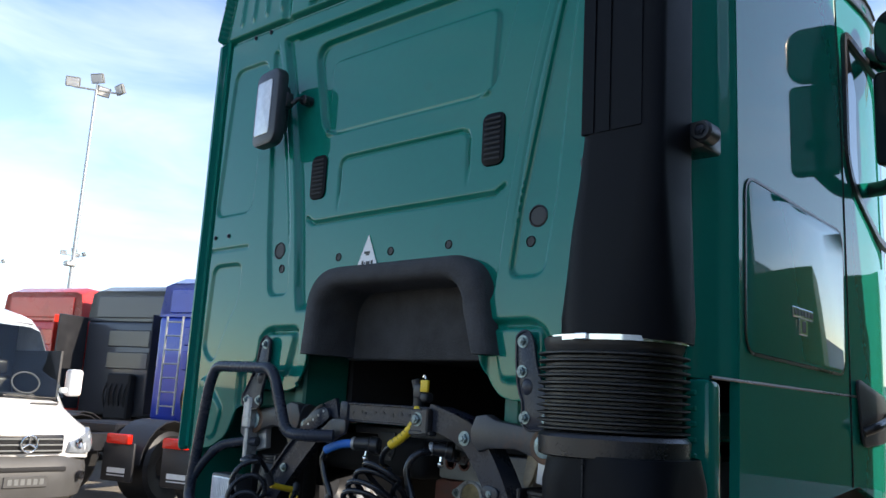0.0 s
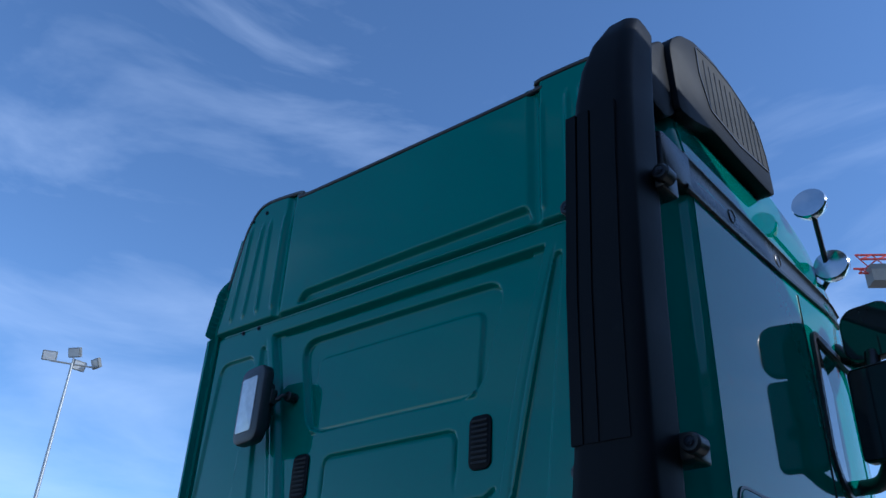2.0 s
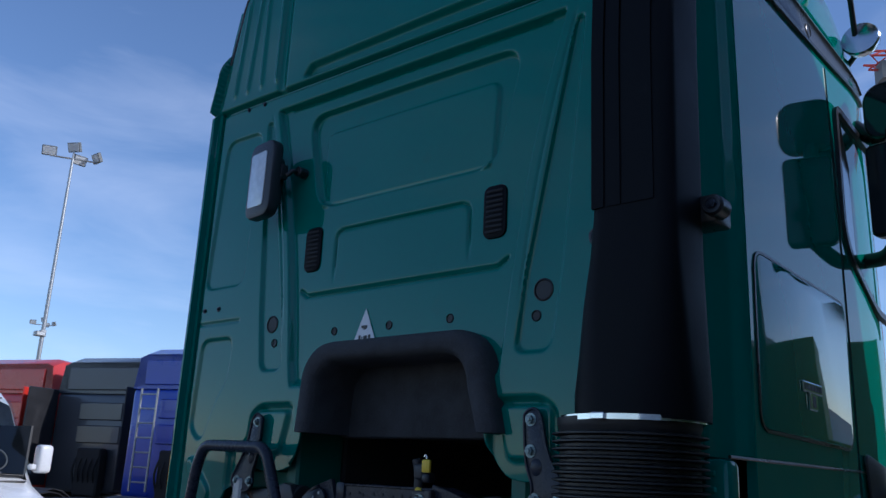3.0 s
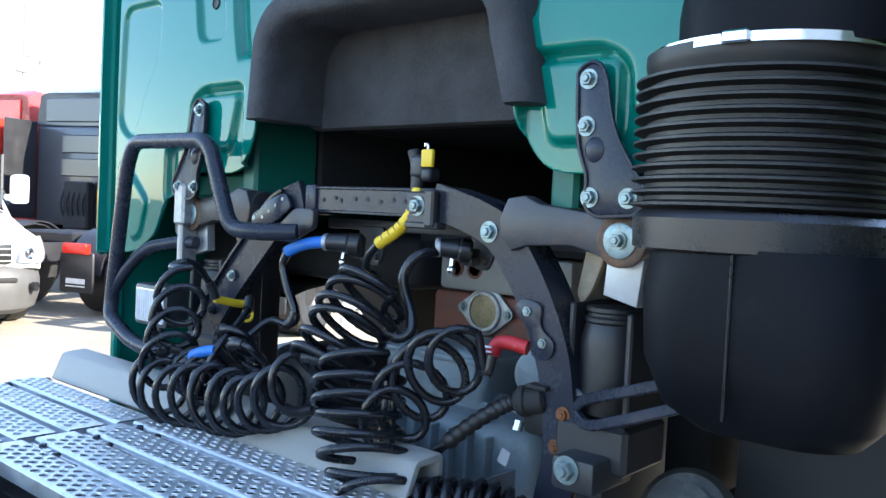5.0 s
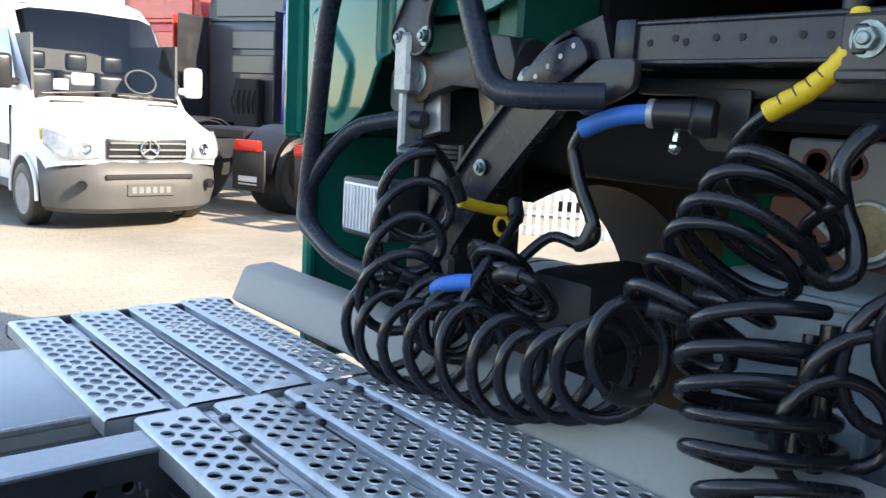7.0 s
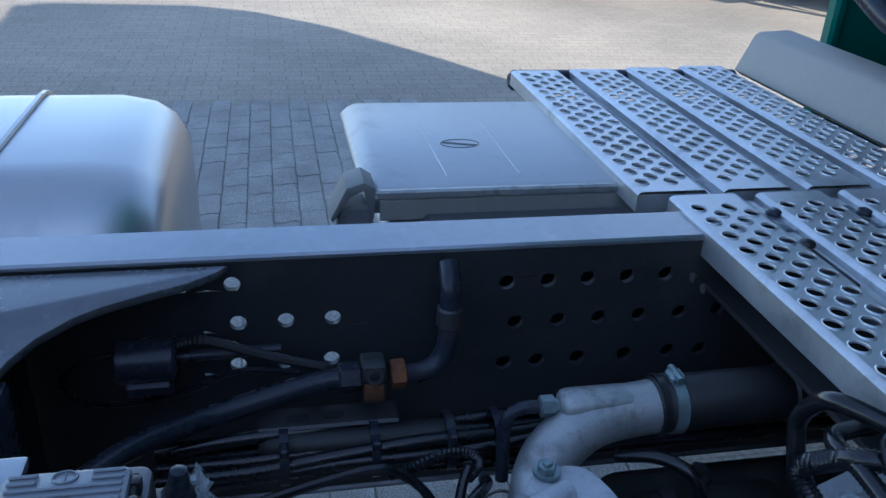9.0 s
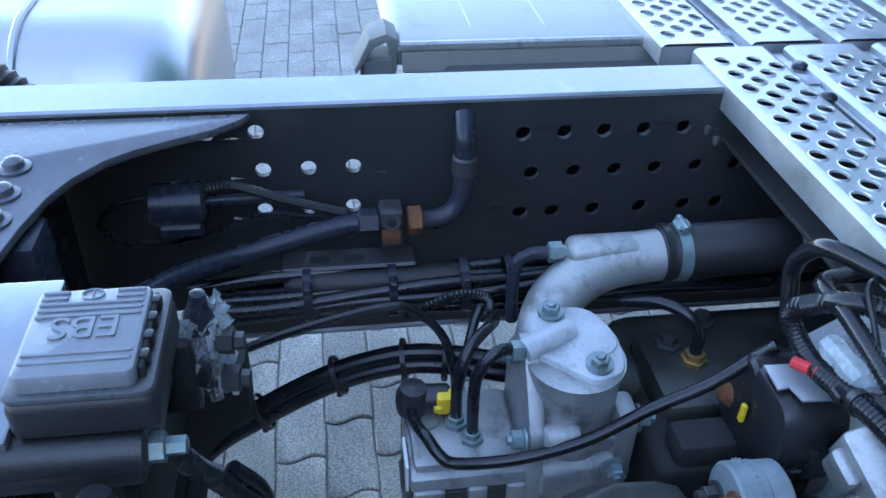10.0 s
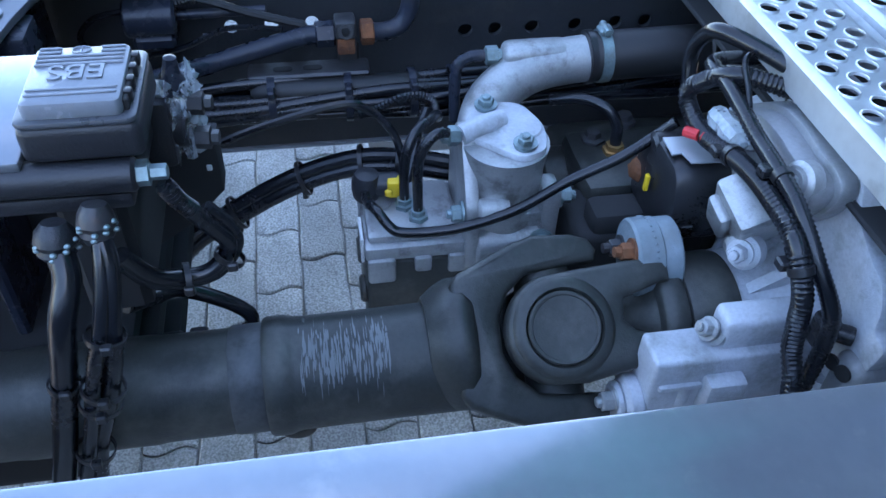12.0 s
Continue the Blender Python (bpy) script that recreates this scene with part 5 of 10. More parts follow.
m_.add(*strip([(x - 0.030, z + 0.036) for x, z in pa[3:-8]], 0.008, 0.020, 0.11))
m_.add(*strip([(x, z) for x, z in pa], 0.03, 0.0525, 0.12))
part("leg", m_, CHASSIS, ar)
m_ = Mesh()
m_.box((-0.215, 0.035, 1.592), (0.255, 0.125, 1.600), 0.002)
m_.box((-0.215, 0.035, 1.655), (0.255, 0.135, 1.664), 0.003)
m_.box((-0.215, 0.040, 1.592), (0.255, 0.050, 1.662), 0.003)
m_.box((-0.235, 0.030, 1.585), (-0.19, 0.13, 1.668), 0.008, 2)
for k, x in enumerate((-0.33, -0.29, -0.26)):
    m_.box((x - 0.02, 0.02, 1.585), (x + 0.06, 0.034, 1.60))
beam = part("top_beam", m_, CHASSIS, ar, "channel beam with punched holes")
for x in (-0.165, -0.115, -0.095, -0.04, 0.005, 0.055, 0.10, 0.14):
    m_ = Mesh()
    m_.cyl((x, 0.0385, 1.630 + 0.004 * math.sin(x * 90)), (x, 0.041, 1.630 + 0.004 * math.sin(x * 90)), 0.0062, n=10)
    part("hole", m_, BLACK_FLAT, beam)
m_ = Mesh()
m_.box((0.165, 0.015, 1.575), (0.265, 0.035, 1.655), 0.005)
m_.box((0.235, 0.0, 1.57), (0.265, 0.03, 1.66), 0.005)
m_.box((0.165, 0.01, 1.565), (0.27, 0.05, 1.582), 0.004)
m_.box((0.185, 0.008, 1.60), (0.205, 0.02, 1.64), 0.003)
part("coupling_holder", m_, CHASSIS_RUST, ar, "bare steel holder plate")
for x, y, z in ((0.415, 0.030, 1.568), (-0.44, 0.034, 1.566), (0.205, 0.014, 1.62)):
    m_ = Mesh()
    m_.hexbolt((x, y, z), (0, -1, 0), 0.017, 0.012)
    part("bolt", m_, ZINC, ar)
for x, z, mt in ((0.536, 1.401, ZINC), (0.58, 1.337, ZINC), (0.637, 1.192, RUST), (0.622, 1.120, RUST), (-0.555, 1.387, ZINC), (-0.655, 1.272, CHASSIS), (-0.735, 1.12, CHASSIS)):
    m_ = Mesh()
    m_.hexbolt((x, 0.029, z), (0, -1, 0), 0.012, 0.009)
    part("bolt", m_, mt, ar)
m_ = Mesh()
m_.prism(rounded([(0.495, 1.405), (0.52, 1.43), (0.575, 1.42), (0.568, 1.37), (0.612, 1.34), (0.60, 1.30), (0.55, 1.30), (0.545, 1.36)], 0.02, 3), 0.008, Matrix.Translation((0, 0.030, 0)) @ FACE_BACK, 0.002)
part("gusset", m_, CHASSIS, ar)
m_ = Mesh()
m_.prism(rounded([(-0.44, 1.52), (-0.46, 1.56), (-0.38, 1.62), (-0.30, 1.645), (-0.27, 1.60), (-0.34, 1.56)], 0.02, 3), 0.012, Matrix.Translation((0, 0.026, 0)) @ FACE_BACK, 0.003)
gp = part("gusset", m_, CHASSIS, ar)
for k in range(4):
    m_ = Mesh()
    m_.cyl((-0.40 + k * 0.03, 0.0125, 1.570 + k * 0.018), (-0.40 + k * 0.03, 0.0145, 1.570 + k * 0.018), 0.005, n=10)
    part("hole", m_, ALU, gp)

for sx in (-1, 1):
    am = thing("suspension_arm", "rusty dark steel arm with a rubber bush under the cab", "suspension arm", (sx * 0.6, 0.05, 1.55), "cab suspension arms")
    m_ = Mesh()
    poly = [(0.455, 1.60), (0.475, 1.645), (0.52, 1.652), (0.56, 1.635), (0.75, 1.612)] + [(0.758 + 0.055 * math.cos(a), 1.567 + 0.048 * math.sin(a)) for a in [radians(90 - 20 * k) for k in range(10)]] + [(0.70, 1.535), (0.64, 1.550), (0.53, 1.543), (0.49, 1.53), (0.46, 1.56)]
    m_.prism([(sx * x, z) for x, z in poly][::sx], 0.045, Matrix.Translation((0, 0.055, 0)) @ FACE_BACK, 0.006)
    part("arm", m_, CHASSIS_RUST, am)
    m_ = Mesh()
    m_.lathe((sx * 0.758, 0.02, 1.567), (0, -1, 0), [(0.055, 0), (0.055, 0.010), (0.050, 0.012), (0.046, 0.012)], 28)
    part("bush_sleeve", m_, mat("brown_rusted_steel", (0.085, 0.050, 0.032), 0.6, 0.2, 0.4, 20, 160, bump=0.3, dirt=(0.16, 0.075, 0.035), dirt_amt=0.4, dirt_scale=30), am, "rusty bush sleeve")
    m_ = Mesh()
    m_.lathe((sx * 0.758, 0.010, 1.567), (0, -1, 0), [(0.036, 0), (0.036, 0.006), (0.034, 0.007), (0.018, 0.007), (0.018, 0.012), (0.001, 0.012)], 28)
    m_.hexbolt((sx * 0.758, -0.001, 1.567), (0, -1, 0), 0.014, 0.012, False)
    part("washer_bolt", m_, ZINC, am)
    m_ = Mesh()
    m_.lathe((sx * 0.470, 0.065, 1.60), (sx, 0, 0.1), [(0.03, -0.012), (0.046, -0.012), (0.046, 0.012), (0.03, 0.012)], 20)
    part("end_ring", m_, CHASSIS_RUST, am)
    # knee bracket from the cab wall down to the arm
    kb = thing("knee_bracket", "dark pressed steel bracket bolted to the cab wall", "bracket", (sx * 0.7, -0.02, 1.75), "knee brackets")
    m_ = Mesh()
    kp = [(0.658, 1.90), (0.668, 1.912), (0.69, 1.922), (0.712, 1.912), (0.724, 1.885), (0.737, 1.815), (0.755, 1.765), (0.80, 1.695), (0.822, 1.665), (0.818, 1.635), (0.80, 1.618), (0.715, 1.612), (0.69, 1.63), (0.688, 1.655), (0.692, 1.69), (0.668, 1.75), (0.660, 1.83)]
    kp = rounded(kp, 0.02, 3)
    m_.prism([(sx * x, z) for x, z in kp][::sx], 0.016, Matrix.Translation((0, -0.004, 0)) @ FACE_BACK, 0.006)
    m_.sweep([(sx * x, -0.020, z) for x, z in kp] + [(sx * kp[0][0], -0.020, kp[0][1])], 0.005, 6)
    br = part("plate", m_, CHASSIS, kb)
    m_ = Mesh()
    m_.ball((sx * 0.705, -0.014, 1.745), (0.026, 0.012, 0.030))
    part("pressed_dome", m_, CHASSIS, br)
    for x, z in ((0.684, 1.886), (0.684, 1.792), (0.700, 1.650), (0.785, 1.650)):
        m_ = Mesh()
        m_.hexbolt((sx * x, -0.020, z), (0, -1, 0), 0.014, 0.011)
        part("bolt", m_, ZINC, br)
    # hanger and air spring
    sp = thing("air_spring", "black rubber cab air spring below the suspension arm", "air spring", (sx * 0.7, 0.1, 1.2), "cab air springs")
    m_ = Mesh()
    m_.prism([(sx * 0.716, 1.56), (sx * 0.798, 1.56), (sx * 0.795, 1.520), (sx * 0.785, 1.434), (sx * 0.708, 1.453)][::sx], 0.03, Matrix.Translation((0, 0.07, 0)) @ FACE_BACK, 0.003)
    part("hanger", m_, ALU_SHEET, sp, "grey bent hanger plate")
    m_ = Mesh()
    m_.prism(rounded([(sx * 0.632, 1.60), (sx * 0.680, 1.60), (sx * 0.676, 1.563), (sx * 0.664, 1.513), (sx * 0.640, 1.45), (sx * 0.615, 1.417), (sx * 0.603, 1.444)], 0.008, 2)[::sx], 0.02, Matrix.Translation((0, 0.13, 0)) @ FACE_BACK, 0.004)
    part("cast_lug", m_, mat("tan_stained_casting", (0.34, 0.28, 0.20), 0.55, 0.2, 0.3, 12, 160, bump=0.15, dirt=(0.16, 0.15, 0.14), dirt_amt=0.35, dirt_scale=16), sp, "tan stained cast lug")
    m_ = Mesh()
    m_.prism(rounded([(sx * 0.800, 1.60), (sx * 0.807, 1.535), (sx * 0.842, 1.494), (sx * 0.888, 1.478), (sx * 0.93, 1.50), (sx * 0.93, 1.585), (sx * 0.86, 1.61)], 0.012, 2)[::sx], 0.016, Matrix.Translation((0, 0.075, 0)) @ FACE_BACK, 0.003)
    part("cheek_plate", m_, ALU_GREY, sp, "mottled grey cheek plate")
    m_ = Mesh()
    m_.lathe((sx * 0.705, 0.10, 1.19), (0, 0, 1), [(0.045, 0), (0.060, 0.01), (0.068, 0.05), (0.068, 0.16), (0.062, 0.19), (0.058, 0.20), (0.062, 0.205), (0.062, 0.212), (0.056, 0.216), (0.056, 0.222), (0.06, 0.226), (0.06, 0.234), (0.02, 0.236)], 28)
    part("bellow", m_, RUBBER, sp)
    m_ = Mesh()
    m_.box((min(sx * 0.63, sx * 0.645), 0.04, 1.19), (max(sx * 0.63, sx * 0.645), 0.20, 1.43), 0.004)
    part("guard_plate", m_, BLACK_PL, sp)
    m_ = Mesh()
    m_.box((min(sx * 0.77, sx * 0.785), 0.03, 1.19), (max(sx * 0.77, sx * 0.785), 0.20, 1.42), 0.004)
    part("guard_plate", m_, BLACK_PL, sp)
    m_ = Mesh()
    m_.box((min(sx * 0.62, sx * 0.79), 0.02, 1.09), (max(sx * 0.62, sx * 0.79), 0.20, 1.19), 0.01)
    part("spring_seat", m_, BLACK_PL, sp)
# left clamp block on the arm
m_ = Mesh()
m_.box((-0.80, -0.03, 1.53), (-0.745, 0.03, 1.66), 0.008)
m_.box((-0.79, -0.02, 1.40), (-0.765, 0.04, 1.55), 0.006)
solo("clamp_block", m_, ALU, "grey cast clamp block on the suspension arm", "clamp")

# fork-shaped stay to the intake housing
def flat_bar(m, pts, w, t):
    """Flat bar on edge along pts."""
    p = catmull(pts, 6)
    vs, fs = [], []
    for i, q in enumerate(p):
        d = (p[min(i + 1, len(p) - 1)] - p[max(i - 1, 0)]).normalized()
        sd = d.cross(Vector((0, 0, 1))).normalized()
        up = sd.cross(d)
        for a, b in ((1, 0.7), (0.7, 1), (-0.7, 1), (-1, 0.7), (-1, -0.7), (-0.7, -1), (0.7, -1), (1, -0.7)):
            vs.append(q + sd * (t * a) + up * (w * b))
    for i in range(len(p) - 1):
        for k in range(8):
            fs.append((i * 8 + k, i * 8 + (k + 1) % 8, (i + 1) * 8 + (k + 1) % 8, (i + 1) * 8 + k))
    fs += [tuple(range(7, -1, -1)), tuple((len(p) - 1) * 8 + k for k in range(8))]
    m.add(vs, fs)


stay = thing("stay_bracket", "dark forked stay holding the intake housing", "bracket", (0.7, 0.0, 1.2))
for pts in ([(0.668, 0.03, 1.215), (0.70, 0.02, 1.238), (0.80, -0.02, 1.275), (0.90, -0.05, 1.312), (0.99, -0.08, 1.345)], [(0.668, 0.03, 1.200), (0.71, 0.01, 1.188), (0.80, -0.02, 1.220), (0.90, -0.05, 1.262), (1.00, -0.08, 1.305)]):
    fk = Mesh()
    flat_bar(fk, pts, 0.011, 0.010)
    part("prong", fk, CHASSIS, stay)
fk = Mesh()
fk.prism(rounded([(0.700, 1.235), (0.672, 1.225), (0.668, 1.205), (0.69, 1.182), (0.66, 1.150), (0.615, 1.165), (0.62, 1.235), (0.66, 1.255)], 0.012, 3), 0.022, Matrix.Translation((0, 0.055, 0)) @ FACE_BACK, 0.005)
part("foot", fk, CHASSIS, stay)

# bent tube guard at the left and its branch
gt = thing("tube_guard", "bent dark steel tube guard beside the arch", "tube guard", (-0.7, -0.1, 1.14))
m_ = Mesh()
m_.sweep(bent([(-0.20, -0.02, 1.535), (-0.29, -0.09, 1.530), (-0.395, -0.10, 1.535), (-0.495, -0.10, 1.752), (-0.535, -0.10, 1.783), (-0.925, -0.10, 1.786), (-0.965, -0.10, 1.70), (-1.035, -0.10, 1.26), (-1.02, -0.11, 1.215), (-0.86, -0.12, 1.155), (-0.62, -0.11, 1.13)], 0.055), 0.0235, 12)
part("tube", m_, CHASSIS, gt)
m_ = Mesh()
m_.sweep(bent([(-1.025, -0.10, 1.30), (-0.99, -0.08, 1.37), (-0.93, -0.04, 1.45), (-0.80, 0.0, 1.475), (-0.74, 0.02, 1.475)], 0.06), 0.020, 10)
part("branch_tube", m_, CHASSIS, gt)
m_ = Mesh()
m_.prism(rounded([(-0.27, 1.50), (-0.31, 1.55), (-0.24, 1.60), (-0.16, 1.60), (-0.16, 1.55)], 0.015, 3), 0.02, Matrix.Translation((0, 0.02, 0)) @ FACE_BACK, 0.004)
part("mount_plate", m_, CHASSIS_RUST, gt)
hd = thing("rear_work_lamp", "rectangular work lamp with ribbed lens on the tube guard", "work lamp", (-0.708, -0.10, 1.288))
m_ = Mesh()
m_.prism(rrect(0.090, 0.062, 0.014, 4), 0.075, Matrix.Translation((-0.708, -0.075, 1.288)) @ FACE_BACK, 0.008)
part("housing", m_, BLACK_PL, hd)
m_ = Mesh()
m_.prism(rrect(0.078, 0.050, 0.008, 3), 0.006, Matrix.Translation((-0.708, -0.148, 1.288)) @ FACE_BACK, 0.002)
lens = part("lens", m_, LENS_CLEAR, hd, "clear ribbed lens")
for k in range(12):
    m_ = Mesh()
    m_.box((-0.780 + k * 0.0125, -0.1565, 1.242), (-0.774 + k * 0.0125, -0.153, 1.334), 0.001)
    part("lens_rib", m_, LENS_CLEAR, lens)
m_ = Mesh()
m_.sweep(bent([(-0.708, -0.11, 1.23), (-0.72, -0.11, 1.18), (-0.74, -0.115, 1.145)], 0.03), 0.010, 8)
part("stem", m_, BLACK_PL, hd)

# ---------------------------------------------------------------- engine and gearbox behind the arch
en = thing("engine_rear", "rear end of the engine with flanged cover", "engine", (0, 0.7, 0.9))
m_ = Mesh()
m_.box((-0.24, 0.60, 1.08), (0.30, 0.90, 1.36), 0.02, 2)
part("block", m_, ENGINE_RED, en, "red-brown primed block")
m_ = Mesh()
m_.box((-0.20, 0.58, 1.365), (0.30, 0.92, 1.485), 0.015, 2)
up_ = part("upper_plate", m_, BEIGE_PL, en, "dirty cream bracket plate")
for x in (-0.13, -0.055, 0.115):
    m_ = Mesh()
    m_.lathe((x, 0.581, 1.435), (0, -1, 0), [(0.030, 0), (0.030, 0.004), (0.022, 0.004), (0.021, 0.001), (0.001, 0.001)], 18)
    part("plug_hole", m_, ENGINE_RED, up_)
m_ = Mesh()
m_.prism(rounded([(-0.125, 1.315), (-0.03, 1.385), (0.02, 1.385), (0.105, 1.305), (0.01, 1.232), (-0.04, 1.232)], 0.022, 4), 0.016, Matrix.Translation((0, 0.60, 0)) @ FACE_BACK, 0.003)
m_.lathe((-0.01, 0.584, 1.308), (0, -1, 0), [(0.064, 0), (0.064, 0.010), (0.060, 0.013), (0.053, 0.013), (0.051, 0.006)], 32)
fl_ = part("flange", m_, ALU, en, "diamond-shaped cast flange")
m_ = Mesh()
m_.lathe((-0.01, 0.584, 1.308), (0, -1, 0), [(0.052, 0), (0.052, 0.006), (0.046, 0.0075), (0.001, 0.0075)], 32)
part("disc", m_, mat("dull_ochre_disc", (0.24, 0.19, 0.10), 0.5, 0.3, 0.3, 30, 120, dirt=(0.10, 0.08, 0.05), dirt_amt=0.3, dirt_scale=40), fl_, "dull ochre disc")
for x, z in ((-0.098, 1.314), (0.080, 1.306)):
    m_ = Mesh()
    m_.hexbolt((x, 0.584, z), (0, -1, 0), 0.012, 0.009)
    part("bolt", m_, ZINC, fl_)
m_ = Mesh()
m_.box((-0.16, 0.30, 1.03), (0.22, 0.58, 1.235), 0.03, 4)
m_.box((-0.17, 0.29, 1.195), (0.23, 0.585, 1.215), 0.008, 2)
part("cover", m_, GEAR_GREY, en, "blue-grey moulded cover")
m_ = Mesh()
for a, b, r_ in (((-0.10, 0.2, 0.88), (0.45, 0.75, 1.08), 0.05), ((-0.3, 0.3, 0.72), (0.38, 0.6, 0.9), 0.06)):
    m_.box(a, b, r_, 3)
m_.lathe((0.22, 0.32, 0.97), (0.2, -1, 0.35), [(0.16, -0.1), (0.16, 0.0), (0.14, 0.02), (0.09, 0.025), (0.09, 0.06), (0.05, 0.07), (0.001, 0.07)], 28)
m_.lathe((0.44, 0.25, 1.22), (0, -1, 0.2), [(0.075, -0.1), (0.075, 0), (0.055, 0.01), (0.055, 0.05), (0.03, 0.055), (0.001, 0.055)], 24)
for k in range(5):
    a = radians(40 + k * 45)
    m_.hexbolt((0.22 + 0.12 * math.cos(a), 0.29, 0.97 + 0.12 * math.sin(a)), (0.2, -1, 0.35), 0.012, 0.01)
part("gear_casing", m_, GEAR_GREY, en, "ribbed blue-grey gear casing", 30)
m_ = Mesh()
for k in range(6):
    m_.box((0.02 + k * 0.06, 0.17, 0.88), (0.03 + k * 0.06, 0.25, 1.05), 0.003)
part("casing_rib", m_, GEAR_GREY, en)
# plain black block stands for the shaded depth of the engine bay
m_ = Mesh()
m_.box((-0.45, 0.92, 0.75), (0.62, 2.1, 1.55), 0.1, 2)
part("engine_mass", m_, BLACK_FLAT, en, "plain black block as the shaded engine bay")

# black blocks and panels added to keep the space below the cab dark
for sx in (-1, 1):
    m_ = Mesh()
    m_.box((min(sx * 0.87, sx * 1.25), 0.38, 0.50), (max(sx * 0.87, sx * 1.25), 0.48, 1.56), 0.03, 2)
    part("step_well", m_, BLACK_FLAT, cab, "plain black block that darkens the space behind the corner")
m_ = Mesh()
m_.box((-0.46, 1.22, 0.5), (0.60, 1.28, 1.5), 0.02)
part("splash_panel", m_, BLACK_FLAT, cab, "added black panel that darkens the space under the cab")
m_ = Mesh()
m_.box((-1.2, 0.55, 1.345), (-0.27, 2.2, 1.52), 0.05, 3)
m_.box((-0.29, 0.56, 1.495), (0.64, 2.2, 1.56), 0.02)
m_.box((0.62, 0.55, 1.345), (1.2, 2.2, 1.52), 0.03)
part("cab_floor", m_, BLACK_FLAT, cab, "underside of the cab floor, its shade put in as black")

# front wheels under the cab
for sx in (-1, 1):
    m_ = Mesh()
    pr = [(0.30, -0.14), (0.42, -0.155), (0.50, -0.145), (0.52, -0.12), (0.522, -0.062), (0.510, -0.058), (0.510, -0.048), (0.522, -0.044), (0.523, 0.044), (0.51, 0.048), (0.51, 0.058), (0.522, 0.062), (0.52, 0.12), (0.50, 0.145), (0.42, 0.155), (0.30, 0.14)]
    m_.lathe((sx * 1.05, 0.80, 0.522), (1, 0, 0), pr, 48, False)
    wh = part("front_tyre", m_, RUBBER, cab, "black truck tyre under the cab", 30)
    m_ = Mesh()
    m_.lathe((sx * 1.05, 0.80, 0.522), (1, 0, 0), [(0.302, -0.13), (0.27, -0.11), (0.24, 0.0), (0.12, 0.03), (0.12, 0.06), (0.001, 0.06)], 32)
    part("rim", m_, CHASSIS_DARK, wh)
    m_ = Mesh()
    vs, fs = [], []
    for k in range(17):
        a = radians(112 - 132 * k / 16)
        for r_ in (0.650, 0.662):
            for xx in (0.88, 1.20):
                vs.append((sx * xx, 0.76 + r_ * math.cos(a), 0.66 + r_ * math.sin(a)))
    for k in range(16):
        o = k * 4
        fs += [(o, o + 1, o + 5, o + 4), (o + 2, o + 6, o + 7, o + 3), (o, o + 4, o + 6, o + 2), (o + 1, o + 3, o + 7, o + 5)]
    m_.add(vs, fs)
    part("wheel_liner", m_, BLACK_FLAT, cab, "black plastic wheel liner")
    m_ = Mesh()
    arch = [(0.76 + 0.655 * math.cos(radians(a)), 0.66 + 0.655 * math.sin(radians(a))) for a in range(-20, 113, 8)]
    yz_plate(m_, [(2.1, 0.44), (2.1, 1.50), (0.52, 1.50)] + arch[::-1], *sorted((sx * 1.185, sx * 1.20)))
    part("wing_panel", m_, BLACK_FLAT, cab, "black inner wing above the wheel")

# ---------------------------------------------------------------- coiled air and electric hoses
def hose(name, pts, r, material, label, category="hose", n=8, k=8, group=""):
    m = Mesh()
    m.sweep(catmull(pts, k), r, n)
    return solo(name, m, material, label, category, group)


def end_sleeves(ob, path, wire):
    """Kink guards where a coiled hose leaves its couplings."""
    for pts in (path, path[::-1]):
        run, k = 0.0, 1
        while k < len(pts) - 1 and run < 0.05:
            run += (Vector(pts[k]) - Vector(pts[k - 1])).length
            k += 1
        sl = Mesh()
        sl.sweep(pts[:k], wire * 1.4, 12)
        part("end_sleeve", sl, BLACK_TRIM, ob)
    return ob


def coil_thing(pts, r, turns, wire, lead_in, lead_out, label, squash=1.0, phase=0.0):
    m = Mesh()
    c = coil(pts, r, turns, wire, squash=squash, phase=phase)
    if lead_in:
        c = catmull([*lead_in, c[0]], 6)[:-1] + c
    if lead_out:
        c = c[:-1] + catmull([c[-1], *lead_out], 6)
    m.sweep(c, wire, 10)
    return end_sleeves(solo("coiled_hose", m, HOSE, label, "coiled hose", "coiled trailer hoses", sharp=50), c, wire)


W = 0.0100


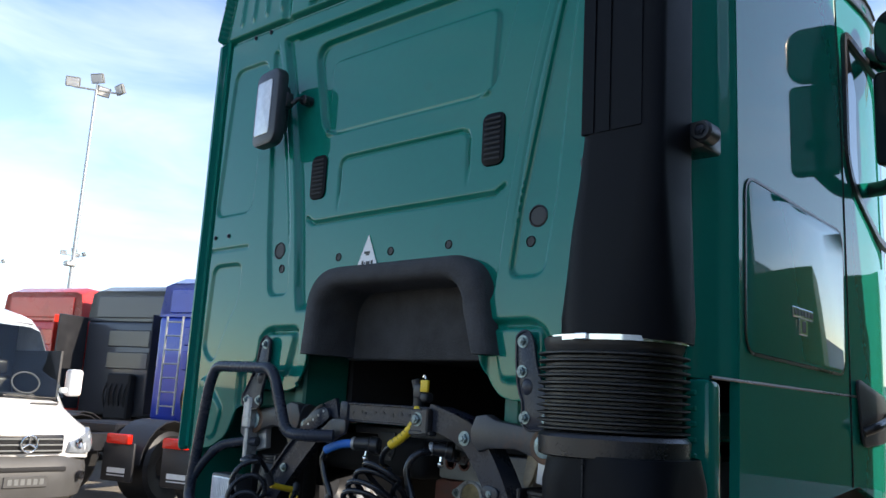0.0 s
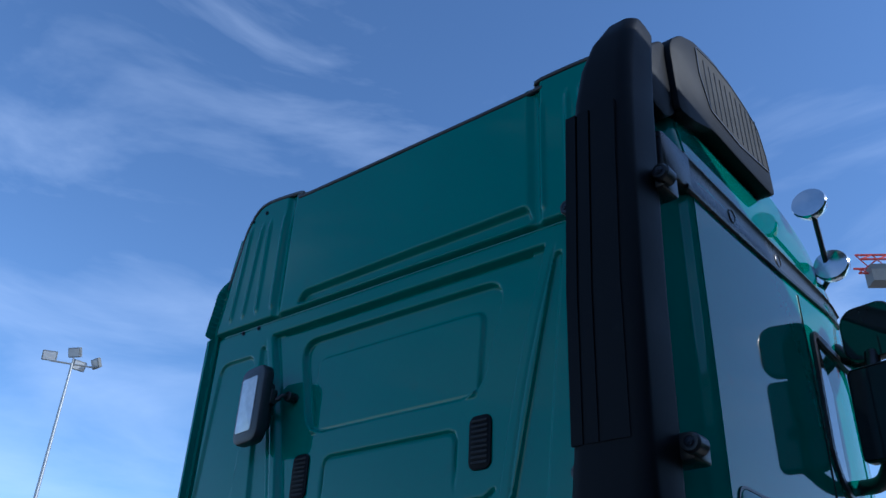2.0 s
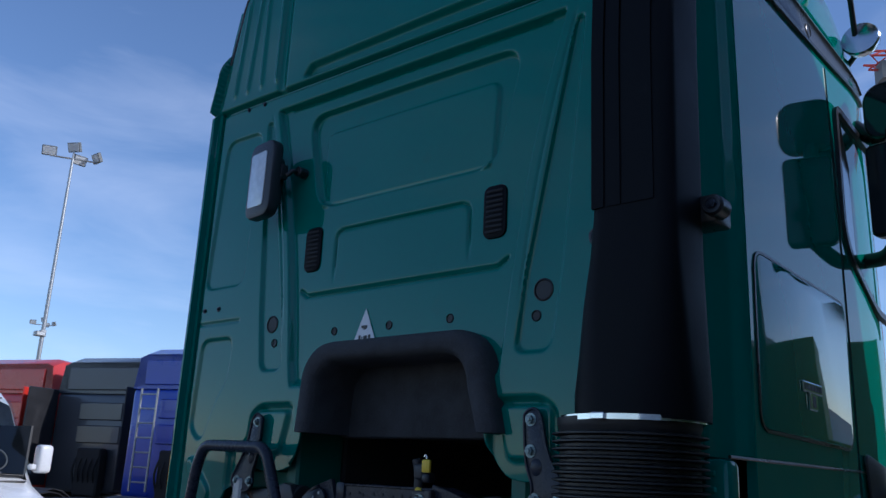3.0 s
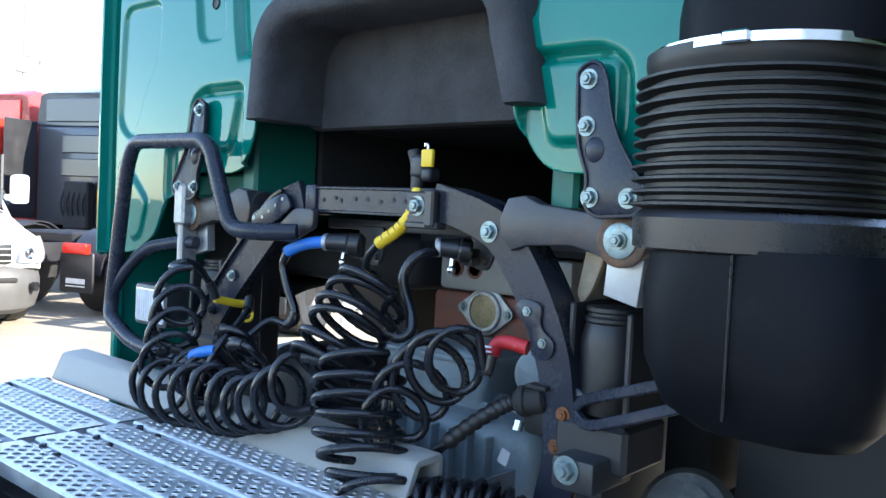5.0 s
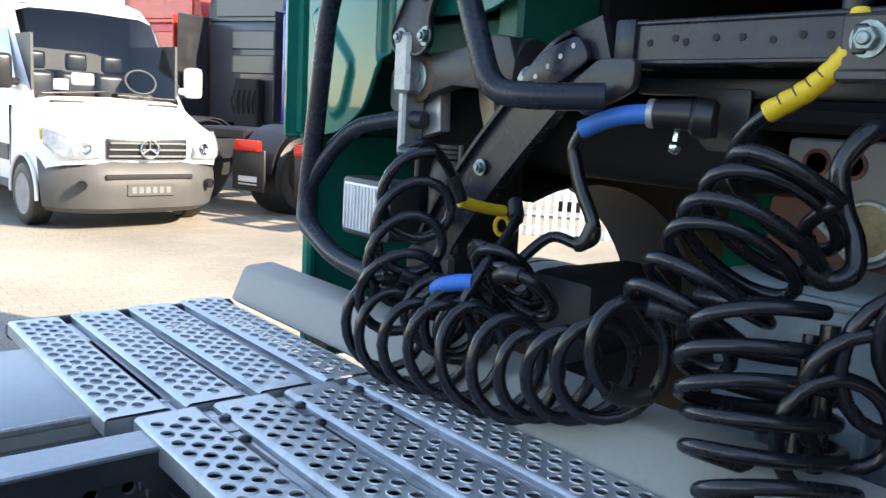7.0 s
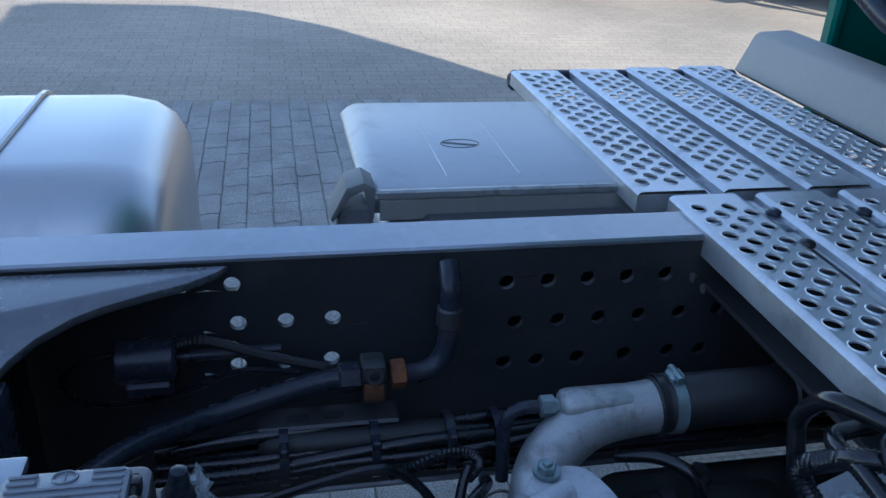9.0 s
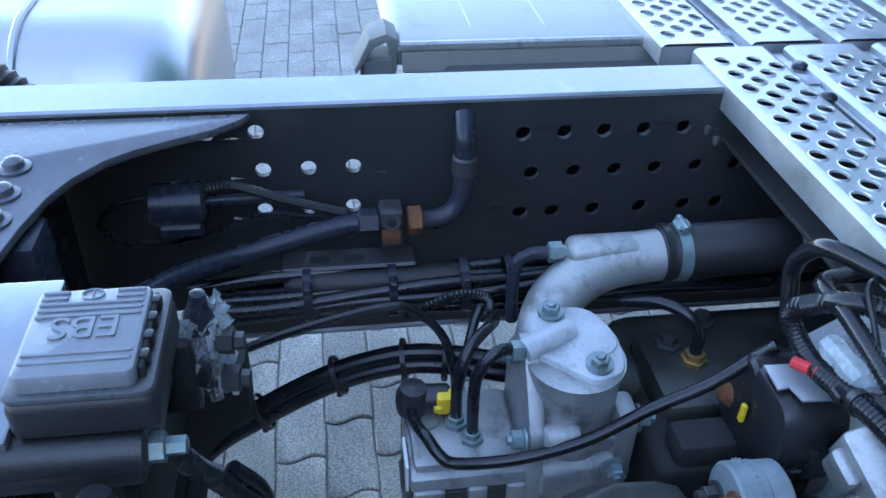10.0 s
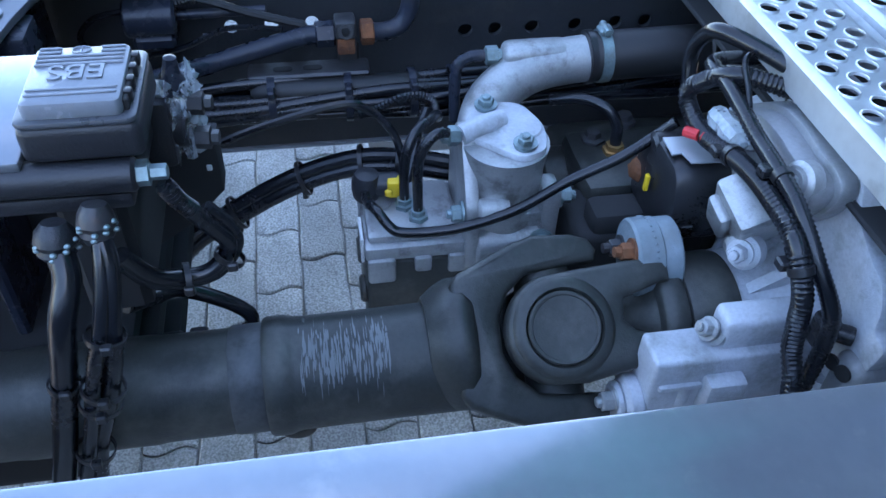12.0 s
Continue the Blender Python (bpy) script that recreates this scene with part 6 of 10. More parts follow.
def slinky(path, r, turns, u, v, wire, label, lead, tail=(), seed=1, wild=1.0):
    """Coil whose loops lie in the plane of u and v while its middle follows path; no two turns are quite alike."""
    rg = random.Random(seed)
    pp = catmull(path, 24)
    n = int(turns) + 3
    u, v = Vector(u), Vector(v)
    nrm = u.cross(v).normalized()
    rad = [1 + 0.10 * wild * rg.uniform(-1, 1) for _ in range(n)]
    tip = [0.22 * wild * rg.uniform(-1, 1) for _ in range(n)]
    slip = [Vector((rg.uniform(-1, 1), rg.uniform(-1, 1), rg.uniform(-1, 1))) * 0.007 * wild for _ in range(n)]
    tot = int(turns * 20)
    out = [Vector(p) for p in lead]
    for i in range(tot + 1):
        f = i / tot * (len(pp) - 1)
        j = min(int(f), len(pp) - 2)
        c = pp[j].lerp(pp[j + 1], f - j)
        k, g = int(i / 20), (i % 20) / 20
        g = g * g * (3 - 2 * g)
        a = 2 * math.pi * i / 20 + 1.2
        rr = r * (rad[k] + (rad[k + 1] - rad[k]) * g)
        tl = tip[k] + (tip[k + 1] - tip[k]) * g
        out.append(c + slip[k].lerp(slip[k + 1], g) + u * (rr * math.cos(a)) + (v + nrm * tl) * (rr * math.sin(a)))
    m = Mesh()
    run = catmull(out[:len(lead) + 1], 6)[:-1] + out[len(lead):] if lead else out
    if tail:
        run = run[:-1] + catmull([run[-1], *[Vector(p) for p in tail]], 6)
    m.sweep(run, wire, 10)
    return end_sleeves(solo("coiled_hose", m, HOSE, label, "coiled hose", "coiled trailer hoses", sharp=50), run, wire)


LOOP_V = (0.10, -0.12, 0.98)
slinky([(-0.478, -0.185, 1.360), (-0.470, -0.205, 1.300), (-0.466, -0.215, 1.240), (-0.468, -0.225, 1.185), (-0.495, -0.235, 1.130)], 0.068, 4.0, (0.52, 0.82, 0.12), LOOP_V, W,
       "black coiled plastic air hose hanging by the tube guard", [(-0.506, -0.06, 1.325), (-0.513, -0.08, 1.374), (-0.512, -0.12, 1.418), (-0.514, -0.16, 1.434), (-0.533, -0.19, 1.418)], seed=3)
slinky([(-0.515, -0.235, 1.115), (-0.465, -0.238, 1.090), (-0.385, -0.240, 1.088), (-0.29, -0.236, 1.098), (-0.20, -0.230, 1.104), (-0.125, -0.224, 1.110), (-0.055, -0.215, 1.124), (0.005, -0.205, 1.150), (0.055, -0.19, 1.195)], 0.077, 9.6, (0.44, 0.70, 0.04), (0.10, -0.10, 0.99), W,
       "black coiled plastic air hose lying over the catwalk edge", [(-0.50, -0.20, 1.20)], seed=5)
slinky([(-0.42, -0.19, 1.14), (-0.36, -0.195, 1.125), (-0.30, -0.195, 1.13)], 0.064, 3.4, (0.50, 0.74, 0.0), (0.22, -0.10, 0.95), W,
       "black coiled hose hanging behind the blue sleeve", [(-0.385, -0.19, 1.19)], [(-0.305, -0.19, 1.215), (-0.32, -0.12, 1.27), (-0.35, -0.06, 1.31), (-0.385, -0.03, 1.335)], seed=7)
slinky([(-0.36, -0.09, 1.235), (-0.30, -0.11, 1.21), (-0.23, -0.13, 1.185)], 0.072, 3.3, (0.40, 0.55, -0.52), (0.70, -0.30, 0.40), W,
       "black coiled hose leaning below the blue sleeve", [(-0.216, 0.0, 1.317), (-0.235, -0.01, 1.28), (-0.29, -0.03, 1.285)], seed=8)
slinky([(0.192, -0.10, 1.430), (0.178, -0.11, 1.398), (0.158, -0.12, 1.358), (0.134, -0.13, 1.318), (0.108, -0.14, 1.276), (0.086, -0.15, 1.236), (0.066, -0.165, 1.196)], 0.092, 6.2, (0.48, 0.68, -0.55), (0.46, -0.18, 0.20), W,
       "black coiled hose stretched below the arch", [(0.225, -0.06, 1.309), (0.20, -0.08, 1.37)], seed=11)
slinky([(0.430, -0.060, 1.292), (0.396, -0.07, 1.272), (0.355, -0.08, 1.243), (0.319, -0.10, 1.201), (0.297, -0.12, 1.153), (0.289, -0.14, 1.109)], 0.076, 4.7, (0.56, 0.74, -0.22), (0.22, -0.20, 0.95), W,
       "black coiled hose leading to the red sleeve", [(0.477, -0.02, 1.30), (0.470, -0.03, 1.262)], seed=13)
slinky([(0.205, -0.14, 1.250), (0.203, -0.15, 1.205), (0.208, -0.16, 1.165), (0.222, -0.17, 1.125), (0.245, -0.18, 1.085), (0.280, -0.19, 1.045), (0.318, -0.195, 1.005), (0.345, -0.20, 0.965)], 0.096, 8.0, (0.60, 0.78, -0.12), (0.42, -0.24, 0.24), W,
       "black coiled hose hanging in tight turns", [(0.10, -0.15, 1.27)], seed=17)
coil_thing([(0.30, -0.16, 0.88), (0.36, -0.15, 0.925), (0.43, -0.13, 0.965), (0.49, -0.11, 0.98), (0.55, -0.09, 0.975), (0.60, -0.06, 0.95)], 0.064, 14, 0.0105,
           None, None, "tight black electric coil lying beside the arch foot", phase=0.5)
hose("hanging_hose", [(0.261, 0.05, 1.518), (0.235, -0.01, 1.500), (0.213, -0.03, 1.455), (0.222, -0.03, 1.405), (0.243, -0.03, 1.36), (0.250, -0.04, 1.323), (0.228, -0.06, 1.308), (0.205, -0.08, 1.325)], 0.0135, HOSE, "black hose curving down from the arch coupling", "hose")
hose("hanging_hose", [(0.255, -0.09, 1.26), (0.262, -0.10, 1.16), (0.265, -0.11, 1.05), (0.26, -0.11, 0.90)], 0.0125, HOSE, "black hose hanging straight beside the coils")
hose("hanging_hose", [(0.228, -0.08, 1.24), (0.236, -0.10, 1.12), (0.240, -0.12, 1.0), (0.235, -0.12, 0.88)], 0.0115, HOSE, "black hose hanging straight beside the coils")
# yellow coupling
yc = thing("yellow_coupling", "black trailer air coupling with yellow cap and sleeve", "air coupling", (0.17, 0.06, 1.66))
m_ = Mesh()
m_.box((0.150, 0.035, 1.690), (0.195, 0.085, 1.745), 0.010, 3)
m_.cyl((0.158, 0.055, 1.725), (0.150, 0.050, 1.760), 0.016, n=14, bev=0.003)
m_.cyl((0.160, 0.058, 1.645), (0.165, 0.06, 1.70), 0.017, 0.022, n=12)
m_.box((0.190, 0.03, 1.68), (0.225, 0.075, 1.715), 0.012, 3)
part("body", m_, BLACK_PL, yc)
m_ = Mesh()
m_.box((0.195, 0.028, 1.715), (0.232, 0.040, 1.758), 0.004, 2)
m_.cyl((0.212, 0.035, 1.748), (0.212, 0.029, 1.748), 0.008, n=12)
part("cap", m_, YELLOW, yc, "bright yellow cap")
m_ = Mesh()
m_.sweep(catmull([(0.186, 0.06, 1.745), (0.190, 0.06, 1.765), (0.184, 0.06, 1.775), (0.179, 0.06, 1.768)], 5), 0.003, 6)
part("hook", m_, CHROME, yc)
ys_ = catmull([(0.178, 0.045, 1.660), (0.180, 0.035, 1.630), (0.170, 0.030, 1.598), (0.130, 0.028, 1.558), (0.070, 0.022, 1.520)], 12)
m_ = Mesh()
m_.sweep(ys_, 0.016, 10, True, [0.0168 if (i // 2) % 2 else 0.0158 for i in range(len(ys_))])
part("sleeve", m_, YELLOW, yc, "yellow spiral sleeve")
m_ = Mesh()
for i in range(3, len(ys_) - 2, 4):
    d = (ys_[i + 1] - ys_[i]).normalized()
    sd = d.orthogonal().normalized()
    w2 = d.cross(sd)
    m_.sweep([ys_[i] + (sd * math.cos(a) + w2 * math.sin(a)) * 0.0165 + d * 0.010 * (a / 4) for a in [k * 0.35 for k in range(2, 13)]], 0.0014, 4)
part("spiral_gap", m_, INK, yc)
m_ = Mesh()
m_.sweep(catmull([(0.072, 0.022, 1.521), (0.042, 0.022, 1.495), (0.022, 0.03, 1.47), (0.014, 0.045, 1.445), (0.03, 0.07, 1.425)], 8), 0.011, 8)
part("hose", m_, HOSE, yc)
# blue coupling line
bc = thing("blue_air_line", "black air line with a blue sleeve below the arch", "air line", (-0.2, 0.12, 1.5))
m_ = Mesh()
m_.cyl((-0.150, 0.040, 1.512), (-0.085, 0.072, 1.513), 0.023, 0.027, n=18, bev=0.005)
m_.cyl((-0.092, 0.068, 1.512), (-0.055, 0.090, 1.508), 0.032, n=18, bev=0.008)
m_.box((-0.088, 0.075, 1.475), (-0.058, 0.105, 1.515), 0.008, 2)
cn_ = part("connector", m_, BLACK_TRIM, bc)
m_ = Mesh()
m_.lathe((-0.150, 0.040, 1.512), (0.11, 0.05, 0.0), [(0.018, -0.006), (0.023, -0.004), (0.0245, 0.0), (0.0245, 0.006), (0.023, 0.008)], 20)
part("collar", m_, ALU, cn_, "pale metal collar")
m_ = Mesh()
m_.sweep(catmull([(-0.145, 0.035, 1.512), (-0.185, 0.018, 1.507), (-0.225, 0.008, 1.495), (-0.262, 0.0, 1.478)], 6), 0.0165, 10)
part("sleeve", m_, BLUE, bc, "blue heat-shrink sleeve")
m_ = Mesh()
m_.sweep(catmull([(-0.258, 0.0, 1.480), (-0.277, 0.0, 1.445), (-0.268, 0.0, 1.41), (-0.250, 0.0, 1.37), (-0.222, 0.0, 1.325), (-0.216, 0.0, 1.295), (-0.235, -0.005, 1.28)], 8), 0.0125, 10)
part("hose", m_, HOSE, bc)
m_ = Mesh()
m_.sweep(catmull([(-0.395, -0.205, 1.176), (-0.365, -0.215, 1.196), (-0.335, -0.205, 1.208), (-0.305, -0.192, 1.213)], 8), 0.0150, 10)
solo("blue_sleeve", m_, BLUE, "blue sleeve on a coiled hose", "hose sleeve")
# black coupling at the right of the arch, taps
m_ = Mesh()
ac_ = thing("air_coupling", "black trailer coupling socket under the arch", "air coupling", (0.28, 0.08, 1.5))
m_.cyl((0.252, 0.045, 1.522), (0.29, 0.08, 1.520), 0.021, 0.026, n=18, bev=0.005)
m_.cyl((0.285, 0.076, 1.520), (0.312, 0.100, 1.515), 0.031, n=18, bev=0.008)
m_.box((0.285, 0.085, 1.480), (0.325, 0.125, 1.525), 0.010, 2)
part("socket", m_, BLACK_TRIM, ac_)
m_ = Mesh()
m_.lathe((0.250, 0.043, 1.522), (0.72, 0.65, 0), [(0.017, -0.006), (0.022, -0.004), (0.0235, 0.0), (0.0235, 0.006), (0.022, 0.008)], 20)
part("collar", m_, ALU, ac_, "pale metal collar")
for x, z in ((-0.128, 1.466), (0.262, 1.476)):
    m_ = Mesh()
    m_.cyl((x, 0.09, z + 0.04), (x, 0.085, z), 0.006, n=10)
    m_.ball((x, 0.085, z - 0.008), (0.011, 0.011, 0.012))
    solo("drain_tap", m_, CHROME, "small shiny drain tap under the coupling", "tap", "drain taps")
cbk = thing("coupling_bracket", "dark steel bracket carrying the couplings", "bracket", (0.03, 0.16, 1.5))
m_ = Mesh()
m_.box((-0.27, 0.15, 1.548), (0.34, 0.20, 1.578), 0.006, 2)
part("bar", m_, CHASSIS_DARK, cbk)
for x0, x1, z0 in ((-0.125, -0.03, 1.455), (0.275, 0.345, 1.470)):
    m_ = Mesh()
    m_.prism(rounded([(x0, 1.56), (x0, z0 + 0.02), (x0 + 0.02, z0), (x1 - 0.015, z0), (x1, z0 + 0.03), (x1, 1.56)], 0.010, 3), 0.010, Matrix.Translation((0, 0.150, 0)) @ FACE_BACK, 0.002)
    pl_ = part("hanger_plate", m_, CHASSIS_DARK, cbk)
    m_ = Mesh()
    m_.hexbolt((x1 - 0.02, 0.139, z0 + 0.022), (0, -1, 0), 0.009, 0.008)
    part("bolt", m_, CHASSIS_RUST, pl_)
# yellow tag with ring
yt = thing("yellow_tag", "yellow sleeve with a ring on a black hose", "hose tag", (-0.58, 0.03, 1.31))
m_ = Mesh()
m_.sweep(catmull([(-0.506, -0.062, 1.325), (-0.502, -0.02, 1.315), (-0.500, 0.015, 1.308), (-0.500, 0.05, 1.303)], 6), 0.0118, 8)
part("sleeve", m_, YELLOW, yt)
m_ = Mesh()
m_.sweep([(-0.512 + 0.010 * math.cos(a), 0.060 + 0.010 * math.cos(a), 1.270 + 0.019 * math.sin(a)) for a in [k * math.pi / 8 for k in range(17)]], 0.005, 6)
part("ring", m_, YELLOW, yt)
# red sleeve
rs = thing("red_air_line", "red sleeve with pale marks on a black hose", "air line", (0.47, 0.05, 1.31))
m_ = Mesh()
m_.sweep(catmull([(0.435, 0.035, 1.285), (0.448, 0.04, 1.315), (0.475, 0.045, 1.322), (0.52, 0.055, 1.315)], 6), 0.0165, 10)
part("sleeve", m_, RED, rs)
m_ = Mesh()
for k in range(3):
    m_.box((0.424, 0.012, 1.286 + k * 0.011), (0.448, 0.020, 1.290 + k * 0.011), 0.001)
part("mark", m_, WHITE_PL, rs)
# ribbed cable boot and white tag at the arch foot
bt = thing("cable_connector", "black electric connector with ribbed boot at the arch", "connector", (0.5, 0.0, 1.15))
m_ = Mesh()
pp = catmull([(0.37, -0.03, 1.085), (0.43, -0.01, 1.14), (0.49, 0.01, 1.185), (0.53, 0.02, 1.205)], 10)
m_.sweep(pp, 0.018, 10, True, [0.019 if i % 3 else 0.016 for i in range(len(pp))])
part("boot", m_, RUBBER, bt)
m_ = Mesh()
m_.cyl((0.52, 0.015, 1.20), (0.585, 0.04, 1.213), 0.029, n=18, bev=0.008)
m_.cyl((0.528, 0.02, 1.203), (0.545, 0.026, 1.206), 0.034, n=18, bev=0.004)
m_.box((0.53, 0.03, 1.13), (0.59, 0.07, 1.20), 0.015, 2)
m_.box((0.545, 0.012, 1.235), (0.60, 0.05, 1.246), 0.004, 2)
part("socket", m_, BLACK_FLAT, bt)
m_ = Mesh()
m_.cyl((0.545, 0.0, 1.165), (0.545, -0.008, 1.145), 0.012, n=12)
part("cap_chain", m_, CHROME, bt)
m_ = Mesh()
m_.box((0.525, -0.035, 1.075), (0.550, -0.033, 1.110), 0.0006, 1, Matrix.Translation((0.53, 0, 1.1)) @ Matrix.Rotation(radians(20), 4, 'Y') @ Matrix.Translation((-0.53, 0, -1.1)))
part("tag", m_, mat("greyed_paper", (0.20, 0.21, 0.23), 0.7, 0.0, 0.2, 30, 200), bt, "small greyed paper tag")
hose("air_hose", [(0.37, -0.03, 1.085), (0.30, -0.05, 1.02), (0.24, -0.07, 0.97), (0.18, -0.08, 0.98)], 0.013, HOSE, "black hose from the ribbed boot")
# lower frame behind, axle end with round hub
m_ = Mesh()
for sx in (-1, 1):
    m_ = Mesh()
    m_.box((min(sx * 0.42, sx * 0.62), 0.25, 0.72), (max(sx * 0.42, sx * 0.62), 0.6, 1.15), 0.03, 2)
    solo("spring_hanger", m_, CHASSIS_DARK, "dark spring hanger casting on the chassis rail", "spring hanger", "spring hangers")
m_ = Mesh()
m_.lathe((0.88, 0.12, 1.02), (0.1, -1, 0.6), [(0.10, -0.05), (0.10, 0.0), (0.085, 0.012), (0.06, 0.012), (0.06, 0.03), (0.001, 0.032)], 28)
solo("filter_housing", m_, DARK_STEEL, "round dark metal housing low beside the chassis", "housing")
m_ = Mesh()
m_.hexbolt((0.70, -0.05, 1.105), (0, -1, 0), 0.02, 0.016)
solo("stay_bolt", m_, ZINC, "zinc bolt holding the stay bracket", "bolt")
m_ = Mesh()
m_.box((0.66, -0.049, 1.06), (0.76, 0.12, 1.13), 0.012, 2)
solo("stay_block", m_, CHASSIS_DARK, "dark steel block behind the stay bolt", "bracket")

# ---------------------------------------------------------------- drive train between the rails
WRAP = mat("cloudy_clear_wrap", (0.50, 0.56, 0.60), 0.18, 0.0, 0.5, 60, 200, spec=0.8)
WRAP.node_tree.nodes["Principled BSDF"].inputs["Alpha"].default_value = 0.45
SX, SZ = 0.09, 0.695        # axis of the shaft
ds = thing("drive_shaft", "dark oily propeller shaft with a universal joint", "drive shaft", (SX, -1.1, SZ - 0.06))
m_ = Mesh()
m_.lathe((SX, -2.6, SZ - 0.012), (0, 1.345, 0.008), [(0.052, 0), (0.056, 0.02), (0.057, 1.10), (0.0585, 1.115), (0.0585, 1.24), (0.057, 1.25), (0.057, 1.37)], 40)
part("slip_shaft", m_, DARK_STEEL, ds)
m_ = Mesh()
m_.lathe((SX, -1.278, SZ - 0.003), (0, 1, 0.01), [(0.0575, 0), (0.0588, 0.002), (0.0588, 0.034), (0.0575, 0.036)], 40)
part("sealing_ring", m_, mat("worn_grey_steel", (0.085, 0.088, 0.09), 0.5, 0.3, 0.4, 30, 200, dirt=(0.03, 0.03, 0.028), dirt_amt=0.35, dirt_scale=40), ds, "dull grey worn sealing ring")
m_ = Mesh()
m_.lathe((SX, -1.243, SZ - 0.003), (0, 1, 0.012), [(0.056, 0.0), (0.0625, 0.0), (0.0648, 0.004), (0.0648, 0.022), (0.0625, 0.028), (0.0615, 0.034), (0.0615, 0.14), (0.0625, 0.20), (0.06, 0.215)], 44)
part("tube", m_, DARK_STEEL, ds)
# worn pale scuffs on top of the tube
rng = random.Random(4)
m_ = Mesh()
for k in range(260):
    y = -1.205 + rng.random() * 0.092
    a = radians(66 + 17 * rng.gauss(0, 1) * 0.9)
    r_ = 0.0620 + 0.0003 * rng.random()
    w_, l_ = 0.0003 + rng.random() * 0.0009, 0.003 + rng.random() * 0.009
    da = l_ / r_
    row = []
    for q in range(4):
        aq = a - da + 2 * da * q / 3
        wq = w_ * (0.3, 1.0, 0.8, 0.2)[q]
        row += [(SX + r_ * math.cos(aq), y - wq, SZ - 0.002 + r_ * math.sin(aq)), (SX + r_ * math.cos(aq), y + wq, SZ - 0.002 + r_ * math.sin(aq))]
    m_.add(row, [(q * 2, q * 2 + 1, q * 2 + 3, q * 2 + 2) for q in range(3)])
part("paint_scuff", m_, GREY_PL, ds, "pale scuffed paint marks")
m_ = Mesh()
m_.ball((SX + 0.035, -1.215, SZ - 0.055), (0.012, 0.02, 0.010))
part("balance_weight", m_, DARK_STEEL, ds)


UJ = Vector((0.088, -0.932, 0.712))
EAR = Vector((0.61, -0.02, 0.79)).normalized()     # the capped ears look this way
SIDE = Vector((-0.79, 0.0, 0.61))
FW = Vector((0, 1, 0.015)).normalized()
EARN = FW.cross(SIDE).normalized()


def fork_frame(off):
    """Plane of the joint: x along the shaft, y across, z out through the capped ears."""
    return Matrix.Translation(UJ + EARN * off) @ Matrix((FW, SIDE, EARN)).transposed().to_4x4()


# fork of the shaft: a heavy forged U round the other fork's ears
m_ = Mesh()
m_.lathe(UJ - FW * 0.135, FW, [(0.055, -0.004), (0.066, 0.010), (0.073, 0.024), (0.074, 0.036), (0.066, 0.046), (0.001, 0.048)], 36)
fork_out = [(-0.112, 0.058), (-0.102, 0.071), (-0.064, 0.088), (-0.040, 0.098), (-0.014, 0.106), (0.030, 0.104), (0.050, 0.097), (0.058, 0.084)]
fork_in = [(0.054, 0.072), (0.010, 0.069), (-0.026, 0.064), (-0.050, 0.044), (-0.062, 0.018)]
fork_ol = fork_out + fork_in + [(x, -z) for x, z in reversed(fork_in)] + [(x, -z) for x, z in reversed(fork_out)]
m_.prism(fork_ol, 0.108, fork_frame(-0.054), 0.007)
for i, p in enumerate(m_.v):
    d = Vector(p) - UJ
    u, w = d.dot(FW), d.dot(EARN)
    if u > -0.085:
        f = min(1.0, (u + 0.085) / 0.12)
        m_.v[i] = tuple(Vector(p) - EARN * w * 0.34 * f * f * (3 - 2 * f))
sy = part("shaft_yoke", m_, DARK_STEEL, ds, "forged fork of the shaft", 50)
for s in (-1, 1):
    m_ = Mesh()
    m_.lathe(UJ + SIDE * s * 0.078, SIDE * s, [(0.038, 0), (0.039, 0.010), (0.037, 0.015), (0.030, 0.016), (0.028, 0.014), (0.001, 0.0145)], 28)
    part("bearing_cap", m_, DARK_STEEL, sy)
# fork of the flange: round ears on splayed arms with a window between
ear_ol = [(0.060 * math.cos(radians(a)), 0.060 * math.sin(radians(a))) for a in range(110, 251, 10)]
ear_ol += [(0.020, -0.059), (0.070, -0.050), (0.122, -0.052), (0.122, -0.021), (0.100, -0.018), (0.078, -0.010), (0.066, 0.002), (0.069, 0.024), (0.112, 0.037), (0.122, 0.038), (0.122, 0.066), (0.070, 0.063), (0.020, 0.060)]
m_ = Mesh()
for off in (0.040, -0.076):
    m_.prism(ear_ol, 0.036, fork_frame(off), 0.008)
for s in (-1, 1):
    m_.lathe(UJ + EARN * s * 0.070, EARN * s, [(0.056, 0), (0.054, 0.006), (0.048, 0.010), (0.042, 0.0105), (0.0405, 0.008), (0.039, 0.006)], 40)
m_.lathe(UJ + FW * 0.110, FW, [(0.001, -0.006), (0.05, -0.004), (0.072, 0.0), (0.077, 0.005), (0.077, 0.024), (0.074, 0.028)], 44)
m_.lathe(UJ + FW * 0.050, FW, [(0.001, 0.0), (0.026, 0.004), (0.034, 0.020), (0.046, 0.042), (0.066, 0.062)], 28)
fy = part("flange_yoke", m_, DARK_STEEL, ds, "dark forged flange yoke", 50)
for s in (1, -1):
    m_ = Mesh()
    m_.lathe(UJ + EAR * s * 0.074, EAR * s, [(0.0385, 0), (0.0385, 0.006), (0.037, 0.0075), (0.0345, 0.0072), (0.0335, 0.006), (0.022, 0.0052), (0.001, 0.0050)], 40)
    part("bearing_cap", m_, DARK_STEEL, fy, "round bearing cap in the ear")
m_ = Mesh()
m_.cyl(UJ - EAR * 0.07, UJ + EAR * 0.07, 0.026, n=20)
m_.cyl(UJ - SIDE * 0.075, UJ + SIDE * 0.075, 0.032, n=20)
m_.ball(UJ, (0.048, 0.048, 0.048))
part("joint_cross", m_, DARK_STEEL, ds)
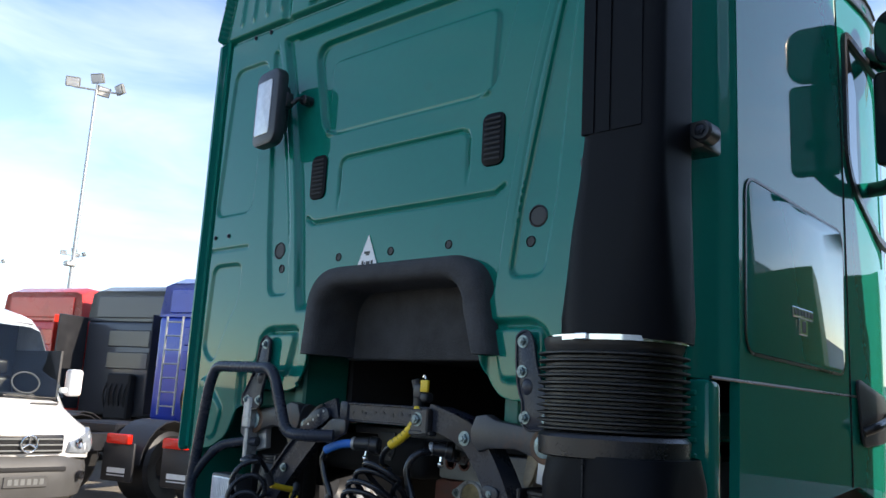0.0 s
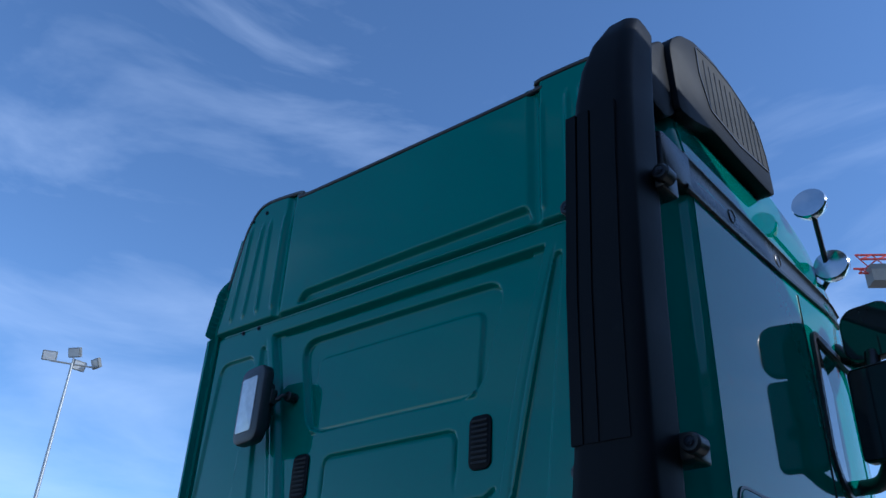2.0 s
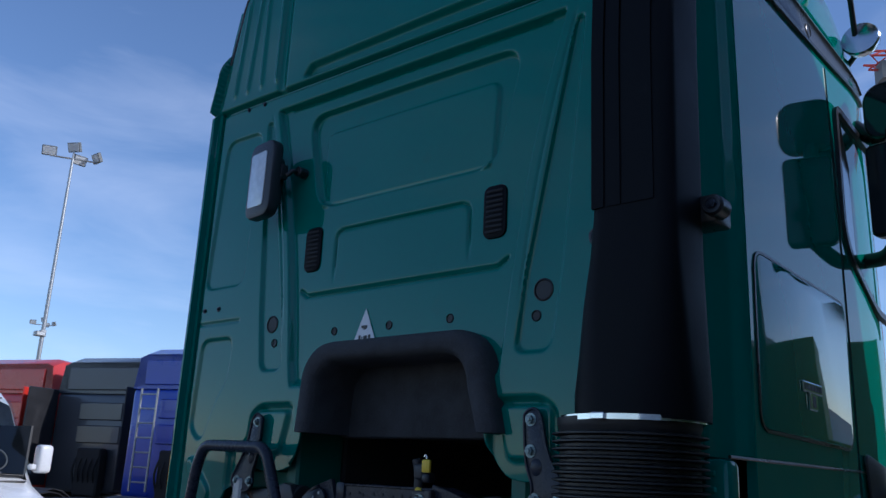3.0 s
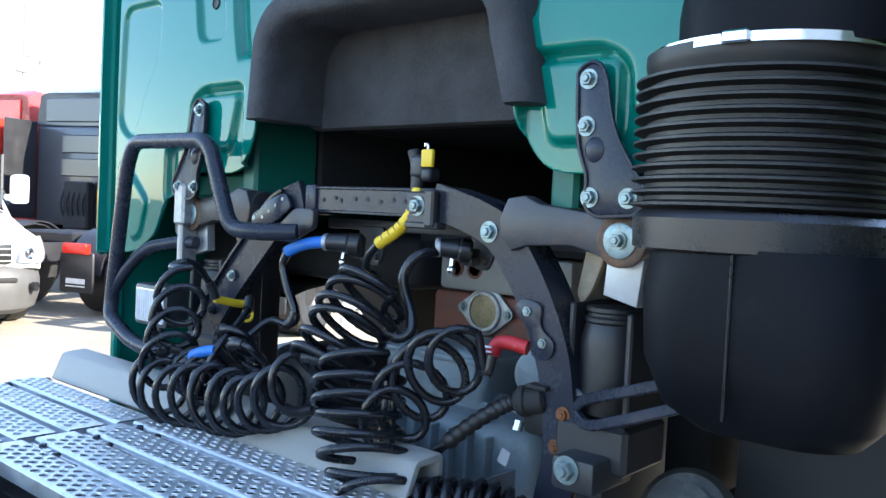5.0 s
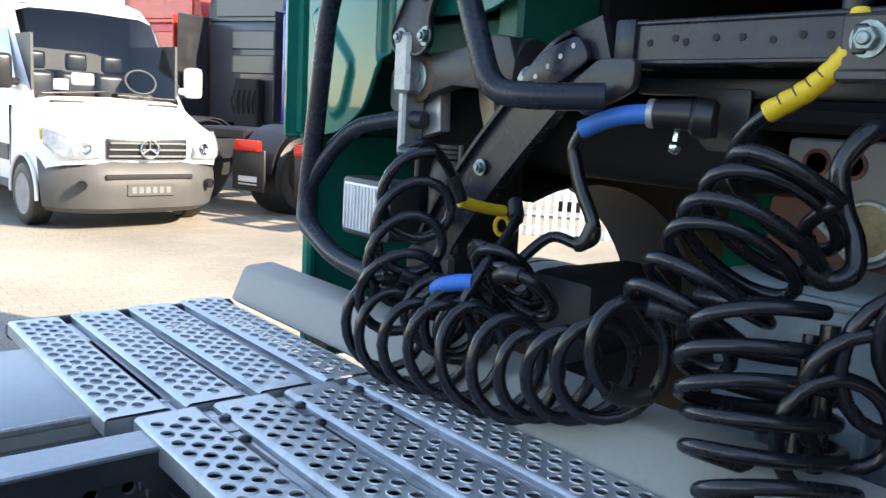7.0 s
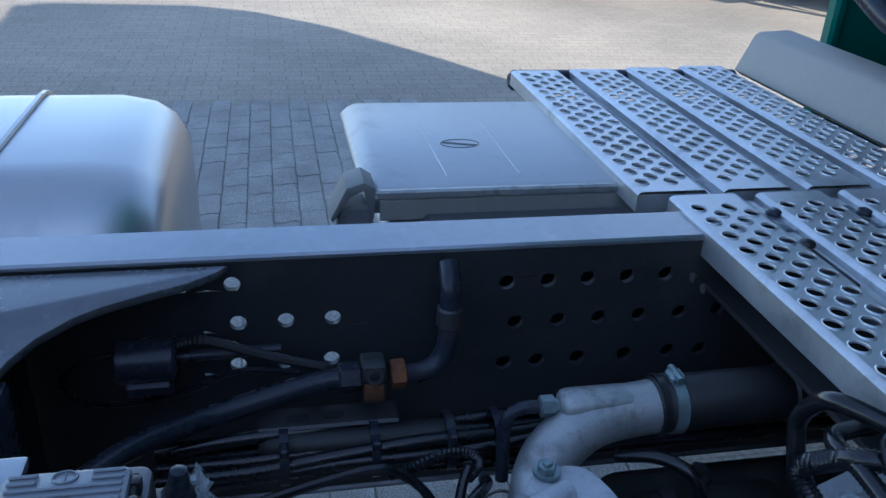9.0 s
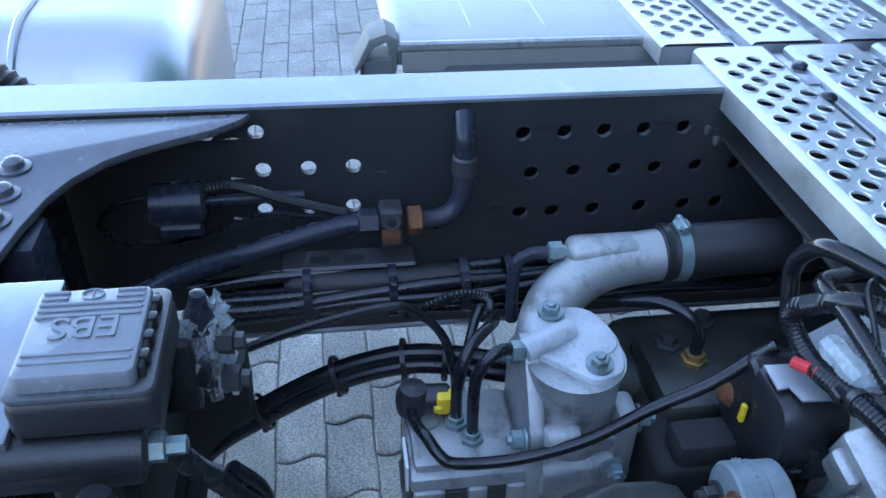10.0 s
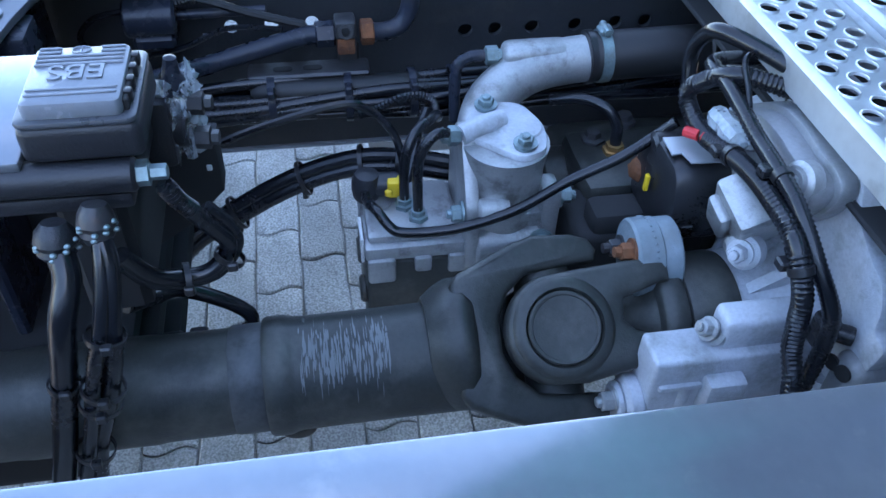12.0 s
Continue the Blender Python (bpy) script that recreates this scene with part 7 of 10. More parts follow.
m_ = Mesh()
m_.lathe(UJ + FW * 0.139, FW, [(0.068, 0), (0.072, 0.003), (0.074, 0.010), (0.075, 0.052), (0.073, 0.058), (0.068, 0.060)], 44)
part("companion_flange", m_, DARK_STEEL, ds, "grey companion flange")
m_ = Mesh()
m_.lathe((0.052, -0.842, 0.782), (0.04, 1, 0.03), [(0.001, 0), (0.034, 0.0), (0.038, 0.002), (0.0425, 0.002), (0.045, 0.005), (0.045, 0.030), (0.042, 0.032), (0.044, 0.036), (0.044, 0.050), (0.040, 0.053)], 36)
for k in range(16):
    a = radians(20 + k * 10)
    m_.ball((0.052 + 0.0452 * math.cos(a), -0.822, 0.782 + 0.0452 * math.sin(a)), (0.0018, 0.0018, 0.0018), n=6)
part("flange_lobe", m_, GEAR_GREY, ds, "grey lobe of the flange")
for p, mt in (((0.066, -0.842, 0.806), RUST), ((0.036, -0.842, 0.784), CHASSIS_RUST)):
    m_ = Mesh()
    m_.hexbolt(p, (0, -1, 0.05), 0.010, 0.012)
    m_.cyl(p, (p[0], p[1] - 0.022, p[2] + 0.001), 0.006, n=10)
    part("flange_bolt", m_, mt, ds)

# gearbox end with covers and lugs
gb = thing("gearbox", "pale oxidised aluminium gearbox housing", "gearbox", (0.09, -0.4, 0.45))
m_ = Mesh()
m_.lathe((SX, -0.745, SZ), (0, 1, 0), [(0.07, -0.006), (0.082, 0.0), (0.088, 0.008), (0.092, 0.03), (0.10, 0.055), (0.125, 0.085), (0.155, 0.10), (0.16, 0.12), (0.16, 0.3)], 52)
part("rear_housing", m_, ALU_WHITE, gb, sharp=40)
m_ = Mesh()
case_ol = rounded([(-0.16, 0.50), (-0.15, 0.80), (-0.10, 0.875), (-0.064, 0.908), (-0.046, 0.928), (-0.016, 0.960), (0.008, 0.962), (0.021, 0.946), (0.040, 0.950), (0.066, 0.958), (0.090, 0.952), (0.106, 0.974), (0.123, 0.973), (0.139, 0.953),
                   (0.150, 0.930), (0.160, 0.908), (0.194, 0.890), (0.219, 0.882), (0.232, 0.860), (0.235, 0.836), (0.257, 0.834), (0.252, 0.806), (0.243, 0.776), (0.262, 0.750), (0.266, 0.50)], 0.007, 3)
m_.prism(case_ol, 0.070, Matrix.Translation((0, -0.601, 0)) @ FACE_BACK, 0.0022)
part("case_flange", m_, ALU_WHITE, gb, "scalloped casing flange", 40)
m_ = Mesh()
m_.prism(rounded([(-0.14, 0.50), (-0.13, 0.78), (-0.05, 0.90), (0.10, 0.90), (0.20, 0.85), (0.25, 0.76), (0.25, 0.50)], 0.05, 5), 0.9, Matrix.Translation((0, 0.25, 0)) @ FACE_BACK, 0.01)
m_.lathe((0.25, -0.60, 0.72), (0, 1, 0), [(0.03, 0), (0.05, 0.02), (0.055, 0.7)], 20)
part("main_case", m_, mat("stained_gearbox_casting", (0.24, 0.24, 0.235), 0.65, 0.25, 0.35, 11, 140, bump=0.5, bscale=150, dirt=(0.10, 0.10, 0.06), dirt_amt=0.45, dirt_scale=22), gb, "stained casting of the main case", 40)
# stiffening ribs between the neck and the flange
for k in range(6):
    a = radians(-10 + k * 28)
    c, s = math.cos(a), math.sin(a)
    m_ = Mesh()
    q = 0.006
    vs = []
    for sg in (-1, 1):
        for r0, y0 in ((0.085, -0.73), (0.15, -0.672), (0.15, -0.64), (0.085, -0.66)):
            vs.append((SX + c * r0 - sg * s * q, y0, SZ + s * r0 + sg * c * q))
    m_.add(vs, [(0, 1, 2, 3), (7, 6, 5, 4), (0, 4, 5, 1), (3, 2, 6, 7), (1, 5, 6, 2)])
    part("stiffening_rib", m_, ALU_WHITE, gb)


for p in ((-0.022, -0.6712, 0.940), (0.104, -0.6712, 0.955)):
    m_ = Mesh()
    m_.lathe(p, (0, -1, 0), [(0.016, -0.004), (0.015, 0.003), (0.0085, 0.004), (0.0075, 0.001)], 20, False)
    lu = part("lug_boss", m_, ALU_WHITE, gb, "lug with a threaded hole", 45)
    m_ = Mesh()
    m_.cyl(p, (p[0], p[1] - 0.002, p[2]), 0.0078, n=16)
    part("bore", m_, BLACK_FLAT, lu)
# oval end cover in front of the flange
m_ = Mesh()
cov = rounded([(-0.072, 0.855), (-0.050, 0.905), (-0.005, 0.938), (0.025, 0.950), (0.064, 0.952), (0.100, 0.947), (0.128, 0.948), (0.144, 0.940), (0.146, 0.922), (0.132, 0.893), (0.10, 0.855), (0.05, 0.80), (-0.03, 0.80)], 0.010, 3)
m_.prism(cov, 0.020, Matrix.Translation((0, -0.672, 0)) @ FACE_BACK, 0.003)
m_.prism([(0.033 + (x - 0.033) * 0.94, 0.872 + (z - 0.872) * 0.90) for x, z in cov], 0.026, Matrix.Translation((0, -0.690, 0)) @ FACE_BACK, 0.004)
cov2 = [(0.033 + (x - 0.033) * 0.82, 0.872 + (z - 0.872) * 0.74) for x, z in cov]
m_.prism(cov2, 0.010, Matrix.Translation((0, -0.715, 0)) @ FACE_BACK, 0.003)
part("end_cover", m_, ALU_GREY, gb, "dull grey cast end cover", 40)
for (xa, za), (xb, zb) in (((0.0, 0.890), (0.045, 0.914)), ((0.052, 0.884), (0.095, 0.896))):
    m_ = Mesh()
    q = 0.0035
    m_.add([(xa, -0.724, za - q), (xb, -0.724, zb - q), (xb, -0.724, zb + q), (xa, -0.724, za + q), (xa, -0.746, za), (xb, -0.728, zb)], [(0, 1, 5, 4), (3, 4, 5, 2), (0, 4, 3), (1, 2, 5)])
    part("cover_rib", m_, ALU_GREY, gb)
for p in ((0.118, -0.716, 0.930), (-0.04, -0.716, 0.845)):
    m_ = Mesh()
    m_.lathe(p, (0.2, -1, 0.2), [(0.020, -0.01), (0.020, 0.004), (0.0165, 0.007), (0.0155, 0.009)], 20)
    m_.hexbolt(Vector(p) + Vector((0.001, -0.008, 0.001)), (0.2, -1, 0.2), 0.0085, 0.010)
    part("cover_bolt", m_, ALU, gb)
# shift cylinder, a pale cast block below the flange
m_ = Mesh()
m_.box((0.158, -0.860, 0.665), (0.204, -0.690, 0.782), 0.005, 3)
m_.box((0.160, -0.830, 0.58), (0.200, -0.690, 0.68), 0.010, 3)
m_.box((0.158, -0.790, 0.76), (0.192, -0.680, 0.818), 0.008, 3)
m_.box((0.196, -0.852, 0.742), (0.209, -0.806, 0.750), 0.003, 2)
m_.box((0.190, -0.806, 0.706), (0.222, -0.764, 0.760), 0.005, 2)
m_.cyl((0.196, -0.825, 0.58), (0.196, -0.820, 0.742), 0.011, n=14)
m_.cyl((0.182, -0.855, 0.700), (0.182, -0.876, 0.699), 0.030, n=26, bev=0.005)
m_.cyl((0.182, -0.874, 0.700), (0.182, -0.886, 0.699), 0.023, n=22, bev=0.004)
sc_ = part("shift_cylinder", m_, ALU_WHITE, gb, "pale cast cylinder block", 35)
m_ = Mesh()
m_.hexbolt((0.184, -0.884, 0.706), (0, -1, 0), 0.011, 0.012)
part("plug", m_, ALU, sc_)
m_ = Mesh()
m_.hexbolt((0.176, -0.798, 0.796), (0.1, -1, 0.55), 0.009, 0.010)
m_.lathe((0.176, -0.790, 0.792), (0.1, -1, 0.55), [(0.015, -0.012), (0.015, 0.002), (0.011, 0.005)], 18)
part("corner_bolt", m_, ALU, sc_)
# casting with a threaded side hole
m_ = Mesh()
m_.box((0.215, -0.684, 0.60), (0.256, -0.63, 0.800), 0.014, 3)
m_.box((0.20, -0.700, 0.55), (0.268, -0.60, 0.690), 0.018, 3)
sbs = part("side_boss", m_, ALU_GREY, gb, "cast side boss with bolt hole", 35)
for p in ((0.222, -0.6842, 0.782), (0.240, -0.6842, 0.786)):
    m_ = Mesh()
    m_.cyl(p, (p[0] + 0.001, p[1] - 0.003, p[2]), 0.009, n=14)
    part("bolt_hole", m_, BLACK_FLAT, sbs)
# speed sensor block
sb = thing("sensor_box", "grey connector block bolted to the gearbox", "sensor", (0.09, -0.74, 0.80))
sbm = Matrix.Translation((0.078, -0.735, 0.862)) @ Matrix.Rotation(radians(24), 4, 'X') @ Matrix.Rotation(radians(28), 4, 'Y')
m_ = Mesh()
m_.box((-0.030, -0.022, -0.045), (0.030, 0.03, 0.045), 0.006, 2, sbm)
m_.box((-0.022, -0.034, -0.035), (0.012, -0.020, 0.030), 0.006, 2, sbm)
m_.box((0.014, -0.030, -0.045), (0.034, -0.018, -0.01), 0.004, 1, sbm)
part("case", m_, ALU, sb)
m_ = Mesh()
m_.lathe((0.112, -0.745, 0.835), (0.5, -0.8, 0.3), [(0.019, -0.015), (0.019, 0.0), (0.015, 0.003)], 18)
m_.hexbolt((0.113, -0.748, 0.836), (0.5, -0.8, 0.3), 0.010, 0.011)
part("bolt", m_, ALU_WHITE, sb)
m_ = Mesh()
m_.lathe((-0.020, -0.740, 0.916), (0.060, 0.0, 0.004), [(0.004, -0.003), (0.011, 0), (0.0145, 0.012), (0.0125, 0.028), (0.015, 0.045), (0.013, 0.058), (0.004, 0.064)], 9)
part("wrapped_plug", m_, WRAP, sb, "plug wrapped in clear plastic")
# black actuator with a steel plate
ac = thing("actuator", "black actuator with a bare steel plate", "actuator", (-0.04, -0.77, 0.76))
m_ = Mesh()
m_.prism(rounded([(-0.09, 0.765), (-0.085, 0.84), (-0.055, 0.872), (0.02, 0.872), (0.035, 0.82), (0.02, 0.765)], 0.02, 4), 0.075, Matrix.Translation((0, -0.715, 0)) @ FACE_BACK, 0.008)
m_.cyl((-0.05, -0.79, 0.855), (-0.05, -0.73, 0.86), 0.018, n=16, bev=0.004)
part("body", m_, BLACK_TRIM, ac)
m_ = Mesh()
m_.prism([(-0.036, -0.787), (-0.003, -0.788), (-0.005, -0.776), (0.013, -0.772), (0.015, -0.736), (-0.034, -0.743)], 0.003, Matrix.Translation((0, 0, 0.876)), 0.0008)
part("steel_plate", m_, ALU_SHEET, ac, "bare bent steel plate")
m_ = Mesh()
m_.lathe((-0.075, -0.782, 0.805), (0.45, -0.85, 0.15), [(0.019, -0.01), (0.019, 0.0), (0.015, 0.002), (0.0145, 0.012), (0.010, 0.015), (0.001, 0.0155)], 6)
part("bolt", m_, RUST, ac)
m_ = Mesh()
m_.cyl((-0.01, -0.765, 0.70), (0.005, -0.765, 0.80), 0.016, n=14)
m_.box((0.0, -0.775, 0.795), (0.03, -0.755, 0.815), 0.004)
part("stay_rod", m_, GREY_PL, ac, "grey stay rod")
m_ = Mesh()
m_.cyl((-0.018, -0.772, 0.898), (-0.004, -0.763, 0.901), 0.0062, n=10)
m_.cyl((0.000, -0.760, 0.902), (0.008, -0.755, 0.903), 0.0062, n=10)
part("red_tape", m_, RED, ac, "turns of red tape")
m_ = Mesh()
m_.box((-0.035, -0.798, 0.808), (-0.028, -0.793, 0.83), 0.001)
part("yellow_mark", m_, YELLOW, ac)

# retarder pump with outlet elbow
pu = thing("retarder_pump", "cast aluminium pump with oil lines", "pump", (-0.12, -1.0, 0.58))
m_ = Mesh()
m_.box((-0.185, -1.122, 0.56), (-0.06, -0.997, 0.700), 0.008, 2)
m_.cyl((-0.10, -1.13, 0.690), (-0.10, -1.12, 0.690), 0.018, n=18, bev=0.003)
m_.cyl((-0.085, -1.13, 0.635), (-0.085, -1.12, 0.635), 0.018, n=18, bev=0.003)
part("gear_block", m_, DARK_STEEL, pu, "dark pump block", 35)
m_ = Mesh()
m_.box((-0.187, -1.123, 0.700), (-0.062, -0.998, 0.722), 0.006, 2)
m_.box((-0.178, -1.118, 0.720), (-0.072, -1.004, 0.733), 0.006, 2)
m_.cyl((-0.138, -1.10, 0.730), (-0.138, -1.10, 0.736), 0.018, n=18)
part("front_plate", m_, ALU, pu)
for ya, yb, z0 in ((-1.120, -1.085, 0.668), (-1.062, -1.040, 0.682), (-1.020, -0.998, 0.676)):
    m_ = Mesh()
    m_.box((-0.066, ya, z0), (-0.056, yb, 0.706), 0.005, 2)
    part("plate_tab", m_, ALU, pu)
m_ = Mesh()
m_.prism(rounded([(-0.185, 0.60), (-0.185, 0.80), (-0.15, 0.842), (-0.118, 0.842), (-0.062, 0.770), (-0.054, 0.60)], 0.008, 3), 0.018, Matrix.Translation((0, -0.982, 0)) @ FACE_BACK, 0.004)
part("flange_plate", m_, ALU, pu)
m_ = Mesh()
m_.lathe((-0.118, -0.945, 0.68), (0.02, 0.0, 1), [(0.048, 0), (0.050, 0.02), (0.049, 0.12), (0.052, 0.145), (0.053, 0.152)], 36)
m_.cyl((-0.088, -0.928, 0.72), (-0.092, -0.924, 0.832), 0.016, n=16)
m_.box((-0.18, -0.985, 0.60), (-0.075, -0.885, 0.742), 0.014, 3)
m_.cyl((-0.082, -0.985, 0.700), (-0.082, -0.890, 0.700), 0.028, n=22, bev=0.004)
m_.cyl((-0.068, -0.985, 0.765), (-0.068, -0.945, 0.765), 0.0155, n=16, bev=0.003)
m_.box((-0.09, -0.955, 0.738), (-0.07, -0.885, 0.752), 0.004, 2)
m_.box((-0.11, -0.905, 0.70), (-0.066, -0.880, 0.785), 0.008, 2)
part("pump_body", m_, ALU, pu, sharp=40)
for p, d in (((-0.082, -0.880, 0.768), (0.1, 1, 0)), ((-0.056, -0.905, 0.722), (1, -0.1, 0.1)), ((-0.075, -1.001, 0.758), (0, -1, 0))):
    m_ = Mesh()
    m_.hexbolt(p, d, 0.0105, 0.012)
    part("body_bolt", m_, ZINC, pu)
m_ = Mesh()
m_.prism(rounded([(-0.132, -1.002), (-0.19, -0.965), (-0.185, -0.912), (-0.132, -0.893), (-0.080, -0.902), (-0.069, -0.935), (-0.086, -0.955)], 0.02, 5), 0.011, Matrix.Translation((0, 0, 0.829)), 0.003)
m_.sweep([(-0.118, -1.0, 0.842), (-0.13, -0.972, 0.846), (-0.145, -0.945, 0.842)], 0.0125, 12)
m_.lathe((-0.130, -0.925, 0.838), (0, 0, 1), [(0.030, 0), (0.026, 0.004), (0.001, 0.006)], 20)
part("cover_plate", m_, ALU_WHITE, pu, "triangular whitish cover plate", 40)
for p in ((-0.090, -0.928, 0.840), (-0.176, -0.958, 0.840)):
    m_ = Mesh()
    m_.cyl(p, (p[0], p[1], p[2] + 0.003), 0.0135, n=18)
    m_.hexbolt((p[0], p[1], p[2] + 0.003), (0.05, 0, 1), 0.010, 0.008)
    part("bolt", m_, ZINC, pu)
for p in ((-0.103, -1.052, 0.733), (-0.127, -1.066, 0.733)):
    m_ = Mesh()
    m_.lathe(p, (0, 0, 1), [(0.0135, 0), (0.0135, 0.006), (0.0095, 0.0065), (0.0095, 0.013), (0.0065, 0.014), (0.0065, 0.02)], 6)
    part("hex_fitting", m_, ZINC, pu)
m_ = Mesh()
m_.lathe((-0.118, -1.005, 0.842), (0.1, -1, 0.12), [(0.010, -0.004), (0.0125, 0), (0.0125, 0.010), (0.009, 0.012), (0.009, 0.018)], 6)
part("hex_fitting", m_, ZINC, pu)
m_ = Mesh()
el = catmull([(-0.165, -0.975, 0.77), (-0.182, -0.966, 0.80), (-0.208, -0.948, 0.824), (-0.232, -0.912, 0.842), (-0.244, -0.87, 0.853), (-0.247, -0.80, 0.860)], 8)
m_.sweep(el, 0.03, 22, True, [0.024 + 0.0065 * min(1, i / 18) for i in range(len(el))])
m_.box((-0.266, -0.925, 0.858), (-0.226, -0.835, 0.886), 0.012, 3)
m_.box((-0.262, -0.84, 0.86), (-0.23, -0.81, 0.886), 0.008, 3)
part("outlet_elbow", m_, ALU, pu, "cast outlet elbow", 50)
m_ = Mesh()
m_.lathe((-0.248, -0.925, 0.870), (0, -1, 0), [(0.008, 0), (0.008, 0.004), (0.0125, 0.005), (0.0125, 0.020), (0.009, 0.022)], 6)
part("hex_nut", m_, ZINC, pu)
hose("steel_pipe", [(-0.248, -0.945, 0.870), (-0.249, -0.962, 0.870), (-0.249, -0.978, 0.862), (-0.247, -0.984, 0.842), (-0.240, -0.984, 0.78)], 0.0075, CHASSIS, "thin steel pipe bending down from the elbow", "pipe")
rh = thing("coolant_hose", "thick black rubber coolant hose with a steel clip", "hose", (-0.25, -0.6, 0.83))
m_ = Mesh()
m_.lathe((-0.2475, -0.815, 0.860), (-0.01, 1, 0.006), [(0.030, 0), (0.0325, 0.004), (0.0325, 0.165), (0.036, 0.168), (0.036, 0.19), (0.033, 0.193), (0.033, 0.5)], 32)
part("hose_body", m_, RUBBER, rh)
m_ = Mesh()
m_.lathe((-0.2475, -0.797, 0.860), (-0.01, 1, 0.006), [(0.0325, 0), (0.0345, 0), (0.0345, 0.014), (0.0325, 0.014)], 32)
m_.box((-0.258, -0.800, 0.892), (-0.238, -0.781, 0.902), 0.003)
m_.cyl((-0.262, -0.790, 0.899), (-0.234, -0.790, 0.899), 0.0048, n=8)
part("clip", m_, ZINC, rh, "shiny worm-drive clip")
m_ = Mesh()
m_.lathe((-0.2475, -0.812, 0.860), (-0.01, 1, 0.006), [(0.0325, 0), (0.035, 0), (0.035, 0.008), (0.0325, 0.008)], 32)
part("dark_clip", m_, BLACK_TRIM, rh)

# dark transmission casing behind the pump
tc = thing("transfer_casing", "dark oily casing behind the pump", "casing", (-0.15, -0.6, 0.5))
m_ = Mesh()
m_.box((-0.30, -0.85, 0.50), (-0.05, -0.30, 0.735), 0.03, 3)
m_.box((-0.22, -0.84, 0.72), (-0.09, -0.66, 0.768), 0.014, 2)
m_.cyl((-0.20, -0.875, 0.70), (-0.20, -0.60, 0.70), 0.045, n=20, bev=0.006)
part("body", m_, DARK_STEEL, tc)
m_ = Mesh()
m_.box((-0.125, -0.868, 0.55), (-0.025, -0.70, 0.745), 0.012, 3)
m_.box((-0.075, -0.85, 0.735), (-0.03, -0.74, 0.772), 0.010, 2)
part("side_cover", m_, BLACK_FLAT, tc, "black cover of the casing")
for p in ((-0.19, -0.805, 0.766), (-0.225, -0.75, 0.766)):
    m_ = Mesh()
    m_.lathe(p, (0, 0, 1), [(0.017, 0), (0.017, 0.006), (0.011, 0.008), (0.010, 0.016), (0.001, 0.017)], 6)
    part("screw_plug", m_, CHASSIS_RUST, tc)
bn = thing("brass_fitting", "brass hex fitting with a black line", "fitting", (-0.16, -0.785, 0.765))
m_ = Mesh()
m_.lathe((-0.160, -0.785, 0.764), (0, 0, 1), [(0.0155, 0), (0.0155, 0.009), (0.012, 0.010), (0.012, 0.017), (0.007, 0.018)], 6)
part("hex", m_, mat("dull_brass", (0.42, 0.25, 0.10), 0.45, 0.8, 0.25, 20, 120), bn)
m_ = Mesh()
m_.sweep(catmull([(-0.160, -0.785, 0.78), (-0.161, -0.787, 0.808), (-0.172, -0.80, 0.828), (-0.195, -0.825, 0.830), (-0.22, -0.86, 0.815)], 7), 0.0075, 8)
part("line", m_, HOSE, bn)

# ---------------------------------------------------------------- brake module and its lines
eb = thing("brake_module", "grey plastic brake control module with embossed lid", "brake module", (0.04, -1.37, 0.93))
LIDM = mat("grey_lid_plastic", (0.20, 0.215, 0.24), 0.24, 0.0, 0.15, 12, 160, bump=0.1, bscale=500, dirt=(0.28, 0.29, 0.30), dirt_amt=0.12, dirt_scale=30)
m_ = Mesh()
m_.box((-0.012, -1.402, 0.995), (0.096, -1.306, 1.030), 0.008, 3)
m_.box((0.002, -1.392, 0.955), (0.084, -1.316, 1.0), 0.006, 2)
part("case", m_, BLACK_PL, eb)
m_ = Mesh()
m_.prism(rrect(0.0445, 0.0385, 0.006, 4), 0.016, Matrix.Translation((0.047, -1.355, 1.0335)), 0.0035)
lid2 = part("lid", m_, LIDM, eb, "grey ribbed lid")
m_ = Mesh()
m_.prism(rrect(0.0545, 0.0475, 0.009, 4), 0.006, Matrix.Translation((0.042, -1.354, 1.029)), 0.0025)
part("lid_rim", m_, mat("dark_lid_rim", (0.07, 0.075, 0.085), 0.3, 0.0, 0.2, 20, 160), eb, "darker rim round the lid")
for x0, ya, yb in ((0.006, -1.390, -1.372), (0.006, -1.340, -1.320), (0.0125, -1.390, -1.372), (0.0125, -1.340, -1.320), (0.019, -1.390, -1.320), (0.0255, -1.390, -1.320), (0.032, -1.390, -1.320), (0.070, -1.390, -1.320), (0.0775, -1.390, -1.320)):
    m_ = Mesh()
    m_.box((x0, ya, 1.049), (x0 + 0.0028, yb, 1.0512), 0.0008)
    part("lid_rib", m_, LIDM, lid2)
tmx = text_mesh("EBS", 0.031, 0.0010)
tmx.materials.append(LIDM)
tmx.transform(Matrix.Translation((0.0455, -1.355, 1.0500)) @ Matrix.Rotation(radians(-90), 4, 'Z'))
part("embossed_letters", tmx, None, lid2, "raised letters EBS")
m_ = Mesh()
m_.sweep([(0.0105 + 0.0055 * math.cos(a), -1.356 + 0.0075 * math.sin(a), 1.0498) for a in [k * math.pi / 8 for k in range(17)]], 0.0009, 5)
m_.sweep([(0.006, -1.356, 1.0498), (0.015, -1.356, 1.0498)], 0.0008, 5)
part("lid_emblem", m_, LIDM, lid2)
m_ = Mesh()
m_.box((0.006, -1.3165, 1.028), (0.084, -1.3125, 1.045), 0.001)
part("lid_gap", m_, BLACK_FLAT, lid2)
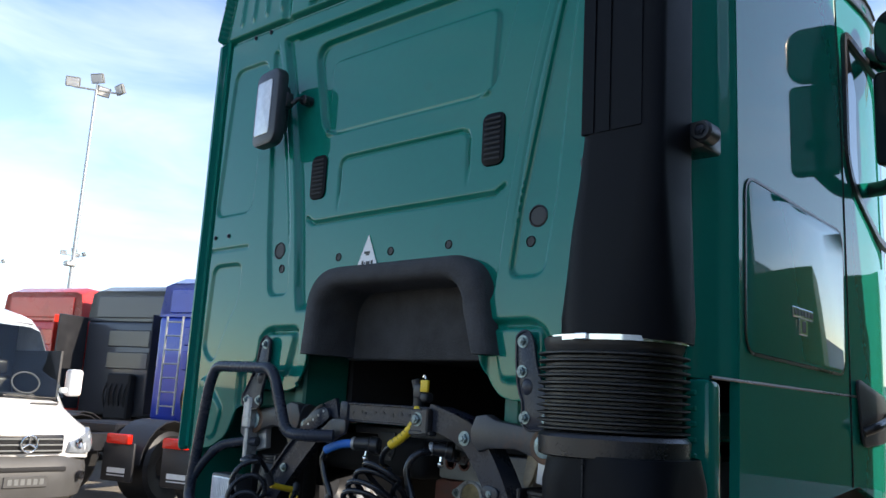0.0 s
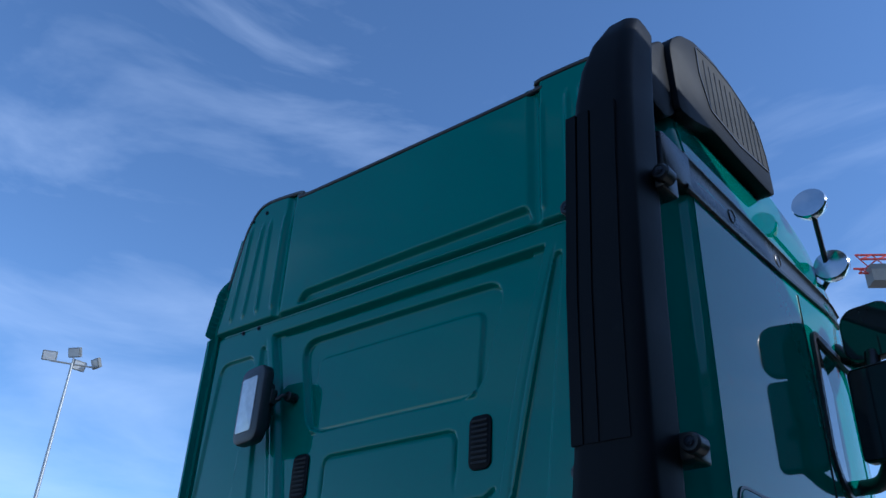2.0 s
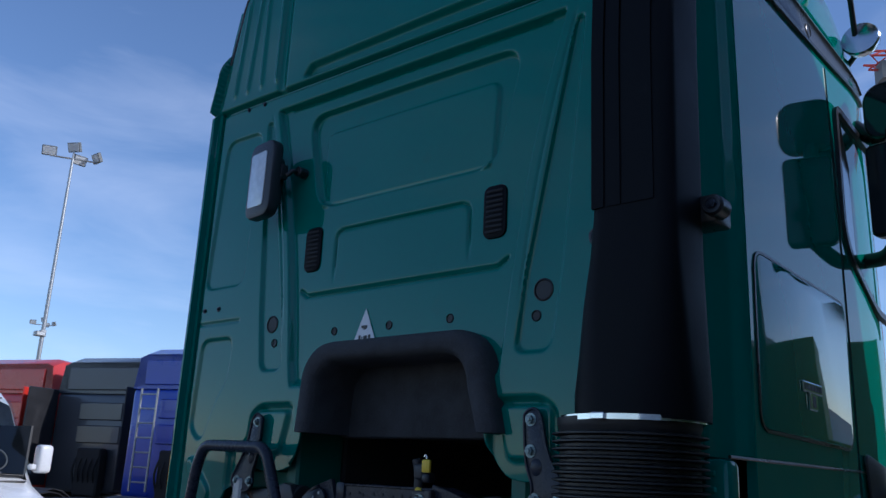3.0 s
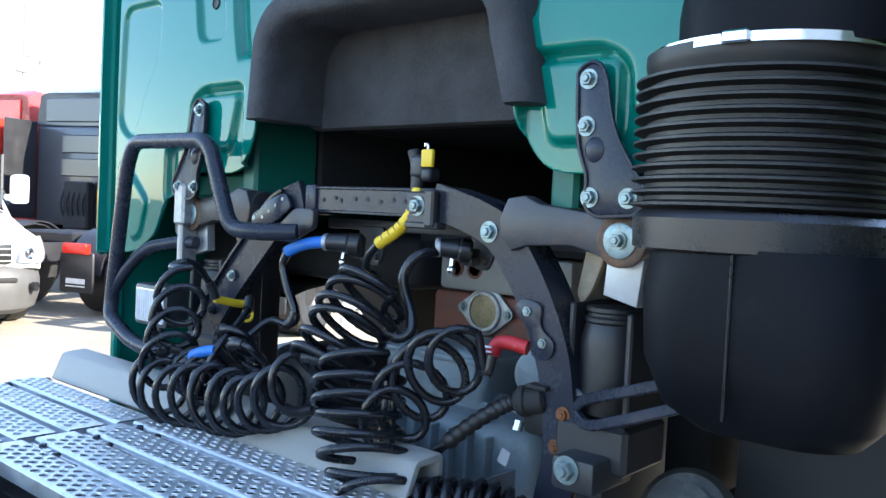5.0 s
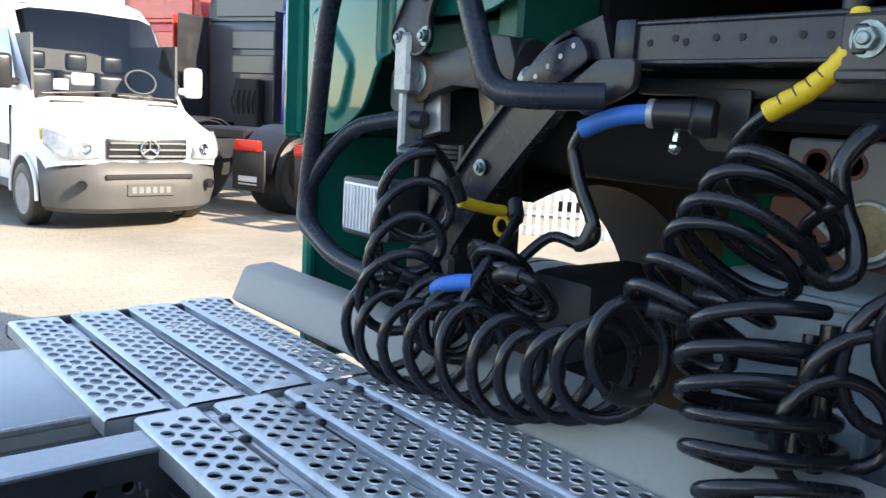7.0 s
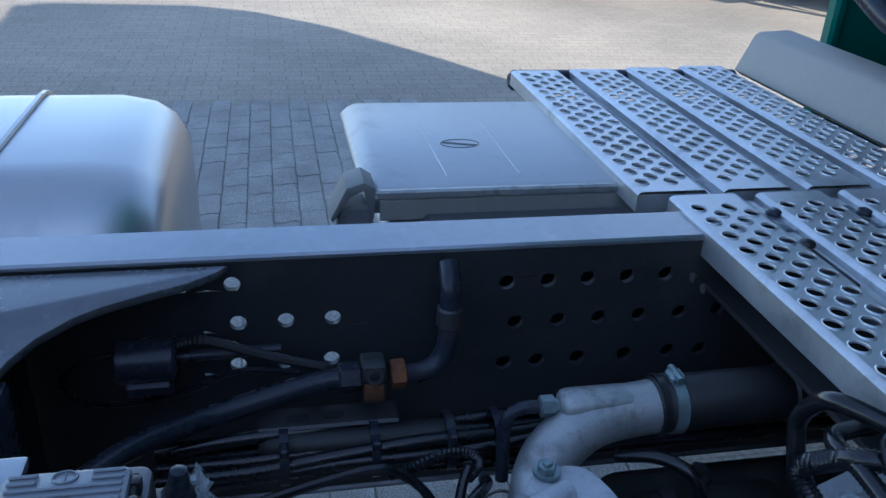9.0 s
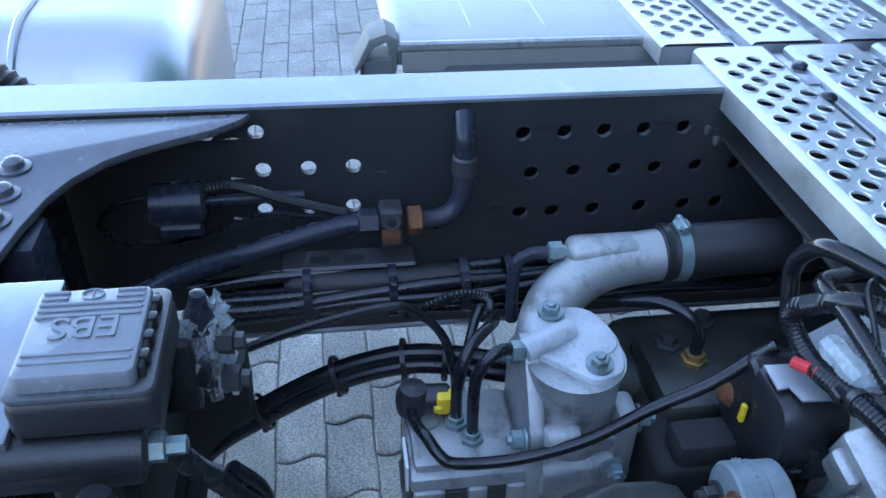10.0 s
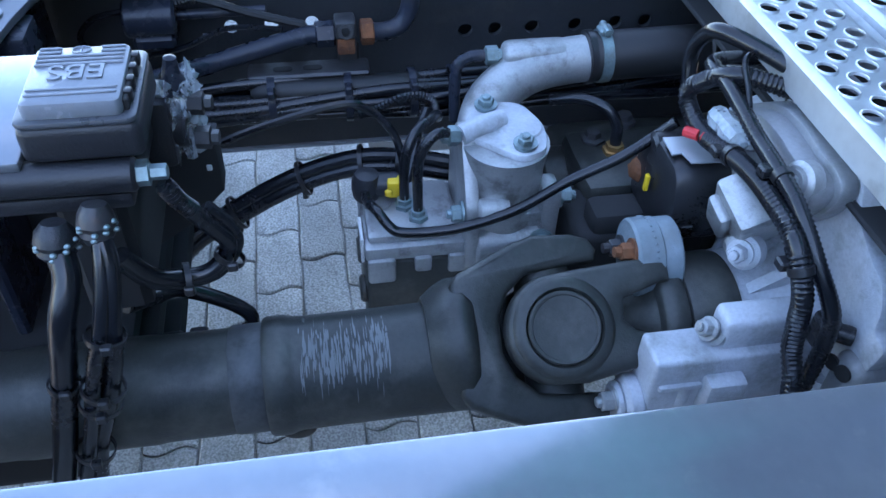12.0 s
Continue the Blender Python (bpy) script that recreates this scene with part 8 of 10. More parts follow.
for k in range(4):
    m_ = Mesh()
    m_.box((0.010 + k * 0.019, -1.317, 1.036), (0.019 + k * 0.019, -1.310, 1.047), 0.002, 2)
    part("latch", m_, BLACK_TRIM, lid2)
m_ = Mesh()
m_.box((0.02, -1.62, 0.945), (0.098, -1.325, 0.962), 0.005, 2)
m_.cyl((0.092, -1.62, 0.982), (0.092, -1.318, 0.978), 0.0155, n=22, bev=0.003)
bar_ = part("valve_barrel", m_, BLACK_PL, eb)
m_ = Mesh()
m_.lathe((0.092, -1.318, 0.978), (0, 1, 0), [(0.0115, 0), (0.0115, 0.010), (0.007, 0.011), (0.007, 0.024), (0.005, 0.025)], 6)
part("end_fitting", m_, ZINC, bar_)
m_ = Mesh()
m_.box((-0.05, -1.335, 0.91), (0.0, -1.30, 0.985), 0.008, 2)
m_.cyl((-0.03, -1.31, 0.945), (-0.025, -1.285, 0.945), 0.024, n=16, bev=0.003)
part("valve_body", m_, BLACK_PL, eb)
# crust of torn clear wrapping round the valve
rng = random.Random(17)
m_ = Mesh()
m_.lathe((-0.022, -1.296, 0.985), (0.05, 0.1, 1), [(0.012, 0), (0.0125, 0.014), (0.0085, 0.022), (0.006, 0.036), (0.001, 0.038)], 10)
part("valve_neck", m_, CHASSIS, eb)
m_ = Mesh()
rows_, cols_ = 16, 26
vs, fs = [], []
for i in range(rows_ + 1):
    for j in range(cols_ + 1):
        a_ = radians(-80 + 250 * j / cols_)
        rr = 0.019 + 0.0045 * rng.gauss(0, 0.8)
        vs.append((-0.027 + rr * math.cos(a_), -1.300 + rr * math.sin(a_) + 0.004, 0.918 + 0.085 * i / rows_ + 0.004 * rng.gauss(0, 1)))
for i in range(rows_):
    for j in range(cols_):
        p = i * (cols_ + 1) + j
        fs += [(p, p + 1, p + cols_ + 2), (p, p + cols_ + 2, p + cols_ + 1)]
m_.add(vs, fs)
part("wrapping", m_, WRAP, eb, "torn cloudy clear wrapping", 20)
for p in ((-0.020, -1.284, 0.972), (-0.012, -1.282, 0.938)):
    m_ = Mesh()
    m_.lathe(p, (0.1, 1, 0), [(0.011, 0), (0.0115, 0.014), (0.0075, 0.015), (0.0075, 0.022)], 6)
    part("side_fitting", m_, BLACK_PL, eb)
m_ = Mesh()
m_.box((-0.075, -1.95, 0.992), (0.10, -1.404, 1.002), 0.003, 2)
m_.box((-0.075, -1.95, 0.90), (-0.068, -1.41, 0.995), 0.003)
part("mount_plate", m_, FLANGE, eb, "blue-grey painted mounting plate")
m_ = Mesh()
m_.prism([(-1.50, 0.87), (-1.278, 0.87), (-1.278, 0.80), (-1.32, 0.755), (-1.40, 0.70), (-1.50, 0.70)], 0.04, Matrix(((0, 0, 1, -0.14), (1, 0, 0, 0), (0, 1, 0, 0), (0, 0, 0, 1))), 0.004)
m_.box((-0.11, -1.40, 0.80), (0.08, -1.34, 0.96), 0.008)
part("bracket", m_, BLACK_FLAT, eb)
m_ = Mesh()
m_.box((-0.098, -1.292, 0.835), (-0.094, -1.286, 0.842), 0.001)
part("sticker", m_, WHITE_PL, eb)
for p, wr, mt in (((0.128, -1.386, 0.948), 0.017, BLACK_PL), ((0.126, -1.351, 0.962), 0.015, CHASSIS_RUST)):
    m_ = Mesh()
    m_.lathe(p, (0.3, -0.1, -1), [(0.010, -0.012), (wr * 0.95, -0.004), (wr, 0), (wr + 0.001, 0.005), (wr - 0.002, 0.010), (wr - 0.001, 0.015), (0.010, 0.022)], 18)
    ln_ = part("line_nut", m_, mt, eb, "crusted pipe nut")
    m_ = Mesh()
    for k in range(16):
        a_ = k * 0.77
        c_ = Vector(p) + Vector((0.003 + 0.9 * wr * math.cos(a_), 0.95 * wr * math.sin(a_), -0.006 + 0.006 * math.sin(k * 2.1)))
        m_.ball(c_, (0.0026, 0.0030, 0.0022))
    part("crust", m_, ZINC, ln_, "pale bluish corrosion")
L1 = [(0.130, -1.386, 0.94), (0.150, -1.381, 0.918), (0.168, -1.391, 0.885), (0.170, -1.404, 0.83), (0.170, -1.418, 0.775), (0.170, -1.432, 0.72), (0.165, -1.46, 0.62), (0.15, -1.50, 0.45)]
hose("brake_line", L1, 0.0118, HOSE, "thick black brake line running down", k=10, n=14)
for dx, dy, rr in ((0.0, 0.008, 0.0082), (0.006, -0.007, 0.0072), (-0.010, 0.0, 0.0062)):
    hose("brake_line", [(0.128, -1.351, 0.955), (0.148 + dx * 0.5, -1.349 + dy * 0.4, 0.925), (0.168 + dx, -1.358 + dy * 0.6, 0.875), (0.172 + dx, -1.366 + dy, 0.845), (0.172 + dx, -1.379 + dy, 0.80), (0.172 + dx, -1.393 + dy * 0.8, 0.755), (0.170 + dx, -1.407 + dy * 0.6, 0.71), (0.165 + dx, -1.43 + dy, 0.62), (0.15 + dx, -1.46 + dy, 0.45)], rr, HOSE, "thin black brake line in the bundle", k=10, n=12)
pp = catmull([(0.088, -1.300, 0.960), (0.078, -1.294, 0.935), (0.07, -1.285, 0.915)], 10)
m_ = Mesh()
m_.sweep(pp, 0.009, 10, True, [0.0092 if i % 2 else 0.0076 for i in range(len(pp))])
solo("corrugated_sleeve", m_, HOSE, "short corrugated sleeve on a brake line", "sleeve")
hose("brake_line", [(0.072, -1.287, 0.918), (0.062, -1.270, 0.882), (0.058, -1.262, 0.864), (0.060, -1.266, 0.846), (0.066, -1.284, 0.833), (0.072, -1.308, 0.834), (0.085, -1.332, 0.852), (0.10, -1.350, 0.895)], 0.0085, HOSE, "black line looping from the brake module", k=12, n=12)
hose("brake_line", [(0.055, -1.275, 0.905), (0.048, -1.258, 0.872), (0.050, -1.256, 0.850), (0.058, -1.276, 0.826), (0.066, -1.305, 0.823), (0.08, -1.335, 0.84), (0.095, -1.352, 0.88)], 0.0075, HOSE, "thin black line tied to the loop", k=12, n=10)
hose("brake_line", [(0.07, -1.37, 0.80), (0.045, -1.345, 0.785), (0.022, -1.325, 0.768), (0.02, -1.290, 0.748), (0.02, -1.266, 0.728), (0.02, -1.258, 0.712), (0.021, -1.264, 0.696), (0.023, -1.285, 0.690), (0.026, -1.33, 0.693), (0.03, -1.45, 0.69)], 0.0085, HOSE, "black line bending back over the shaft", k=10, n=12)
m_ = Mesh()
m_.cyl((0.0245, -1.308, 0.692), (0.0255, -1.328, 0.693), 0.0125, n=14, bev=0.002)
m_.cyl((0.026, -1.336, 0.693), (0.027, -1.358, 0.692), 0.0115, n=14, bev=0.002)
solo("line_coupling", m_, BLACK_PL, "black push-in coupling on a brake line", "coupling")
for c, w_, d_ in (((0.170, -1.409, 0.810), 0.0155, (0, -0.25, -1)), ((0.173, -1.377, 0.803), 0.021, (0, -0.3, -1)), ((0.172, -1.384, 0.782), 0.021, (0, -0.3, -1)), ((0.170, -1.360, 0.868), 0.019, (0.1, -0.3, -1)), ((0.061, -1.262, 0.846), 0.017, (0.2, -0.5, -0.9)), ((0.069, -1.305, 0.828), 0.018, (0.2, -1, 0.1)), ((0.170, -1.407, 0.708), 0.020, (0, -0.3, -1))):
    tie = Mesh()
    tie.lathe(c, d_, [(w_ * 0.86, -0.003), (w_ * 0.95, -0.003), (w_ * 0.95, 0.003), (w_ * 0.86, 0.003)], 18, False)
    tie.box((c[0] + w_ * 0.7, c[1] - 0.002, c[2] - 0.005), (c[0] + w_ * 1.1, c[1] + 0.008, c[2] + 0.005), 0.0015)
    solo("cable_tie", tie, BLACK_TRIM, "black plastic cable tie round the lines", "cable tie", "cable ties")

# long steel pipe with rusty union
sp_ = thing("air_pipe", "dark steel air pipe with a rusty union along the rail", "pipe", (-0.33, -1.15, 0.83))
m_ = Mesh()
m_.sweep(catmull([(-0.20, -1.41, 0.865), (-0.26, -1.372, 0.852), (-0.315, -1.31, 0.838), (-0.335, -1.235, 0.848), (-0.338, -1.175, 0.862), (-0.338, -1.15, 0.864)], 8), 0.0125, 12)
part("pipe", m_, CHASSIS, sp_)
m_ = Mesh()
m_.sweep(catmull([(-0.340, -1.085, 0.862), (-0.343, -1.062, 0.861), (-0.347, -1.042, 0.868), (-0.35, -1.030, 0.89), (-0.352, -1.028, 0.93), (-0.356, -1.028, 0.965), (-0.38, -1.026, 0.982)], 8), 0.0125, 12)
part("pipe", m_, CHASSIS, sp_)
for y, l_ in ((-1.158, 0.026), (-1.098, 0.018)):
    m_ = Mesh()
    m_.lathe((-0.338, y, 0.864), (-0.03, 1, 0.0), [(0.0155, 0), (0.0175, 0.002), (0.0175, l_ - 0.002), (0.015, l_)], 6)
    part("union_nut", m_, RUST if l_ < 0.02 else CHASSIS, sp_)
m_ = Mesh()
m_.box((-0.356, -1.132, 0.862), (-0.322, -1.104, 0.886), 0.004, 2)
m_.lathe((-0.323, -1.118, 0.874), (1, 0, 0.3), [(0.010, -0.004), (0.010, 0.004), (0.006, 0.004), (0.005, -0.001), (0.001, -0.001)], 14)
part("union_block", m_, CHASSIS_RUST, sp_, "dark stained union block")
m_ = Mesh()
m_.box((-0.353, -1.130, 0.840), (-0.321, -1.106, 0.863), 0.003, 2)
part("union_foot", m_, RUST, sp_, "rusty foot of the union")
m_ = Mesh()
m_.lathe((-0.352, -1.028, 0.915), (-0.05, 0.0, 1), [(0.013, 0), (0.0155, 0.003), (0.0155, 0.024), (0.013, 0.027)], 14)
part("pipe_sleeve", m_, CHASSIS_RUST, sp_)
# solenoid behind
so = thing("solenoid_valve", "black solenoid valve on the rail web", "valve", (-0.375, -1.37, 0.84))
m_ = Mesh()
m_.cyl((-0.375, -1.402, 0.882), (-0.375, -1.335, 0.882), 0.026, n=20, bev=0.004)
m_.box((-0.395, -1.395, 0.842), (-0.355, -1.34, 0.862), 0.005)
part("coil", m_, CHASSIS, so)
m_ = Mesh()
m_.sweep(catmull([(-0.375, -1.40, 0.892), (-0.37, -1.44, 0.885), (-0.37, -1.462, 0.858), (-0.37, -1.44, 0.834), (-0.37, -1.39, 0.828), (-0.365, -1.33, 0.842), (-0.36, -1.27, 0.868), (-0.35, -1.20, 0.868)], 8), 0.004, 7)
part("lead", m_, HOSE, so)
pp = catmull([(-0.375, -1.335, 0.90), (-0.37, -1.30, 0.905), (-0.36, -1.24, 0.888), (-0.35, -1.17, 0.872)], 14)
m_ = Mesh()
m_.sweep(pp, 0.006, 8, True, [0.0065 if i % 2 else 0.0054 for i in range(len(pp))])
part("corrugated_lead", m_, RUBBER, so)
m_ = Mesh()
m_.sweep([(-0.38, -1.335, 0.88), (-0.38, -1.22, 0.882)], 0.0065, 8)
part("tube", m_, CHASSIS, so)

# wiring bundle along the rail with clips
rng = random.Random(9)
wb = thing("wiring_loom", "thick black wiring loom strapped along the rail", "wiring loom", (-0.31, -1.15, 0.76))
for k in range(13):
    a = 2 * math.pi * k / 13
    r_ = (0.026, 0.019, 0.010)[k % 3]
    m_ = Mesh()
    ph = rng.random() * 6
    m_.sweep(catmull([(-0.31 + r_ * math.cos(a + 0.25 * s), -1.36 + s * 0.1, 0.782 + r_ * math.sin(a + 0.25 * s) * 0.95 + 0.004 * math.sin(s * 1.9 + ph)) for s in range(0, 10)], 5), (0.0078, 0.0062, 0.0052)[k % 3], 7)
    part("wire", m_, HOSE, wb)
m_ = Mesh()
m_.lathe((-0.312, -1.25, 0.794), (0, 1, 0.0), [(0.010, 0), (0.0165, 0.01), (0.019, 0.04), (0.019, 0.20), (0.017, 0.225), (0.010, 0.235)], 18)
part("tape_wrap", m_, RUBBER, wb, sharp=50)
for y in (-1.222, -1.12, -1.032, -0.975):
    m_ = Mesh()
    m_.lathe((-0.310, y, 0.784), (0, 1, 0), [(0.032, -0.005), (0.0345, -0.005), (0.0345, 0.005), (0.032, 0.005)], 22, False)
    m_.box((-0.292, y - 0.005, 0.806), (-0.274, y + 0.005, 0.818), 0.002)
    part("strap", m_, CHASSIS, wb)
m_ = Mesh()
m_.box((-0.352, -1.252, 0.812), (-0.312, -1.088, 0.819), 0.003)
m_.box((-0.352, -1.13, 0.80), (-0.345, -1.10, 0.845), 0.003)
ss_ = part("support_strip", m_, CHASSIS_RUST, wb, "rusty slotted support strip")
for y in (-1.205, -1.165):
    m_ = Mesh()
    m_.prism(rrect(0.006, 0.013, 0.006, 4), 0.0012, Matrix.Translation((-0.33, y, 0.8188)))
    part("slot", m_, BLACK_FLAT, ss_)
# flat cable duct sagging over the gap
pp = catmull([(-0.20, -1.44, 0.53), (-0.26, -1.36, 0.585), (-0.28, -1.30, 0.612), (-0.285, -1.225, 0.652), (-0.285, -1.16, 0.678), (-0.28, -1.10, 0.692), (-0.27, -1.04, 0.692), (-0.25, -0.96, 0.685)], 16)
sl = thing("sagging_loom", "black ribbed wiring loom sagging over the gap", "wiring loom", (-0.28, -1.2, 0.60))
for dz, dx, rr in ((0.012, 0.004, 0.0125), (-0.008, -0.004, 0.0150), (0.0, 0.014, 0.0105)):
    m_ = Mesh()
    m_.sweep([p + Vector((dx, 0, dz)) for p in pp], rr, 12, True, [rr if i % 2 else rr * (0.94 if rr > 0.013 else 0.99) for i in range(len(pp))])
    part("corrugated_tube", m_, HOSE, sl, sharp=20)
for i in (34, 56, 78, 92):
    t_ = Mesh()
    d = (pp[i + 1] - pp[i]).normalized()
    t_.lathe(pp[i], d, [(0.024, -0.003), (0.0265, -0.003), (0.0265, 0.003), (0.024, 0.003)], 16, False)
    t_.box((pp[i].x - 0.004, pp[i].y - 0.004, pp[i].z - 0.036), (pp[i].x + 0.006, pp[i].y + 0.004, pp[i].z - 0.022), 0.002)
    part("cable_tie", t_, BLACK_TRIM, sl)
hose("cable", [(-0.22, -1.36, 0.76), (-0.22, -1.308, 0.776), (-0.22, -1.234, 0.804), (-0.22, -1.135, 0.829), (-0.22, -1.10, 0.818), (-0.215, -1.07, 0.785), (-0.20, -1.058, 0.745), (-0.18, -1.055, 0.70)], 0.0055, HOSE, "black cable over the wiring loom", "cable", k=10)
pp = catmull([(-0.25, -1.11, 0.792), (-0.25, -1.085, 0.80), (-0.25, -1.05, 0.815), (-0.25, -1.02, 0.812), (-0.25, -1.009, 0.795), (-0.25, -1.02, 0.775)], 14)
m_ = Mesh()
m_.sweep(pp, 0.006, 8, True, [0.0066 if i % 2 else 0.0052 for i in range(len(pp))])
solo("corrugated_cable", m_, HOSE, "thin corrugated cable behind the pump", "cable")
hose("cable", [(-0.25, -1.02, 0.795), (-0.235, -1.03, 0.78), (-0.20, -1.045, 0.755), (-0.17, -1.06, 0.72)], 0.006, HOSE, "black cable dropping behind the pump", "cable")
# lines on top of the pump
hose("oil_line", [(-0.103, -1.052, 0.745), (-0.103, -1.053, 0.80), (-0.104, -1.050, 0.828), (-0.107, -1.038, 0.847), (-0.112, -1.025, 0.852), (-0.117, -1.012, 0.846)], 0.0065, HOSE, "black oil line arching to the cover plate", "oil line", k=10, n=12)
hose("oil_line", [(-0.127, -1.066, 0.745), (-0.128, -1.066, 0.79), (-0.132, -1.060, 0.82), (-0.148, -1.045, 0.835), (-0.18, -1.02, 0.83), (-0.22, -1.01, 0.80)], 0.0065, HOSE, "black oil line standing on the pump block", "oil line", k=10, n=12)
sn = thing("pump_sensor", "black plug with a yellow clip on the pump", "sensor plug", (-0.15, -1.09, 0.74))
m_ = Mesh()
m_.lathe((-0.152, -1.112, 0.735), (0.0, 0.05, 1), [(0.012, -0.006), (0.017, 0.0), (0.019, 0.012), (0.019, 0.024), (0.015, 0.034), (0.001, 0.037)], 16)
m_.cyl((-0.152, -1.11, 0.752), (-0.150, -1.07, 0.752), 0.0155, n=16, bev=0.003)
part("plug", m_, BLACK_PL, sn)
m_ = Mesh()
m_.box((-0.150, -1.086, 0.742), (-0.132, -1.066, 0.766), 0.003, 2)
m_.box((-0.136, -1.090, 0.746), (-0.130, -1.08, 0.756), 0.002)
part("clip", m_, YELLOW, sn)
hose("cable", [(-0.140, -1.114, 0.75), (-0.115, -1.113, 0.755), (-0.085, -1.105, 0.765), (-0.065, -1.093, 0.757), (-0.058, -1.080, 0.751), (-0.056, -1.045, 0.749), (-0.054, -1.0, 0.755), (-0.05, -0.942, 0.778), (-0.05, -0.885, 0.814), (-0.052, -0.825, 0.842), (-0.06, -0.785, 0.862), (-0.055, -0.765, 0.885)], 0.0065, HOSE, "black cable crossing in front of the pump", "cable", k=10, n=10)
m_ = Mesh()
m_.box((-0.120, -1.1265, 0.690), (-0.075, -1.1225, 0.728), 0.001)
dl = thing("data_label", "small pale data label on the pump block", "label", (-0.10, -1.125, 0.71))
part("sheet", m_, WHITE_PL, dl)
for k in range(3):
    m_ = Mesh()
    m_.box((-0.115, -1.1272, 0.696 + k * 0.009), (-0.082 - 0.006 * k, -1.1262, 0.700 + k * 0.009))
    part("print_bar", m_, INK, dl)
# corrugated looms over the gearbox
def even_steps(pp, step):
    """The same curve in equal steps."""
    out, left = [pp[0]], step
    for a, b in zip(pp, pp[1:]):
        d = (b - a).length
        while d > 1e-9 and left <= d:
            a = a + (b - a) * (left / d)
            out.append(a)
            d = (b - a).length
            left = step
        left -= d
    return out


for pts, rr, lab in (([(0.02, -0.60, 0.93), (0.005, -0.68, 0.958), (-0.017, -0.735, 0.966), (-0.050, -0.752, 0.938), (-0.066, -0.755, 0.915), (-0.045, -0.755, 0.902), (-0.002, -0.755, 0.900), (0.060, -0.752, 0.916), (0.102, -0.750, 0.921), (0.139, -0.750, 0.921), (0.166, -0.748, 0.916), (0.188, -0.746, 0.904), (0.209, -0.741, 0.872), (0.215, -0.738, 0.838), (0.222, -0.737, 0.808), (0.244, -0.737, 0.776), (0.26, -0.735, 0.70), (0.25, -0.72, 0.60)], 0.0105, "black corrugated loom over the gearbox"),
                     ([(-0.10, -0.62, 0.93), (-0.075, -0.70, 0.950), (-0.056, -0.74, 0.957), (-0.013, -0.742, 0.958), (0.033, -0.742, 0.952), (0.065, -0.740, 0.944), (0.103, -0.740, 0.941), (0.142, -0.738, 0.934), (0.170, -0.733, 0.917), (0.196, -0.726, 0.893), (0.214, -0.714, 0.864), (0.220, -0.706, 0.838), (0.224, -0.706, 0.800), (0.230, -0.712, 0.764), (0.244, -0.724, 0.69)], 0.0088, "black corrugated loom beside another")):
    pp = even_steps(catmull(pts, 16), 0.0026)
    cl = thing("corrugated_loom", lab, "wiring loom", (0.1, -0.73, 0.80), "gearbox looms")
    m_ = Mesh()
    m_.sweep(pp, rr, 18, True, [rr if i % 2 else rr * 0.84 for i in range(len(pp))])
    part("sleeve", m_, HOSE, cl, sharp=60)
    for i in ((int(len(pp) * 0.43), int(len(pp) * 0.62)) if rr > 0.009 else (int(len(pp) * 0.5),)):
        t_ = Mesh()
        d = (pp[i + 1] - pp[i]).normalized()
        t_.lathe(pp[i], d, [(rr * 1.0, -0.004), (rr * 1.18, -0.004), (rr * 1.18, 0.004), (rr * 1.0, 0.004)], 16, False)
        t_.box((pp[i].x - 0.018, pp[i].y - 0.018, pp[i].z - 0.006), (pp[i].x - 0.004, pp[i].y - 0.006, pp[i].z + 0.005), 0.002)
        part("cable_tie", t_, BLACK_TRIM, cl)
hose("cable", [(-0.09, -0.735, 0.88), (-0.095, -0.74, 0.909), (-0.104, -0.74, 0.939), (-0.090, -0.74, 0.970), (-0.064, -0.735, 0.990), (-0.02, -0.70, 0.985), (0.02, -0.66, 0.970), (0.06, -0.60, 0.95)], 0.009, HOSE, "black cable looping up beside the gearbox", "cable", k=10)
hose("cable", [(0.175, -0.748, 0.90), (0.198, -0.746, 0.880), (0.214, -0.744, 0.848), (0.222, -0.744, 0.812), (0.242, -0.742, 0.785), (0.26, -0.74, 0.72)], 0.0042, HOSE, "thin cable beside the corrugated loom", "cable")
hose("cable", [(-0.03, -0.70, 0.985), (-0.013, -0.73, 0.987), (0.013, -0.732, 0.964), (0.039, -0.738, 0.950)], 0.003, HOSE, "thin cable tail above the gearbox", "cable")
m_ = Mesh()
m_.box((0.192, -0.705, 0.79), (0.216, -0.685, 0.83), 0.005, 2)
m_.cyl((0.20, -0.70, 0.812), (0.218, -0.672, 0.812), 0.010, n=14)
solo("loom_clip", m_, BLACK_TRIM, "black loom clip plugged into the gearbox case", "clip")
# slotted bracket low behind the shaft
lb2 = thing("lower_bracket", "black slotted bracket below the brake module", "bracket", (-0.1, -1.5, 0.5))
m_ = Mesh()
m_.box((-0.35, -1.62, 0.48), (0.06, -1.46, 0.64), 0.03, 2)
part("body", m_, BLACK_FLAT, lb2)
for k in range(3):
    m_ = Mesh()
    m_.box((-0.30, -1.60 + k * 0.012, 0.640 + k * 0.024), (0.06, -1.345 - 0.02 * k, 0.652 + k * 0.024), 0.005)
    part("slat", m_, BLACK_FLAT, lb2)

